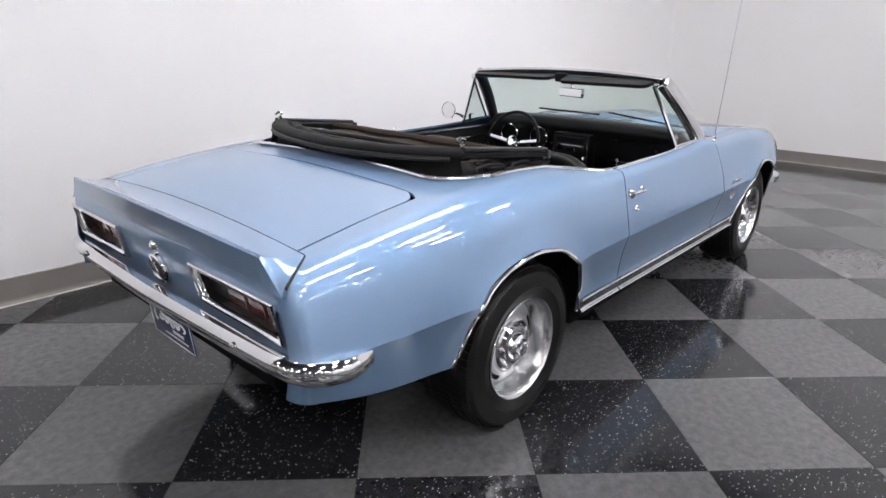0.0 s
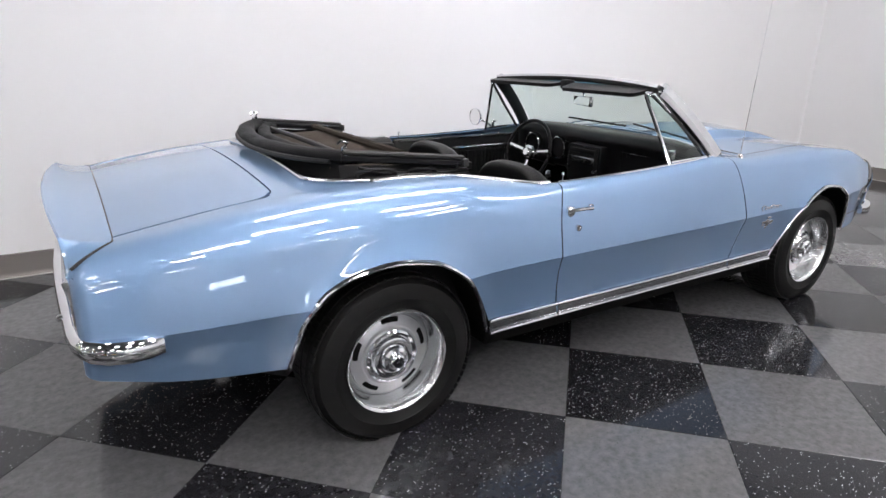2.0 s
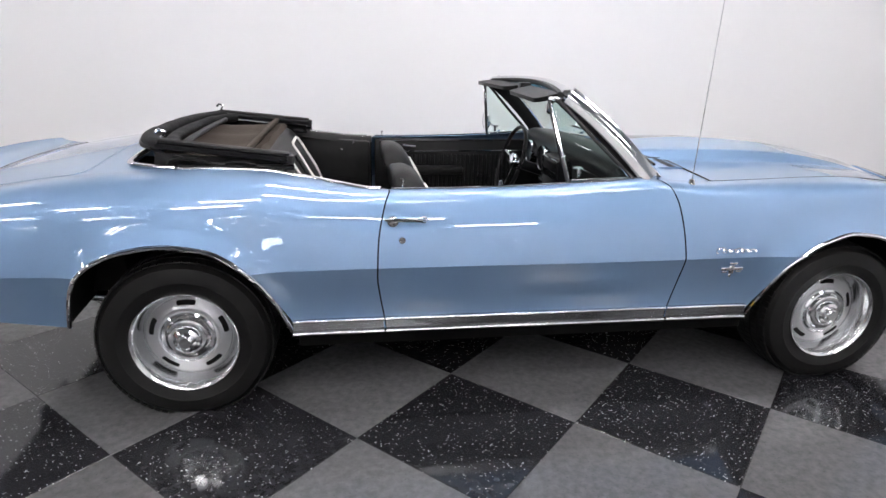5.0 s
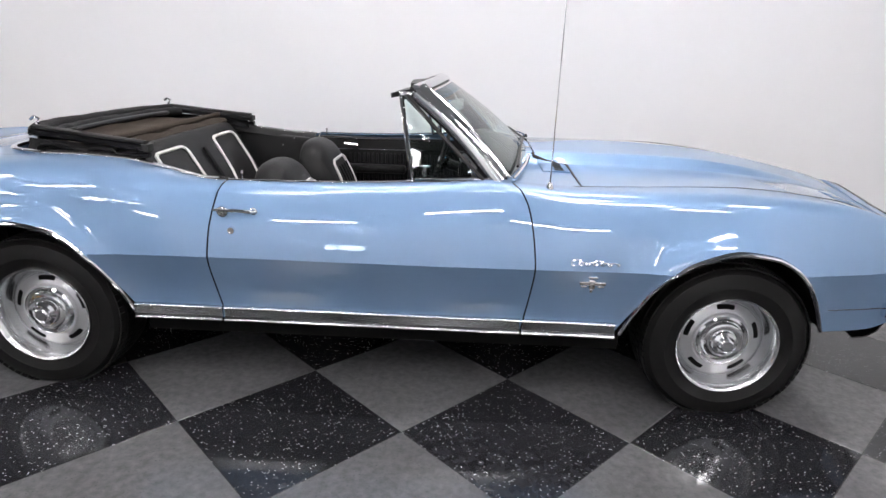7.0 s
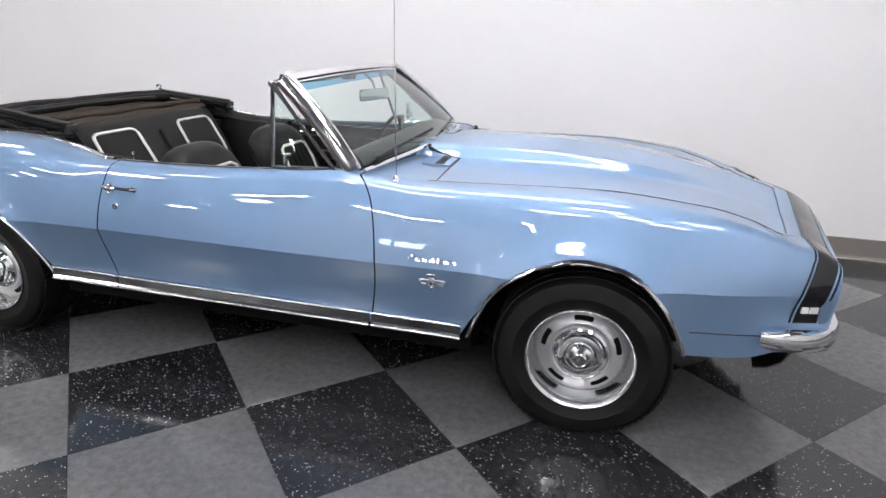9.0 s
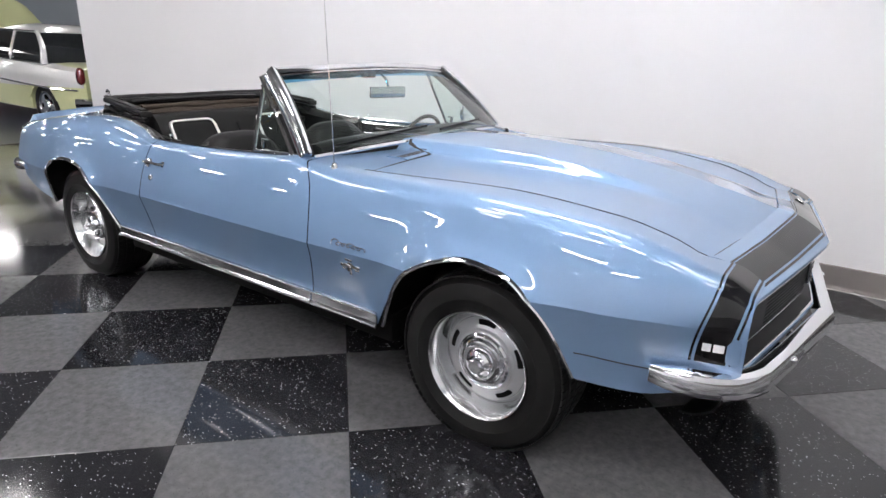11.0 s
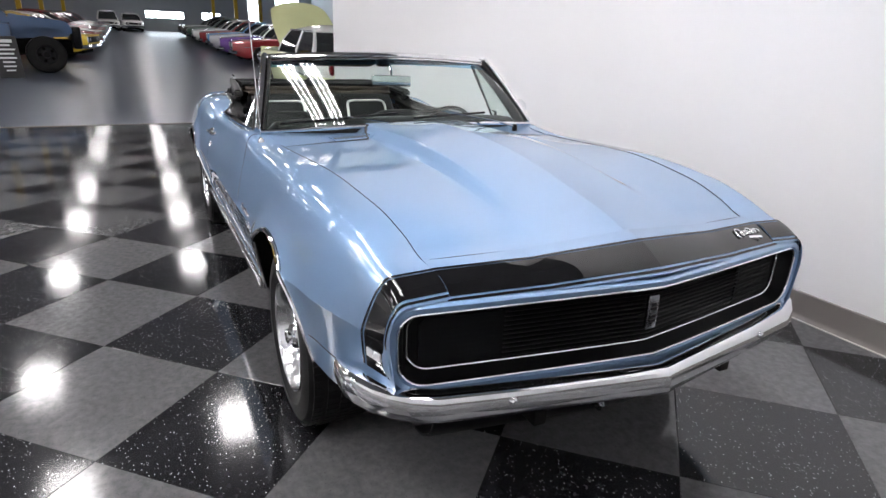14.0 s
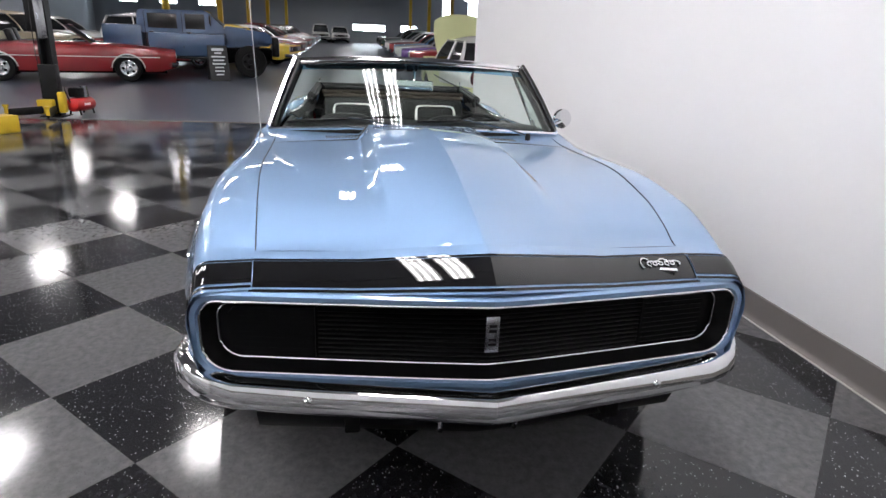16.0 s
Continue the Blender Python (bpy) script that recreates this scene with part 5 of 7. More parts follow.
def cushion(bm, w, prof, crown=0.02, n=18):
    """A padded slab: a closed profile of (x, z) carried across, narrowed and rounded at both ends."""
    rows = []
    cx, cz = sum(p[0] for p in prof) / len(prof), sum(p[1] for p in prof) / len(prof)
    for v in steps(-1, 1, n):
        k = 1 - 0.10 * abs(v) ** 8 - 0.5 * max(0.0, (abs(v) - 0.94) / 0.06) ** 2
        rows.append([Vector((cx + (x - cx) * k, v * w, cz + (z - cz) * k)) for x, z in prof])
    grid(bm, rows, closed=True)
    vs = bm.verts[:]
    m = len(prof)
    bm.faces.new(vs[:m])
    bm.faces.new(vs[-m:])
    bmesh.ops.recalc_face_normals(bm, faces=bm.faces[:])
    return bm


def loop_of(pts, n=5):
    """Round the corners of a closed profile."""
    out = []
    m = len(pts)
    for i in range(m):
        a, b, c = Vector(pts[i - 1]), Vector(pts[i]), Vector(pts[(i + 1) % m])
        p, q = b.lerp(a, 0.35), b.lerp(c, 0.35)
        for t in steps(0, 1, n):
            out.append(tuple(p * (1 - t) ** 2 + b * 2 * t * (1 - t) + q * t * t))
    return out


BACK = loop_of([(-0.27, 0.45), (-0.345, 0.66), (-0.45, 0.87), (-0.515, 0.905), (-0.585, 0.895), (-0.565, 0.80), (-0.45, 0.55), (-0.40, 0.43)])
SEAT = loop_of([(-0.42, 0.34), (-0.42, 0.50), (-0.20, 0.50), (0.08, 0.545), (0.12, 0.50), (0.10, 0.34)])
for s in (-1, 1):
    seat = part("front_seat", cushion(bmesh.new(), 0.245, SEAT), VINYL, car, "black vinyl bucket seat")
    seat.location.y = s * 0.365
    bm = cushion(bmesh.new(), 0.235, BACK)
    for v in bm.verts:
        v.co.z -= 0.10 * max(0.0, (v.co.z - 0.62) / 0.28) * (abs(v.co.y) / 0.235) ** 3.5
    b = part("backrest", bm, VINYL, seat)
    for k in range(5):
        y = (k - 2) * 0.075
        part("seam_pleat", tube(bmesh.new(), [(-0.282, y * 0.8, 0.48), (-0.352, y * 0.8, 0.68), (-0.390, y * 0.8, 0.76)], 0.005, 5), VINYL, b)
    rim = [(-0.285, -0.150, 0.50), (-0.362, -0.148, 0.70), (-0.402, -0.135, 0.782), (-0.410, -0.10, 0.797), (-0.410, 0.10, 0.797), (-0.402, 0.135, 0.782), (-0.362, 0.148, 0.70), (-0.285, 0.150, 0.50)]
    part("white_piping", tube(bmesh.new(), rim, 0.008, 6), WHITE_TRIM, b, "white piping on the backrest")

RBACK = loop_of([(-0.86, 0.52), (-0.93, 0.72), (-1.07, 0.955), (-1.13, 0.975), (-1.22, 0.965), (-1.20, 0.90), (-1.10, 0.70), (-1.02, 0.50)])
RSEAT = loop_of([(-1.02, 0.36), (-1.02, 0.53), (-0.80, 0.55), (-0.58, 0.58), (-0.55, 0.54), (-0.57, 0.36)])
rear = part("rear_seat", cushion(bmesh.new(), 0.56, RSEAT, n=30), VINYL, car, "black vinyl rear bench")
rb = part("backrest", cushion(bmesh.new(), 0.555, RBACK, n=30), VINYL, rear)
part("seam_pleat", tube(bmesh.new(), [(-0.867, 0.0, 0.56), (-0.937, 0.0, 0.75), (-1.02, 0.0, 0.885)], 0.009, 5), VINYL, rb)
for s in (-1, 1):
    rim = [(-0.895, 0.155, 0.625), (-0.944, 0.152, 0.75), (-1.022, 0.146, 0.885), (-1.038, 0.138, 0.906), (-1.045, 0.118, 0.914), (-1.046, 0.09, 0.916), (-1.046, -0.09, 0.916), (-1.045, -0.118, 0.914), (-1.038, -0.138, 0.906), (-1.022, -0.146, 0.885), (-0.944, -0.152, 0.75), (-0.895, -0.155, 0.625)]
    part("white_piping", tube(bmesh.new(), [(x - 0.001, s * (0.308 + y), z) for x, y, z in rim], 0.0095, 6, flat=0.8), WHITE_TRIM, rb, "white inverted-U piping on the backrest")
    # inner side panels
    dn = door_left if s > 0 else door_right
    inner_side = bmesh.new()
    box(inner_side, (-0.60, min(s * 0.700, s * 0.740), 0.38), (0.50, max(s * 0.700, s * 0.740), 0.873), bevel=0.015)
    dp = part("door_lining", inner_side, VINYL, dn, "black vinyl door lining with bright strips")
    for z in (0.862, 0.795):
        part("lining_strip", tube(bmesh.new(), [(-0.57, s * 0.697, z), (0.36, s * 0.697, z + 0.01)], 0.0045, 6), CHROME, dp, "bright strip")
    for k in range(26):
        x = -0.40 + 0.028 * k
        part("lining_rib", tube(bmesh.new(), [(x, s * 0.699, 0.55), (x, s * 0.699, 0.775)], 0.007, 5), VINYL, dp)
    part("arm_rest", box(bmesh.new(), (-0.42, min(s * 0.64, s * 0.70), 0.66), (-0.05, max(s * 0.64, s * 0.70), 0.71), bevel=0.015), VINYL, dp)
    part("window_crank", tube(tube(bmesh.new(), [(0.12, s * 0.70, 0.64), (0.12, s * 0.675, 0.64)], 0.012, 8), [(0.12, s * 0.675, 0.64), (0.04, s * 0.665, 0.67), (0.04, s * 0.64, 0.67)], [0.008, 0.006, 0.009], 8), CHROME, dp)
    part("inner_handle", tube(bmesh.new(), [(-0.43, s * 0.70, 0.83), (-0.43, s * 0.675, 0.835), (-0.35, s * 0.668, 0.83)], [0.012, 0.008, 0.006], 8), CHROME, dp)
    q = bmesh.new()
    box(q, (-1.24, min(s * 0.62, s * 0.665), 0.36), (-0.63, max(s * 0.62, s * 0.665), 0.905), bevel=0.02)
    for v in q.verts:
        if v.co.z > 0.8:
            v.co.z -= 0.036 * smooth((v.co.x + 1.2) / 0.5)
    qp = part("quarter_lining", q, VINYL, car, "black vinyl side panel beside the rear bench")
    for x, z in ((-0.80, 0.82), (-0.73, 0.86), (-1.12, 0.90)):
        stud = bmesh.new()
        lathe(stud, [(0.0, 0.006), (0.005, 0.004), (0.006, 0.0)], 10, pose(x, s * 0.62, z) @ (pose(0, 0, 0, 0, 0, 180) if s > 0 else Matrix.Identity(4)))
        part("stud", stud, CHROME, qp)
    part("belt_ledge", fresh_normals(thicken(fresh_normals(grid(bmesh.new(), [[(x, s * (SEAM_Y(x) - dy), SEAM_Z(x) - dz) for x in steps(-1.30, -0.62, 10)] for dy, dz in ((0.0, -0.001), (0.04, 0.006), (0.07, 0.03))])), 0.004)), VINYL, qp)

# dash
prof = loop_of([(0.60, 0.948), (0.46, 0.976), (0.37, 0.966), (0.335, 0.92), (0.36, 0.86), (0.37, 0.76), (0.40, 0.70), (0.60, 0.70)])
dm = cushion(bmesh.new(), 0.715, prof, n=24)
for v in dm.verts:
    v.co.x -= 0.135 * (v.co.y / 0.742) ** 2 * min(max((v.co.x - 0.335) / 0.265, 0), 1)
    v.co.z -= 0.022 * (v.co.y / 0.742) ** 4 * min(max((v.co.z - 0.85) / 0.1, 0), 1)
dash = part("dashboard", dm, BLACK_PLASTIC, car, "black padded dashboard")
con = bmesh.new()
box(con, (0.29, -0.135, 0.66), (0.40, 0.125, 0.885), bevel=0.015)
console = part("dash_console", con, BLACK_PLASTIC, dash, "black centre stack with bright rim")
part("stack_rim", tube(bmesh.new(), [(0.287, y, z) for y, z in ((-0.13, 0.68), (-0.125, 0.875), (0.115, 0.875), (0.12, 0.68))], 0.0042, 6), CHROME, console, "bright rim")
part("radio_face", box(bmesh.new(), (0.283, -0.10, 0.775), (0.29, 0.09, 0.815), bevel=0.002), BRUSHED, console)
part("heater_face", box(bmesh.new(), (0.283, -0.10, 0.835), (0.29, 0.09, 0.862), bevel=0.002), BLACK_PLASTIC, console)
for y in (-0.115, 0.105):
    kn = bmesh.new()
    lathe(kn, [(0.0, 0.02), (0.010, 0.02), (0.012, 0.0)], 14, pose(0.285, y, 0.742, 0, 0, 90))
    part("knob", kn, CHROME, console)
for y, z in ((0.50, 0.83), (0.26, 0.83)):
    g = bmesh.new()
    lathe(g, [(0.062, 0.03), (0.066, 0.034), (0.070, 0.03), (0.072, -0.02)], 28, pose(0.352, y, z, 0, 0, 90))
    gauge = part("gauge", g, CHROME, dash, "round gauge with a bright rim")
    d = bmesh.new()
    lathe(d, [(0.0, 0.012), (0.063, 0.012)], 28, pose(0.352, y, z, 0, 0, 90))
    part("gauge_dial", d, BLACK_PLASTIC, gauge)
for y, z in ((0.62, 0.79), (0.16, 0.80), (0.19, 0.88), (-0.30, 0.86), (-0.55, 0.83)):
    kn = bmesh.new()
    lathe(kn, [(0.0, 0.018), (0.008, 0.018), (0.010, 0.0)], 12, pose(0.345, y, z, 0, 0, 90))
    part("knob", kn, CHROME, dash)
part("glovebox_line", tube(bmesh.new(), [(0.352, y, z) for y, z in ((-0.24, 0.87), (-0.60, 0.87), (-0.60, 0.74), (-0.24, 0.74))], 0.003, 5, closed=True), CHROME, dash)

# floor console and shifter
part("floor_console", box(bmesh.new(), (-0.35, -0.085, 0.42), (0.33, 0.085, 0.60), bevel=0.02), BLACK_PLASTIC, car, "black floor console")
sh = tube(bmesh.new(), [(0.02, 0, 0.59), (0.03, 0, 0.72)], 0.008, 8)
lathe(sh, [(0.0, 0.022), (0.014, 0.018), (0.020, 0.0), (0.014, -0.018), (0.0, -0.02)], 14, pose(0.03, 0, 0.735, 90, 0, 0))
part("shift_lever", sh, CHROME, car)

# steering wheel
sm = pose(0.175, 0.37, 0.798, 0, 17, 0)
ring = [sm @ Vector((0, 0.20 * math.cos(a), 0.20 * math.sin(a))) for a in [2 * math.pi * k / 48 for k in range(48)]]
wheel_rim = part("steering_wheel", tube(bmesh.new(), ring, 0.0115, 8, closed=True), BLACK_PLASTIC, car, "black steering wheel with three bright spokes")
for a in (8, 172, 270):
    e = Vector((0, math.cos(radians(a)), math.sin(radians(a))))
    part("spoke", bar(bmesh.new(), [sm @ (e * 0.04 + Vector((0.02, 0, 0))), sm @ (e * 0.195)], 0.026, 0.008, sm.to_3x3() @ e.cross(Vector((1, 0, 0)))), CHROME, wheel_rim)
hubm = bmesh.new()
lathe(hubm, [(0.0, 0.03), (0.022, 0.03), (0.03, 0.024), (0.045, 0.018), (0.048, 0.0), (0.03, -0.03)], 24, sm @ pose(0.015, 0, 0, 0, 0, 90))
part("horn_cap", hubm, CHROME, wheel_rim)
part("steering_column", tube(bmesh.new(), [(0.20, 0.37, 0.79), (0.42, 0.37, 0.72)], 0.03, 12), BLACK_PLASTIC, wheel_rim)

# inside mirror and sun visors
rv = bmesh.new()
box(rv, (-0.010, -0.105, -0.028), (0.010, 0.105, 0.028), pose(0.256, 0.0, 1.138, 0, 0, -18), bevel=0.008)
rvm = part("inside_mirror", rv, CHROME, car, "small framed inside mirror")
part("mirror_glass", box(bmesh.new(), (-0.0135, -0.098, -0.022), (-0.0105, 0.098, 0.022), pose(0.256, 0.0, 1.138, 0, 0, -18)), MIRROR, rvm)
part("mirror_stem", tube(bmesh.new(), [(0.262, 0.0, 1.158), (0.245, 0.0, 1.20), (0.20, 0, 1.238)], 0.006, 8), CHROME, rvm)
for s, tilt in ((1, 84), (-1, 77)):
    vm = pose(0.128, s * 0.315, 1.234, 0, tilt, 3 * s)
    shape = [(-0.275, -0.01), (-0.265, 0.0), (0.265, 0.0), (0.275, -0.01)]
    shape += [(0.235 + 0.04 * math.cos(k), -0.075 - 0.04 * math.sin(k)) for k in steps(0, math.pi / 2, 5)] + [(-0.235 - 0.04 * math.sin(k), -0.075 - 0.04 * math.cos(k)) for k in steps(0, math.pi / 2, 5)]
    vz = prism(bmesh.new(), shape, -0.009, 0.009, lambda u, v, w: vm @ Vector((w, u, v)))
    bmesh.ops.recalc_face_normals(vz, faces=vz.faces[:])
    vis = part("sun_visor", vz, VINYL, car, "black padded sun visor")
    part("visor_rod", tube(bmesh.new(), [(0.128, s * 0.03, 1.228), (0.125, s * 0.60, 1.222)], 0.005, 6), CHROME, vis)
part("visor_clip", box(bmesh.new(), (0.095, -0.03, 1.205), (0.15, 0.03, 1.255), bevel=0.006), BLACK_PLASTIC, car)

# ---- folded roof ----
def wobble(p, amp, f=9.0):
    n = noise.noise_vector(Vector(p) * f)
    return Vector(p) + n * amp



def bow_point(v, back=0.0, up=0.0):
    """Along the roof's folded front bow, which lies bowed towards the tail."""
    a = abs(v)
    return Vector((-1.606 + 0.125 * a ** 2.4 + 0.03 * a ** 10 - back, 0.572 * v, 1.020 - 0.012 * (1 - a) + up))


def flat_roll(along, w, h, amp, n=56, k=14):
    """A padded strip of width w and height h along a line."""
    rows = []
    for v in steps(-1, 1, n):
        p, q = along(v), along(v + 0.01) - along(v - 0.01)
        side = Vector((q.y, -q.x, 0)).normalized()
        rows.append([wobble(p + side * (w * math.cos(2 * math.pi * i / k)) + Vector((0, 0, h * math.sin(2 * math.pi * i / k))), amp, 11.0) for i in range(k)])
    bm = grid(bmesh.new(), rows, closed=True)
    vs = bm.verts[:]
    bm.faces.new(vs[:k])
    bm.faces.new(vs[-k:])
    bmesh.ops.recalc_face_normals(bm, faces=bm.faces[:])
    return bm


roof = part("folded_roof", flat_roll(lambda v: bow_point(v), 0.040, 0.024, 0.003), CLOTH_TOP, car, "black roof folded down behind the bench, padded bow at the back", angle=50.0)
part("inner_roll", flat_roll(lambda v: bow_point(v * 0.96, -0.085, -0.012), 0.030, 0.024, 0.006), CLOTH_TOP, roof, angle=50.0)
part("bow_seal", tube(bmesh.new(), [bow_point(v, 0.040, -0.014) for v in steps(-0.97, 0.97, 40)], 0.010, 8), SEAL_GAP, roof, "rubber seal along the bow")
# canvas that hangs from the bow and the side rails into the well
rows = []
for u in steps(0, 1, 8):
    row = []
    for v in steps(-1, 1, 50):
        p = bow_point(v, 0.012, -0.018)
        y = v * mixv(0.572, 0.610, u)
        q = Vector((well_back(y) + 0.030, y, 0.872))
        row.append(wobble(p.lerp(q, u) + Vector((0.022 * math.sin(math.pi * u), 0, 0)), 0.010 * math.sin(math.pi * u), 8.0))
    rows.append(row)
part("canvas_skirt", thicken(fresh_normals(grid(bmesh.new(), rows)), 0.004), CLOTH_TOP, roof, angle=60.0)
for s in (-1, 1):
    rows = []
    for t in steps(0, 1, 44):
        x = mixv(-1.49, -1.00, t)
        row = []
        for u in steps(0, 1, 10):
            fold = 0.011 * math.sin(9 * t + 2.6 * u) + 0.008 * math.sin(23 * t - 4.0 * u)
            row.append((x, s * (mixv(0.590, 0.622, u) + fold * math.sin(math.pi * mixv(0.1, 0.9, u))), mixv(mixv(0.995, 0.960, t), 0.905, u)))
        rows.append(row)
    part("side_drape", thicken(fresh_normals(grid(bmesh.new(), rows)), 0.003), CLOTH_TOP, roof, "loose black canvas below the roof rail", angle=60.0)
    for x, w, h in ((-1.36, 0.075, 0.030), (-1.17, 0.055, 0.018)):
        pts = [(x + w * math.cos(k) * (1 + 0.3 * math.sin(k)), s * (0.626 + 0.006 * math.sin(2 * k)), 0.946 + h * math.sin(k)) for k in steps(0.3, 2 * math.pi - 0.9, 20)]
        part("canvas_fold", tube(bmesh.new(), pts, 0.007, 8), CLOTH_TOP, roof)
rows = [[wobble((mixv(-1.50, -1.12, u), v * 0.53, 0.985 - 0.012 * math.sin(u * math.pi) + 0.006 * math.cos(v * 9)), 0.006, 5.0) for v in steps(-1, 1, 36)] for u in steps(0, 1, 14)]
rows.append([wobble((-1.10, v * 0.53, 0.965), 0.006, 5.0) for v in steps(-1, 1, 36)])
rows.append([wobble((-1.115, v * 0.53, 0.945), 0.006, 5.0) for v in steps(-1, 1, 36)])
part("roof_lining", thicken(outward(fresh_normals(grid(bmesh.new(), rows)), (-1.3, 0, 0)), 0.006), TAN_CLOTH, roof, "brown inner lining of the folded roof")
part("lining_roll", tube(bmesh.new(), [wobble((-1.16, v * 0.54, 0.995), 0.004, 6.0) for v in steps(-1, 1, 30)], 0.016, 8), TAN_CLOTH, roof)
part("well_floor", box(bmesh.new(), (-1.60, -0.60, 0.84), (-1.05, 0.60, 0.875)), CLOTH_TOP, roof)
part("cross_bow", tube(bmesh.new(), [(-1.42, v * 0.56, 1.012 - 0.01 * v * v) for v in steps(-1, 1, 12)], 0.012, 8), BLACK_PLASTIC, roof)
for s in (-1, 1):
    a, b = Vector((-1.480, s * 0.574, 1.020)), Vector((-0.985, s * 0.612, 0.972))
    rail = part("roof_rail", bar(bmesh.new(), [a.lerp(b, t) for t in steps(0, 1, 6)], 0.052, 0.030, Vector((0, 1, 0))), BLACK_PLASTIC, roof, "black steel roof rail")
    part("rail_seal", bar(bmesh.new(), [a.lerp(b, t) + Vector((0, s * 0.006, 0.021)) for t in steps(0.02, 1, 6)], 0.034, 0.016, Vector((0, 1, 0))), SEAL_GAP, rail, "rubber seal on the rail")
    part("lower_rail", bar(bmesh.new(), [Vector((mixv(-1.40, -0.97, t), s * 0.625, mixv(0.940, 0.944, t))) for t in steps(0, 1, 4)], 0.026, 0.020, Vector((0, 1, 0))), BLACK_PLASTIC, rail)
    part("rail_link", tube(bmesh.new(), [(-1.02, s * 0.63, 0.975), (-1.01, s * 0.632, 0.93), (-1.08, s * 0.63, 0.905)], 0.009, 6), BLACK_PLASTIC, rail)
    part("rail_link", tube(bmesh.new(), [(-1.42, s * 0.600, 0.985), (-1.33, s * 0.605, 0.955), (-1.20, s * 0.61, 0.95), (-1.10, s * 0.61, 0.968)], 0.006, 6), BLACK_PLASTIC, rail)
    part("end_cap", box(bmesh.new(), (-0.995, s * 0.615 - 0.028, 0.958), (-0.968, s * 0.615 + 0.028, 0.990), bevel=0.005), SEAL_GAP, rail)
    lt = tube(bmesh.new(), [(-1.460, s * 0.572, 1.03), (-1.460, s * 0.572, 1.055)], 0.010, 8)
    tube(lt, [(-1.460, s * 0.572, 1.052), (-1.448, s * 0.572, 1.070), (-1.470, s * 0.572, 1.078), (-1.486, s * 0.572, 1.066)], 0.006, 8)
    part("roof_latch", lt, CHROME, rail, "chrome roof latch hook")

# ---- the hall behind: windows, columns ----
def hall_window(name, y0, y1, z0, z1, n):
    x = HALL[0] + 0.02
    bm = bmesh.new()
    for a, b, c, d in ((y0 - 0.08, z0 - 0.08, y1 + 0.08, z0), (y0 - 0.08, z1, y1 + 0.08, z1 + 0.08), (y0 - 0.08, z0, y0, z1), (y1, z0, y1 + 0.08, z1)):
        box(bm, (x - 0.01, a, b), (x + 0.08, c, d))
    win = structure(name, bm, STEEL_GREY, "bright window in the far hall wall", "window")
    for k in range(n):
        a, b = mixv(y0, y1, k / n) + 0.02, mixv(y0, y1, (k + 1) / n) - 0.02
        part("pane", box(bmesh.new(), (x, a, z0 + 0.005), (x + 0.02, b, z1 - 0.005)), DAY, win, "daylit pane")
    return win


hall_window("window_1", 0.4, 3.7, 2.9, 3.5, 4)
hall_window("window_2", 5.3, 6.95, 2.95, 3.55, 2)
hall_window("window_3", 12.3, 14.6, 2.6, 6.6, 2)
hall_window("window_4", 9.6, 10.6, 2.6, 6.6, 1)
for i, y in enumerate((-13.6, -17.2, -20.8)):
    hall_window("window_%d" % (5 + i), y - 0.8, y + 0.8, 4.6, 6.5, 3)

for x, y in ((-28, -8.6), (-33.5, -7.2), (-40, -6.6), (-47, -6.2), (-56, -5.6), (-48, 6.4), (-56, 5.7), (-50, 8.6)):
    col = thing("steel_column", "yellow painted steel column of the hall", "column", "hall columns", pose(x, y, ramp(x)))
    part("base_plate", box(bmesh.new(), (-0.22, -0.22, 0.0), (0.22, 0.22, 0.025), bevel=0.004), STEEL_GREY, col)
    bm = bmesh.new()
    box(bm, (-0.15, -0.13, 0.025), (0.15, -0.115, ROOF - 0.45 - ramp(x)))
    box(bm, (-0.15, 0.115, 0.025), (0.15, 0.13, ROOF - 0.45 - ramp(x)))
    box(bm, (-0.008, -0.115, 0.025), (0.008, 0.115, ROOF - 0.45 - ramp(x)))
    part("shaft", bm, YELLOW, col)

# ---- cars of the hall ----
def paint(name, c):
    return material(name, c, 0.3, 0.1, 0.06, 4.0, coat=1.0)


HALL_PAINT = {
    "red": paint("red_paint", (0.25, 0.006, 0.010)), "purple": paint("purple_paint", (0.10, 0.03, 0.22)), "white": paint("white_paint", (0.74, 0.74, 0.73)),
    "blue": paint("mid_blue_paint", (0.05, 0.17, 0.36)), "silver": paint("silver_paint", (0.38, 0.39, 0.40)), "black": paint("black_paint", (0.015, 0.015, 0.017)),
    "green": paint("dark_green_paint", (0.03, 0.07, 0.05)), "yellow": paint("yellow_paint", (0.68, 0.47, 0.03)), "lime": paint("pale_yellow_green_paint", (0.74, 0.77, 0.42)),
    "truck": paint("flat_blue_paint", (0.05, 0.105, 0.22)), "cream": paint("cream_paint", (0.55, 0.47, 0.33)), "brown": paint("maroon_paint", (0.12, 0.02, 0.02))}
DARK_GLASS = material("dark_car_glass", (0.02, 0.022, 0.024), 0.05, 0, 0.1, 5.0)
HEADLAMP = material("headlamp_glass", (0.7, 0.72, 0.75), 0.12, 0.4, 0.1, 20.0)
RED_TRIM = material("red_seat_vinyl", (0.20, 0.008, 0.012), 0.5, 0, 0.2, 30.0)


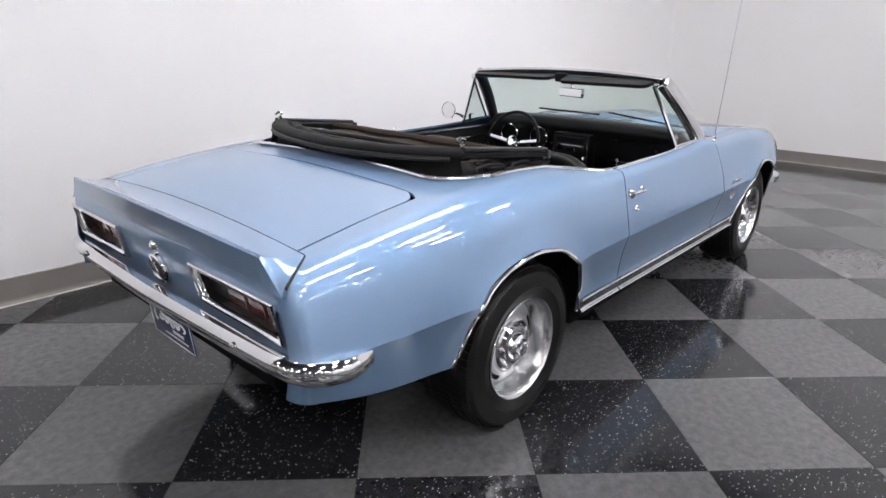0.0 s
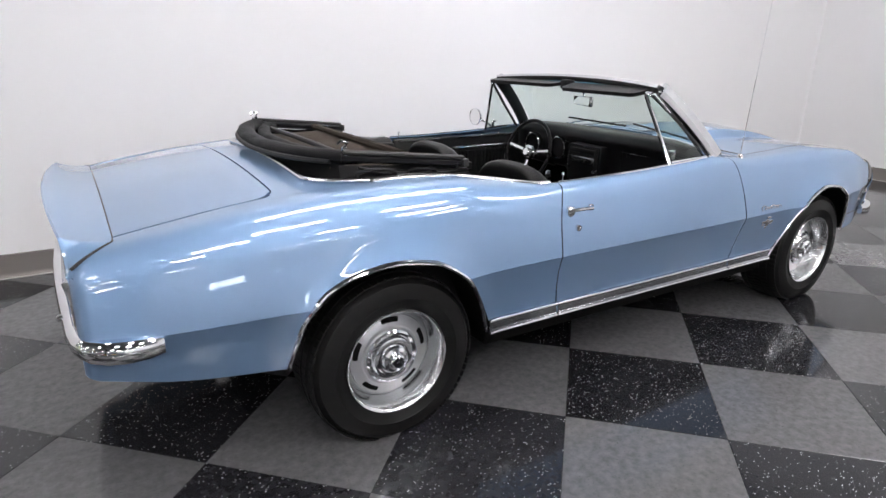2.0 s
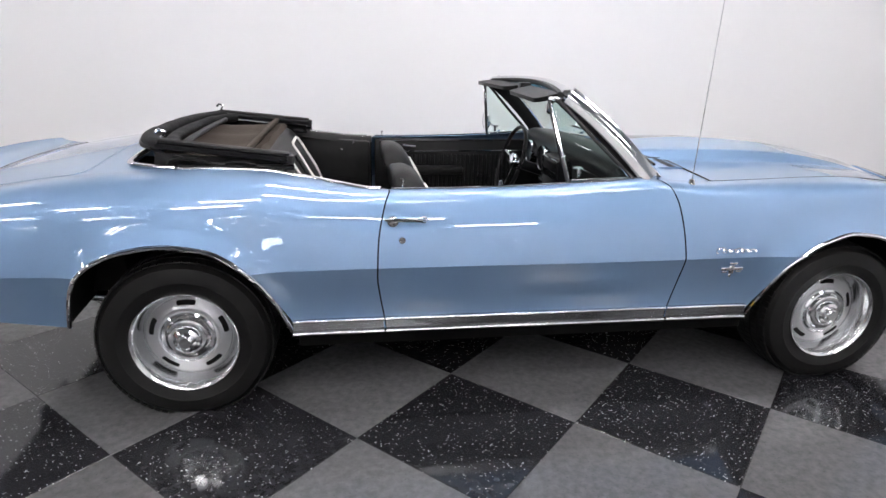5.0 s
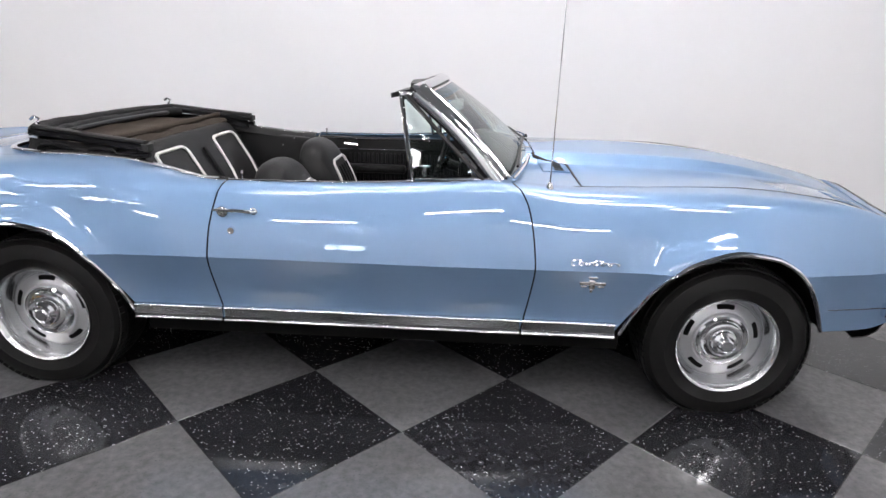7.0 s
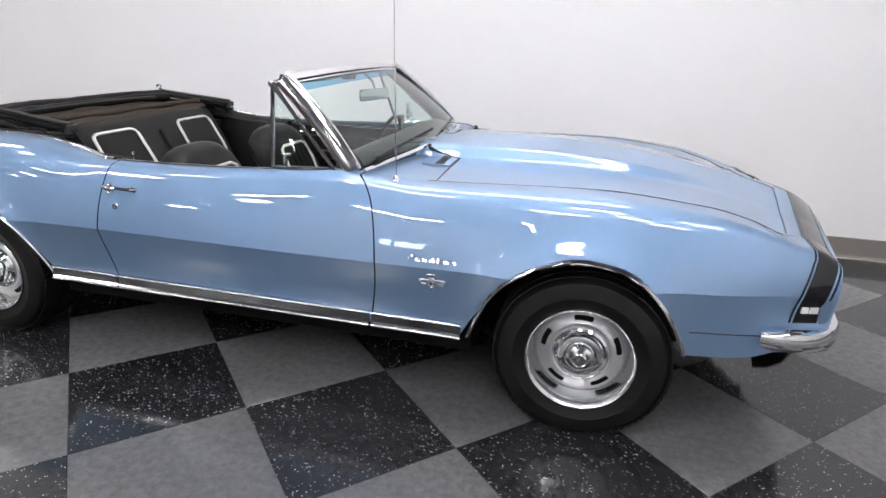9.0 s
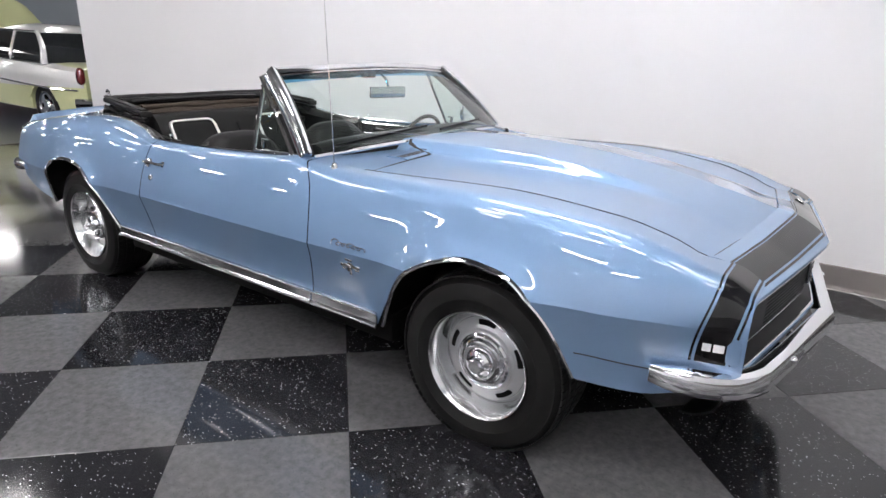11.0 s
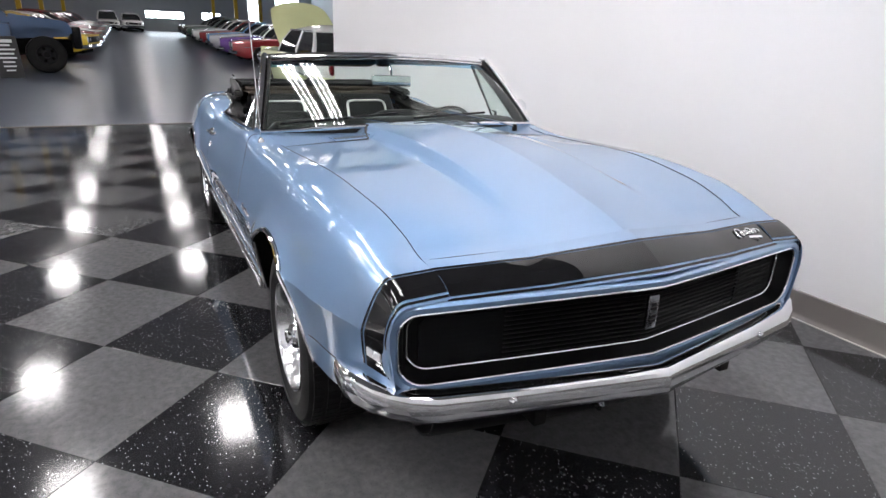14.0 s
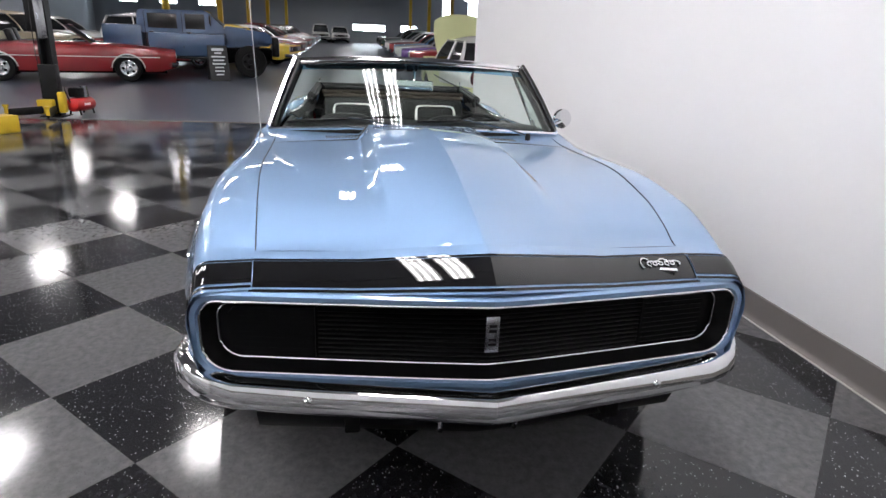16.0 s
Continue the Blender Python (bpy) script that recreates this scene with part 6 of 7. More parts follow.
def body_loft(bm, L, W, belt, low, nose_drop, tail_drop, arches, r):
    """A car's lower body: sections along its length, with open wheel arches."""
    h = L / 2
    xs = set(round(v, 3) for v in steps(-h, h, 44))
    for c in arches:
        for k in range(17):
            xs.add(round(c + (r + 0.05) * math.cos(math.pi * k / 16), 3))
    xs = sorted(xs)
    for s in (-1, 1):
        rows = []
        for x in xs:
            e = abs(x) / h
            w = W / 2 * (1 - 0.16 * max(0.0, (e - 0.72) / 0.28) ** 2.2)
            top = belt - (nose_drop if x > 0 else tail_drop) * max(0.0, (e - 0.25) / 0.75) ** 1.6
            zb = low + 0.10 * max(0.0, (e - 0.85) / 0.15)
            for c in arches:
                if abs(x - c) < r + 0.05:
                    zb = max(zb, 0.33 + math.sqrt((r + 0.05) ** 2 - (x - c) ** 2) * 0.95 - 0.02)
            zb = min(zb, top - 0.12)
            mid = mixv(low, top, 0.62)
            row = [(x, 0.0, top + 0.03)]
            for y, z in ((w * 0.55, top + 0.025), (w * 0.82, top + 0.005), (w * 0.94, top - 0.04), (w * 0.985, top - 0.12), (w, max(mid, zb)), (w * 0.985, max(mixv(low, mid, 0.45), zb)), (w * 0.95, zb), (w * 0.6, zb)):
                row.append((x, s * y, max(z, zb) if y > 0.9 * w else z if y > 0.6 * w else z))
            rows.append(row)
        grid(bm, rows)
    for x, sgn in ((-h, -1), (h, 1)):
        w = W / 2 * 0.84
        top = belt - (nose_drop if x > 0 else tail_drop)
        grid(bm, [[(x, -w, z), (x, 0, z), (x, w, z)] for z in (low + 0.1, mixv(low, top, 0.6), top - 0.02, top + 0.03)])
    bmesh.ops.remove_doubles(bm, verts=bm.verts[:], dist=0.002)
    bmesh.ops.recalc_face_normals(bm, faces=bm.faces[:])
    return bm


def greenhouse(parent, pts, wb, wt, zb, zt, roof_mat, posts=(0.45,), post_r=0.022, bulge=0.06, crown=0.06):
    """Cabin of a parked car: curved glass all round, its posts and a domed roof. pts: x of the rear foot, roof's rear, roof's front and front foot."""
    xb0, xt0, xt1, xb1 = pts
    zr = zt - 0.05

    def width(t):
        return mixv(wb, wt, max(t, 0.0) ** 1.25)

    def end(x0, x1, out, t, v):
        """A point of the rear or front glass: t upwards, v across."""
        bow = out * (0.14 * (1 - v * v) * mixv(1.0, 0.6, t) + bulge * math.sin(math.pi * t))
        return Vector((mixv(x0, x1, t) + bow, v * width(t), mixv(zb, zr, t)))

    for x0, x1, out, nm in ((xb0, xt0, -1, "rear_window"), (xb1, xt1, 1, "windscreen")):
        bm = grid(bmesh.new(), [[end(x0, x1, out, t, v) for v in steps(-0.94, 0.94, 12)] for t in steps(0.02, 1, 8)])
        part(nm, thicken(outward(fresh_normals(bm), (0, 0, 1)), 0.012), DARK_GLASS, parent)
        for s in (-1, 1):
            part("pillar", tube(bmesh.new(), [end(x0, x1, out, t, s * 0.975) for t in steps(-0.03, 1, 8)], [mixv(0.05, 0.03, t) if out < 0 else 0.024 for t in steps(0, 1, 8)], 8), roof_mat, parent)
        part("glass_trim", tube(bmesh.new(), [end(x0, x1, out, 0.02, v) for v in steps(-0.96, 0.96, 12)], 0.012, 6), CHROME, parent)

    def side(u, t, s):
        a, b = end(xb0, xt0, -1, t, 1.0), end(xb1, xt1, 1, t, 1.0)
        return Vector((mixv(a.x, b.x, u), s * width(t), a.z))

    cuts = (0.03,) + tuple(posts) + (0.97,)
    for s in (-1, 1):
        for u0, u1 in zip(cuts, cuts[1:]):
            bm = grid(bmesh.new(), [[side(u, t, s) for u in steps(u0, u1, 5)] for t in steps(0.02, 0.97, 6)])
            part("side_window", thicken(outward(fresh_normals(bm), (0, 0, 1)), 0.012), DARK_GLASS, parent)
        for u in posts:
            part("door_post", tube(bmesh.new(), [side(u, t, s * 1.004) for t in steps(-0.03, 1, 5)], post_r, 6), roof_mat, parent)
        part("drip_rail", tube(bmesh.new(), [side(u, 1.0, s * 1.01) for u in steps(0, 1, 10)], 0.016, 6), CHROME, parent)
    rows = []
    for u in steps(0, 1, 16):
        row = []
        for v in steps(-1, 1, 14):
            a, b = end(xb0, xt0, -1, 1.0, v), end(xb1, xt1, 1, 1.0, v)
            lift = (crown + 0.05) * (1 - abs(2 * u - 1) ** 2.6) * (1 - abs(v) ** 3.2)
            row.append((mixv(a.x - 0.02, b.x + 0.02, u), v * (wt + 0.012), zr + lift))
        rows.append(row)
    bm = grid(bmesh.new(), rows)
    fresh_normals(bm)
    outward(bm, (mixv(xt0, xt1, 0.5), 0, zr - 1))
    part("roof", thicken(bm, 0.03), roof_mat, parent, angle=50.0)


def open_cabin(parent, pts, wb, zb, zt):
    """Open car: raked windscreen in a chrome frame, and black seats behind it."""
    xb0, xt0, xt1, xb1 = pts

    def at(v, t):
        return Vector((mixv(xb1, xt1, t) + 0.12 * (1 - v * v), v * mixv(wb, wb - 0.12, t), mixv(zb, zt, t)))

    pane = part("windscreen", thicken(outward(fresh_normals(grid(bmesh.new(), [[at(v, t) for v in steps(-1, 1, 10)] for t in steps(0, 1, 4)])), (0, 0, 1)), 0.01), DARK_GLASS, parent)
    part("screen_frame", tube(bmesh.new(), [at(-1, t) for t in steps(0, 1, 4)] + [at(v, 1) for v in steps(-1, 1, 10)] + [at(1, 1 - t) for t in steps(0, 1, 4)], 0.022, 6), CHROME, pane, "chrome screen frame")
    part("cabin_well", box(bmesh.new(), (xb0, -wb + 0.06, zb - 0.3), (xb1 - 0.15, wb - 0.06, zb + 0.012), bevel=0.02), UNDER, parent, "dark open cabin")
    for x in (xb1 - 0.95, xb0 + 0.25):
        for y in (-0.38, 0.38):
            part("seat_back", box(bmesh.new(), (-0.07, -0.26, -0.1), (0.07, 0.26, 0.30), pose(x, y, zb, 0, -14, 0), bevel=0.05), RED_TRIM if x > 0 else VINYL, parent, "padded seat back")


def hall_wheel(parent, x, y, r, rim_mat, rim_r):
    m = pose(x, y, r) @ (Matrix.Identity(4) if y > 0 else pose(0, 0, 0, 0, 0, 180))
    t = bmesh.new()
    lathe(t, [(rim_r, -0.20), (r * 0.93, -0.21), (r, -0.17), (r, -0.04), (r * 0.94, 0.0), (r * 0.8, 0.008), (rim_r + 0.01, 0.0), (rim_r, -0.02)], 28, m)
    w = part("wheel", t, RUBBER, parent, "black tyre on a bright wheel")
    d = bmesh.new()
    lathe(d, [(rim_r + 0.008, 0.0), (rim_r, 0.004), (rim_r * 0.93, -0.02), (rim_r * 0.6, -0.035), (rim_r * 0.38, -0.02), (rim_r * 0.3, 0.01), (0.0, 0.014)], 28, m)
    part("rim", d, rim_mat, w)
    for k in range(5):
        a = 2 * math.pi * k / 5
        mm = m @ Matrix.Rotation(a, 4, "Y")
        part("spoke_gap", box(bmesh.new(), (rim_r * 0.52, -0.035, -rim_r * 0.14), (rim_r * 0.82, -0.020, rim_r * 0.14), mm), UNDER, w)
    return w


def hall_car(label, col, m, L=5.0, W=1.86, belt=0.92, zt=1.38, roof_col=None, cabin=(-1.25, -0.75, 0.25, 0.85), rim=None, wb=2.85, r=0.335, drop=(0.14, 0.10), group="cars parked in rows in the hall", open_top=False, stripe=None, arch_trim=False):
    ob = thing("parked_car", label, "car", group, m)
    body = HALL_PAINT[col]
    ar = (-wb / 2, wb / 2)
    b = part("body", body_loft(bmesh.new(), L, W, belt, 0.26, drop[0], drop[1], ar, r), body, ob, angle=28.0)
    part("underside", box(bmesh.new(), (-L / 2 + 0.25, -W / 2 + 0.22, 0.2), (L / 2 - 0.25, W / 2 - 0.22, 0.55)), UNDER, ob)
    xb0, xt0, xt1, xb1 = cabin
    if open_top:
        open_cabin(ob, cabin, W / 2 - 0.12, belt - 0.01, zt)
    else:
        greenhouse(ob, cabin, W / 2 - 0.08, W / 2 - 0.24, belt - 0.02, zt, HALL_PAINT[roof_col or col])
    for s in (-1, 1):
        if arch_trim:
            for x in ar:
                pts = [(x + (r + 0.055) * math.cos(k), s * (W / 2 - 0.002), 0.33 + (r + 0.055) * 0.95 * math.sin(k) - 0.01) for k in steps(0.1, math.pi - 0.1, 18)]
                part("arch_stripe", tube(bmesh.new(), pts, 0.018, 6), stripe or CHROME, ob)
        part("side_strip", tube(bmesh.new(), [(-L / 2 + 0.35, s * (W / 2 - 0.004), 0.62), (L / 2 - 0.4, s * (W / 2 - 0.006), 0.62)], 0.012, 6), stripe or CHROME, ob)
        for x in ar:
            hall_wheel(ob, x, s * (W / 2 - 0.03), r, rim or CHROME, r * 0.6)
        for k in (0.62, 0.40):
            hl = bmesh.new()
            lathe(hl, [(0.0, 0.03), (0.06, 0.025), (0.085, 0.0), (0.095, 0.01), (0.10, -0.03)], 18, pose(L / 2 - 0.005, s * W / 2 * k * 1.15, 0.66, 0, 0, -90))
            part("headlamp", hl, HEADLAMP, ob)
        part("tail_lamp", box(bmesh.new(), (-L / 2 - 0.012, s * W / 2 * 0.62 - 0.14, 0.60), (-L / 2 + 0.02, s * W / 2 * 0.62 + 0.14, 0.72), bevel=0.01), RED_LENS, ob)
    part("grille", box(bmesh.new(), (L / 2 - 0.01, -W / 2 * 0.66, 0.56), (L / 2 + 0.012, W / 2 * 0.66, 0.75), bevel=0.01), GRILLE_BLACK, ob)
    for x, sg in ((L / 2 + 0.03, 1), (-L / 2 - 0.03, -1)):
        pts = [(x - sg * 0.18, -W / 2 * 0.97, 0.44), (x - sg * 0.04, -W / 2 * 0.86, 0.44), (x, -W / 4, 0.44), (x, W / 4, 0.44), (x - sg * 0.04, W / 2 * 0.86, 0.44), (x - sg * 0.18, W / 2 * 0.97, 0.44)]
        part("bumper", tube(bmesh.new(), pts, 0.055, 8, flat=1.2), CHROME, ob, "chrome bumper")
    return ob


rights = [("red", None, 1.45), ("purple", "white", 1.45), ("silver", None, 1.36), ("blue", None, 1.38), ("red", None, 1.40), ("white", None, 1.42), ("silver", None, 1.36), ("green", None, 1.45), ("black", None, 1.42), ("white", "silver", 1.55), ("black", None, 1.4)]
x = -21.4
for i, (c, rc, zt) in enumerate(rights):
    lab = "%s vintage car parked nose out in the hall row" % (c if c != "purple" else "purple and white")
    hall_car(lab, c, on_hall(x + 0.6, 4.55 + 0.02 * i, -94 - (i % 3) * 3), L=4.9 + 0.1 * (i % 3), zt=zt, roof_col=rc)
    x -= 2.75 + 0.1 * (i % 2)
lefts = [("yellow", None, 1.42), ("red", "white", 1.42), ("white", None, 1.4), ("red", None, 1.5), ("red", None, 1.38), ("silver", None, 1.4), ("white", "black", 1.42), ("red", None, 1.4), ("black", None, 1.4), ("brown", None, 1.4)]
x = -22.8
for i, (c, rc, zt) in enumerate(lefts):
    lab = "%s vintage car parked nose out in the hall row" % (c if rc is None else c + " and " + rc)
    hall_car(lab, c, on_hall(x, -4.75 - 0.02 * i, 78 + (i % 3) * 2), L=4.9 + 0.1 * (i % 2), zt=zt, roof_col=rc)
    x -= 2.8 + 0.12 * (i % 2)
hall_car("red and white vintage wagon standing beside the blue truck", "red", on_hall(-20.2, -6.6, 80), zt=1.66, roof_col="white", cabin=(-1.9, -1.7, 0.25, 0.85))
for y, c, zt in ((-2.7, "white", 1.6), (-0.9, "white", 1.45)):
    hall_car("%s car standing at the far end of the aisle" % c, c, on_hall(-59.0, y, 4), W=1.7, zt=zt)
for x, y, c, h in ((-22.5, -12.6, "cream", 80), (-18.4, -14.2, "black", 100), (-12.2, -13.4, "brown", 110), (-27.0, -13.0, "white", 85)):
    hall_car("%s vintage car in the row behind" % c, c, on_hall(x, y, h), zt=1.55 if c == "cream" else 1.4, roof_col="cream" if c == "cream" else None)

# red open convertible close by
hall_car("red 1970s open convertible with white stripes and chrome wheels", "red", on_hall(-14.3, -7.6, 108), L=5.15, W=1.92, belt=0.93, zt=1.34, cabin=(-1.35, -0.85, 0.08, 0.62), rim=CHROME, open_top=True, arch_trim=True, wb=2.80, group="cars near the aisle", stripe=WHITE_TRIM)

# ---- blue utility truck ----
def box_part(name, lo, hi, mat, ob, bevel=0.02, label=""):
    return part(name, box(bmesh.new(), lo, hi, bevel=bevel), mat, ob, label)


truck = thing("utility_truck", "boxy flat blue four-door utility truck on big black tyres", "truck", m=on_hall(-17.0, -5.0, 98))
TB = HALL_PAINT["truck"]
box_part("lower_body", (-1.15, -1.05, 0.58), (0.95, 1.05, 1.22), TB, truck, 0.04)
bm = bmesh.new()
prism(bm, [(0.95, 0.85), (2.25, 0.92), (2.32, 1.20), (2.2, 1.32), (0.95, 1.46)], -0.72, 0.72, lambda u, v, w: (u, w, v))
bmesh.ops.bevel(bm, geom=bm.edges[:], offset=0.03, segments=2, affect="EDGES")
part("hood", bm, TB, truck)
for s in (-1, 1):
    fen = bmesh.new()
    prism(fen, [(0.98, 1.16), (1.15, 1.38), (2.1, 1.30), (2.3, 1.16), (2.3, 1.02), (2.12, 1.02), (1.98, 1.16), (1.32, 1.16), (1.16, 1.0)], 0.70, 1.06, lambda u, v, w: (u, s * w, v))
    bmesh.ops.recalc_face_normals(fen, faces=fen.faces[:])
    part("fender", fen, TB, truck)
bm = bmesh.new()
prism(bm, [(-1.45, 1.2), (-1.38, 1.83), (0.45, 1.88), (0.95, 1.42), (0.95, 1.2)], -0.96, 0.96, lambda u, v, w: (u, w, v))
bmesh.ops.bevel(bm, geom=bm.edges[:], offset=0.04, segments=2, affect="EDGES")
cab = part("cab", bm, TB, truck)
for s in (-1, 1):
    for a, b, zz in ((-1.12, -0.34, 1.74), (-0.12, 0.42, 1.76)):
        part("window", box(bmesh.new(), (a, s * 0.965 - 0.012, 1.34), (b, s * 0.965 + 0.012, zz), bevel=0.01), DARK_GLASS, cab, "dark door window")
        part("door_line", tube(bmesh.new(), [(a - 0.08, s * 0.972, 1.80), (a - 0.08, s * 1.0, 1.2), (a - 0.08, s * 1.055, 0.80)], 0.008, 5), UNDER, cab)
        part("door_handle", box(bmesh.new(), (a + 0.02, s * 1.0 - 0.03, 1.20), (a + 0.14, s * 1.0 + 0.04, 1.25), bevel=0.01), BLACK_PLASTIC, cab)
bm = bmesh.new()
grid(bm, [[(0.93, y, 1.47), (0.50, y, 1.85)] for y in steps(-0.86, 0.86, 4)])
part("windscreen", thicken(outward(fresh_normals(bm), (0, 0, 1)), 0.01), DARK_GLASS, cab)
box_part("bed", (-2.32, -1.05, 0.80), (-1.30, 1.05, 1.40), TB, truck, 0.03)
box_part("brush_guard", (2.30, -0.95, 0.62), (2.52, 0.95, 1.20), BLACK_PLASTIC, truck, 0.05, "black front guard")
box_part("chassis", (-2.2, -0.62, 0.48), (2.3, 0.62, 0.82), UNDER, truck)
box_part("step", (-0.95, -1.08, 0.50), (0.85, -0.92, 0.56), BLACK_PLASTIC, truck)
for s in (-1, 1):
    hl = bmesh.new()
    lathe(hl, [(0.0, 0.02), (0.08, 0.015), (0.1, 0.0), (0.1, -0.04)], 16, pose(2.30, s * 0.55, 1.10, 0, 0, -90))
    part("headlamp", hl, HEADLAMP, truck)
    part("side_mirror", tube(box(bmesh.new(), (0.55, s * 1.14 - 0.09, 1.50), (0.60, s * 1.14 + 0.09, 1.74), bevel=0.02), [(0.58, s * 0.98, 1.45), (0.58, s * 1.12, 1.55)], 0.012, 6), BLACK_PLASTIC, truck)
    for x in (-1.65, 1.65):
        hall_wheel(truck, x, s * 1.03, 0.47, BLACK_PLASTIC, 0.24)

# ---- pale yellow-green and white sedan with its hood up ----
sedan = thing("old_sedan", "pale yellow-green and white 1950s sedan with its hood raised", "car", m=on_hall(-9.8, 2.55, 184))
LIME, WHITE_P = HALL_PAINT["lime"], HALL_PAINT["white"]
part("body", body_loft(bmesh.new(), 4.95, 1.88, 1.02, 0.28, 0.04, 0.08, (-1.46, 1.46), 0.36), LIME, sedan, angle=28.0)
greenhouse(sedan, (-1.50, -1.02, 0.40, 0.74), 0.87, 0.66, 0.99, 1.50, WHITE_P, posts=(0.44,), post_r=0.026, bulge=0.09, crown=0.075)
for s in (-1, 1):
    rows = []
    for x in steps(-2.44, -0.15, 20):
        e = abs(x) / 2.475
        w = 0.94 * (1 - 0.16 * max(0.0, (e - 0.72) / 0.28) ** 2.2)
        top = 1.02 - 0.08 * max(0.0, (e - 0.25) / 0.75) ** 1.6
        low = mixv(0.70, 0.62, smooth((x + 2.4) / 2.2))
        rows.append([(x, s * (w * 0.80), top + 0.012), (x, s * (w * 0.94 + 0.006), top - 0.030), (x, s * (w + 0.007), top - 0.12), (x, s * (w + 0.009), mixv(low, top, 0.4)), (x, s * (w + 0.009), low)])
    bm = grid(bmesh.new(), rows)
    fresh_normals(bm)
    outward(bm, (-1.2, 0, 0.8))
    part("white_panel", thicken(bm, 0.012), WHITE_P, sedan, "white rear side panel")
    part("side_strip", tube(bmesh.new(), [(-2.38, s * 0.87, 0.665), (-1.8, s * 0.952, 0.655), (-0.15, s * 0.955, 0.70), (0.3, s * 0.955, 0.72)], 0.014, 6), CHROME, sedan, "chrome side spear")
    part("side_strip", tube(bmesh.new(), [(0.9, s * 0.95, 0.80), (1.9, s * 0.93, 0.82)], 0.012, 6), CHROME, sedan, "chrome side spear")
    part("belt_strip", tube(bmesh.new(), [(-1.5, s * 0.89, 1.01), (0.75, s * 0.89, 1.01)], 0.010, 6), CHROME, sedan)
    lamp = bmesh.new()
    lathe(lamp, [(0.0, 0.05), (0.05, 0.04), (0.085, 0.0), (0.09, -0.06)], 16, pose(-2.42, s * 0.80, 0.86, 0, 0, 90) @ Matrix.Diagonal((0.7, 1, 1.5, 1)))
    part("tail_lamp", lamp, RED_LENS, sedan, "upright red tail lamp")
    for x in (-1.46, 1.46):
        hall_wheel(sedan, x, s * 0.89, 0.355, CHROME, 0.22)
    part("hood_hinge", tube(bmesh.new(), [(0.95, s * 0.55, 1.0), (0.92, s * 0.55, 1.12)], 0.015, 6), STEEL_GREY, sedan)
rows = [[(mixv(0.95, 1.95, u) + 0.05 * math.sin(math.pi * u), v * (0.74 - 0.10 * u ** 3), mixv(1.06, 1.93, u) + 0.07 * (1 - v * v) - 0.10 * u * abs(v) ** 4) for v in steps(-1, 1, 14)] for u in steps(0, 1, 10)]
bm = grid(bmesh.new(), rows)
part("raised_hood", thicken(fresh_normals(bm), 0.03), LIME, sedan, "raised yellow-green hood")
part("engine_bay", box(bmesh.new(), (0.95, -0.6, 0.5), (2.2, 0.6, 0.98)), UNDER, sedan)
for x in (-2.52, 2.52):
    part("bumper", tube(bmesh.new(), [(x * 0.93, -0.90, 0.48), (x, -0.7, 0.48), (x, 0.7, 0.48), (x * 0.93, 0.90, 0.48)], 0.07, 10), CHROME, sedan, "chrome bumper")

# ---- sign, lift, compressor ----
BOARD = material("chalkboard_black", (0.02, 0.02, 0.022), 0.5, 0, 0.2, 20.0)
sign = thing("a_frame_sign", "black folding pavement sign with rows of white print", "sign", m=on_hall(-15.0, -3.95, 22) @ Matrix.Diagonal((0.82, 0.82, 0.82, 1)))
for s in (-1, 1):
    m = pose(s * 0.30, 0, 0, 0, -s * 14, 0)
    board = part("board", box(bmesh.new(), (-0.012, -0.32, 0.0), (0.012, 0.32, 1.20), m, bevel=0.004), BOARD, sign)
    if s > 0:
        for k, (w, h) in enumerate(((0.20, 0.09), (0.12, 0.05), (0.23, 0.05), (0.18, 0.05), (0.22, 0.05), (0.15, 0.04), (0.16, 0.04), (0.12, 0.04))):
            z = 1.06 - 0.12 * k
            part("print_bar", box(bmesh.new(), (0.0125, -w, z - h / 2), (0.016, w, z + h / 2), m), WHITE_PAINT, board, "bar of white print")
lift = thing("car_lift", "black two-post car lift with yellow arms", "car lift", m=pose(-7.60, -5.20, 0.0) @ Matrix.Diagonal((0.6, 0.6, 1, 1)))
LIFT_BLACK = material("black_lift_paint", (0.007, 0.007, 0.008), 0.4, 0, 0.2, 10.0, spec=0.2)
bm = bmesh.new()
prism(bm, [(-0.15, -0.16), (0.15, -0.16), (0.15, -0.10), (-0.10, -0.10), (-0.10, 0.10), (0.15, 0.10), (0.15, 0.16), (-0.15, 0.16)], 0.03, 4.2, lambda u, v, w: (u, v, w))
post = part("post", bm, LIFT_BLACK, lift, "black steel post")
part("base_plate", box(bmesh.new(), (-0.30, -0.30, 0.008), (0.35, 0.30, 0.03), bevel=0.004), LIFT_BLACK, lift)
part("carriage", box(bmesh.new(), (-0.02, -0.22, 0.10), (0.24, 0.22, 0.85), bevel=0.02), LIFT_BLACK, lift)
part("power_unit", box(bmesh.new(), (-0.30, -0.42, 1.35), (0.02, -0.17, 2.0), bevel=0.03), LIFT_BLACK, lift)
part("control_panel", box(bmesh.new(), (0.16, -0.10, 1.25), (0.185, 0.14, 1.85), bevel=0.006), BRUSHED, lift, "pale control panel")
part("hydraulic_hose", tube(bmesh.new(), [(0.16, -0.15, 2.2), (0.22, -0.2, 1.6), (0.2, -0.22, 1.0), (0.1, -0.2, 0.5)], 0.012, 6), SEAL_GAP, lift)
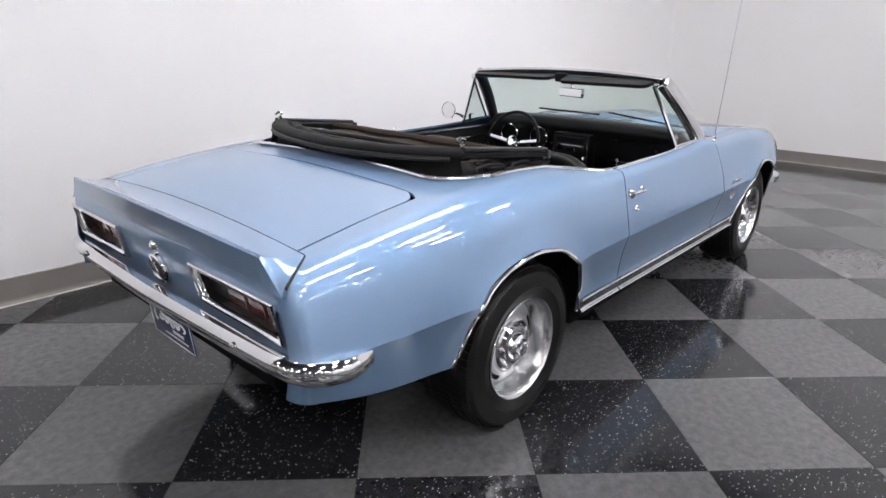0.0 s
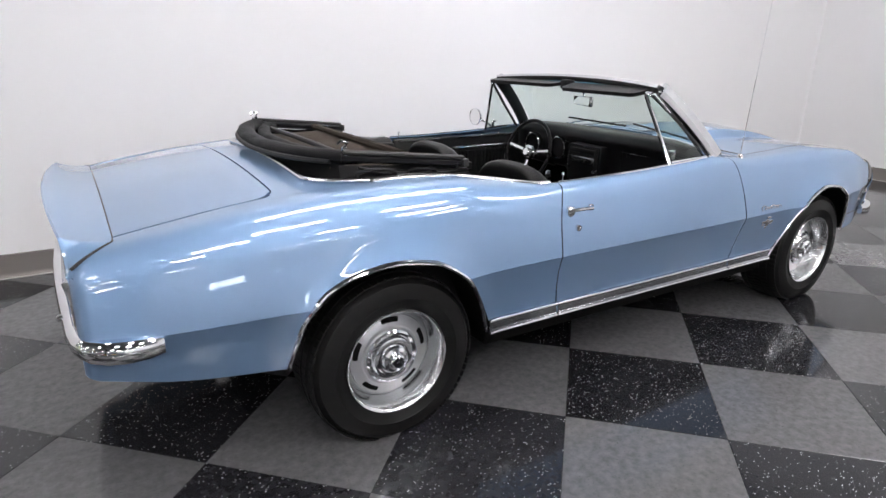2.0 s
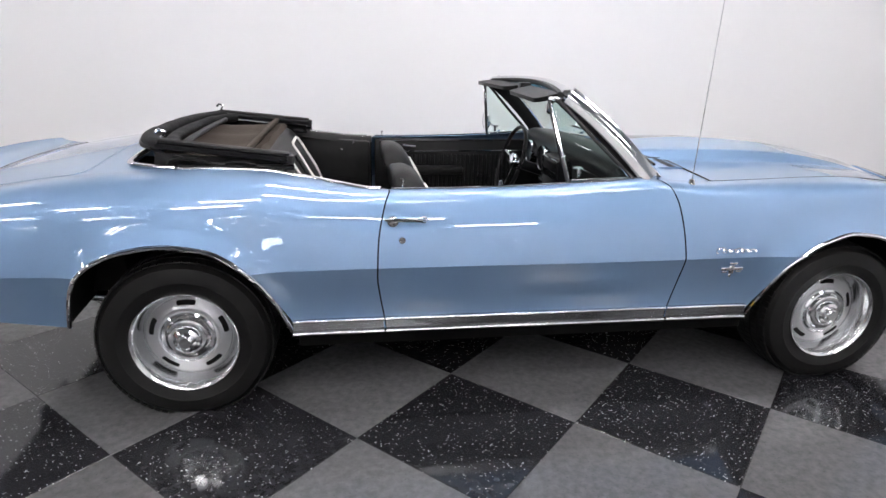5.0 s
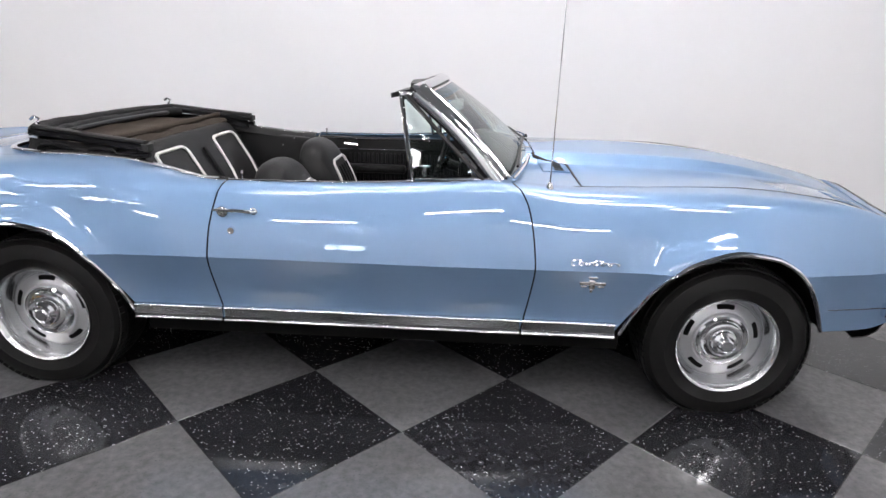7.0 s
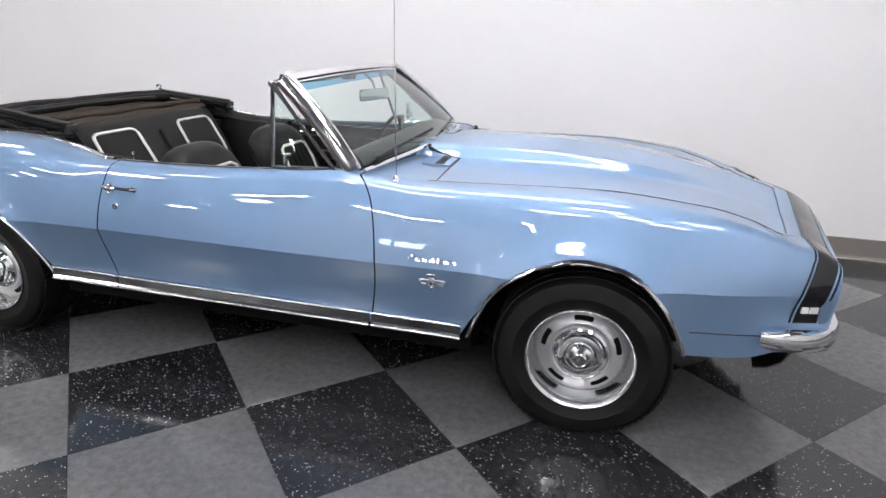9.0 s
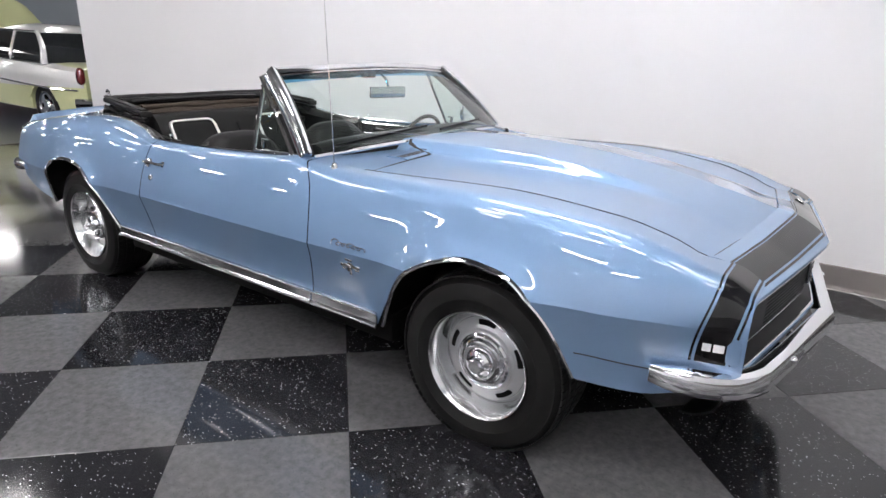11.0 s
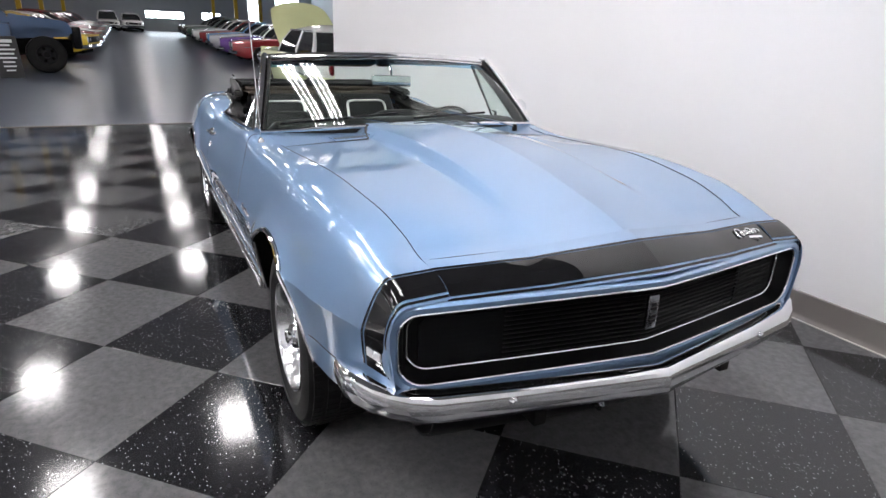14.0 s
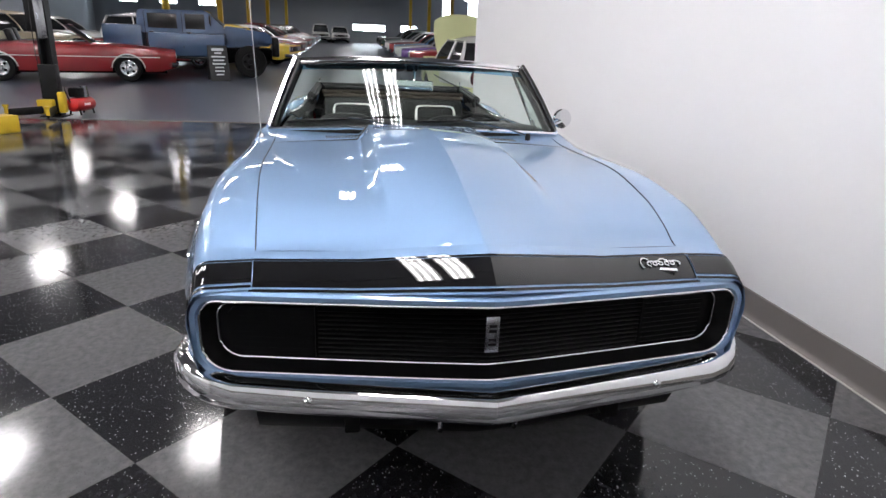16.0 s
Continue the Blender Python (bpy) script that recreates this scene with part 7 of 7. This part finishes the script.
for dx, dy in ((1.35, 0.35), (1.1, -0.75)):
    arm = part("arm", bar(bmesh.new(), [Vector((0.15, 0.05, 0.14)), Vector((dx, dy, 0.12))], 0.12, 0.09, Vector((0, 0, 1))), LIFT_BLACK, lift)
    pad = bmesh.new()
    lathe(pad, [(0.0, 0.05), (0.07, 0.05), (0.075, 0.03), (0.05, 0.0), (0.05, -0.09)], 16, pose(dx, dy, 0.20, 90, 0, 0))
    part("arm_pad", pad, YELLOW, arm, "yellow lifting pad")
part("yellow_guard", box(bmesh.new(), (0.16, -0.30, 0.06), (0.44, 0.10, 0.30), bevel=0.03), YELLOW, lift, "yellow foot guard")
part("yellow_guard", box(bmesh.new(), (0.05, 0.18, 0.08), (0.30, 0.34, 0.42), bevel=0.03), YELLOW, lift, "yellow foot guard")
lift2 = thing("floor_jack_ramp", "low ramp with pale deck and yellow ends on the floor", "ramp", m=pose(-5.9, -6.0, 0.0, 0, 0, 62))
part("deck", box(bmesh.new(), (-1.0, -0.28, 0.10), (1.0, 0.28, 0.15), bevel=0.01), BRUSHED, lift2, "pale metal deck")
part("skirt", box(bmesh.new(), (-1.0, -0.26, 0.0), (1.0, 0.26, 0.10), bevel=0.008), LIFT_BLACK, lift2)
part("yellow_end", box(bmesh.new(), (0.85, -0.32, 0.0), (1.12, 0.32, 0.24), bevel=0.02), YELLOW, lift2, "yellow end block")
comp = thing("air_compressor", "small red air compressor with a dark motor", "compressor", m=on_hall(-7.85, -4.90, 75) @ Matrix.Diagonal((0.76, 0.76, 0.76, 1)))
RED_TANK = material("red_tank_paint", (0.45, 0.015, 0.015), 0.3, 0, 0.1, 10.0, coat=0.6)
bm = bmesh.new()
lathe(bm, [(0.0, -0.36), (0.08, -0.35), (0.14, -0.31), (0.155, -0.26), (0.155, 0.26), (0.14, 0.31), (0.08, 0.35), (0.0, 0.36)], 24, pose(0, 0, 0.23))
part("tank", bm, RED_TANK, comp, "red steel tank")
part("motor", box(bmesh.new(), (-0.12, -0.24, 0.385), (0.12, 0.02, 0.60), bevel=0.04), BLACK_PLASTIC, comp)
part("pump", tube(bmesh.new(), [(0, 0.14, 0.38), (0, 0.14, 0.62)], [0.10, 0.08], 14), BRUSHED, comp)
part("print_bar", box(bmesh.new(), (0.150, -0.10, 0.21), (0.158, 0.10, 0.26)), WHITE_PAINT, comp, "bar of white print")
for y in (-0.22, 0.22):
    for x in (-0.11, 0.11):
        part("foot", tube(bmesh.new(), [(x, y, 0.12), (x * 1.2, y, 0.0)], 0.018, 8), SEAL_GAP, comp)
part("handle", tube(bmesh.new(), [(0, -0.34, 0.28), (0, -0.46, 0.55), (0, -0.46, 0.62)], 0.013, 8), SEAL_GAP, comp)

# ---- floor tiles ----
def tile_mesh(name, mat):
    g, h = TILE / 2 - 0.0008, TILE / 2 - 0.0022
    bm = bmesh.new()
    grid(bm, [[(x * w, y * w, z) for x, y in ((-1, -1), (1, -1), (1, 1), (-1, 1))] for w, z in ((g, -0.006), (g, -0.0008), (h, 0.0))], closed=True)
    bm.verts.ensure_lookup_table()
    bm.faces.new(bm.verts[-4:])
    me = bpy.data.meshes.new(name)
    bm.to_mesh(me)
    bm.free()
    me.materials.append(mat)
    return me


TILE_MESH = (tile_mesh("dark_tile", TILE_DARK), tile_mesh("grey_tile", TILE_GREY))
rest = ([], [])
count = 0
for i in range(-30, 34):
    for j in range(-34, 34):
        m = ROOM @ pose(1.034 + TILE * (i + 0.5), 2.420 + TILE * (j + 0.5), 0)
        x, y, _ = m.translation
        if not (-7.75 < x < 6.55 and -14.4 < y < WALL_Y + 0.45):
            continue
        k = (i + j) % 2
        if -7.0 < x < 5.6 and -6.1 < y < 1.95 and count < 300:
            ob = new("tile", TILE_MESH[k])
            ob.matrix_basis = m
            ob.parent = floor
            count += 1
        else:
            rest[k].append(m)
for k, name in ((0, "dark_tiles"), (1, "grey_tiles")):
    bm = bmesh.new()
    for m in rest[k]:
        q = [m @ Vector((a * (TILE / 2 - 0.001), b * (TILE / 2 - 0.001), 0)) for a, b in ((-1, -1), (1, -1), (1, 1), (-1, 1))]
        q += [p - Vector((0, 0, 0.006)) for p in q]
        vs = [bm.verts.new(p) for p in q]
        for f in ((0, 1, 2, 3), (0, 4, 5, 1), (1, 5, 6, 2), (2, 6, 7, 3), (3, 7, 4, 0)):
            bm.faces.new([vs[n] for n in f])
    tagged(part(name, bm, (TILE_DARK, TILE_GREY)[k], floor), kind="stuff")
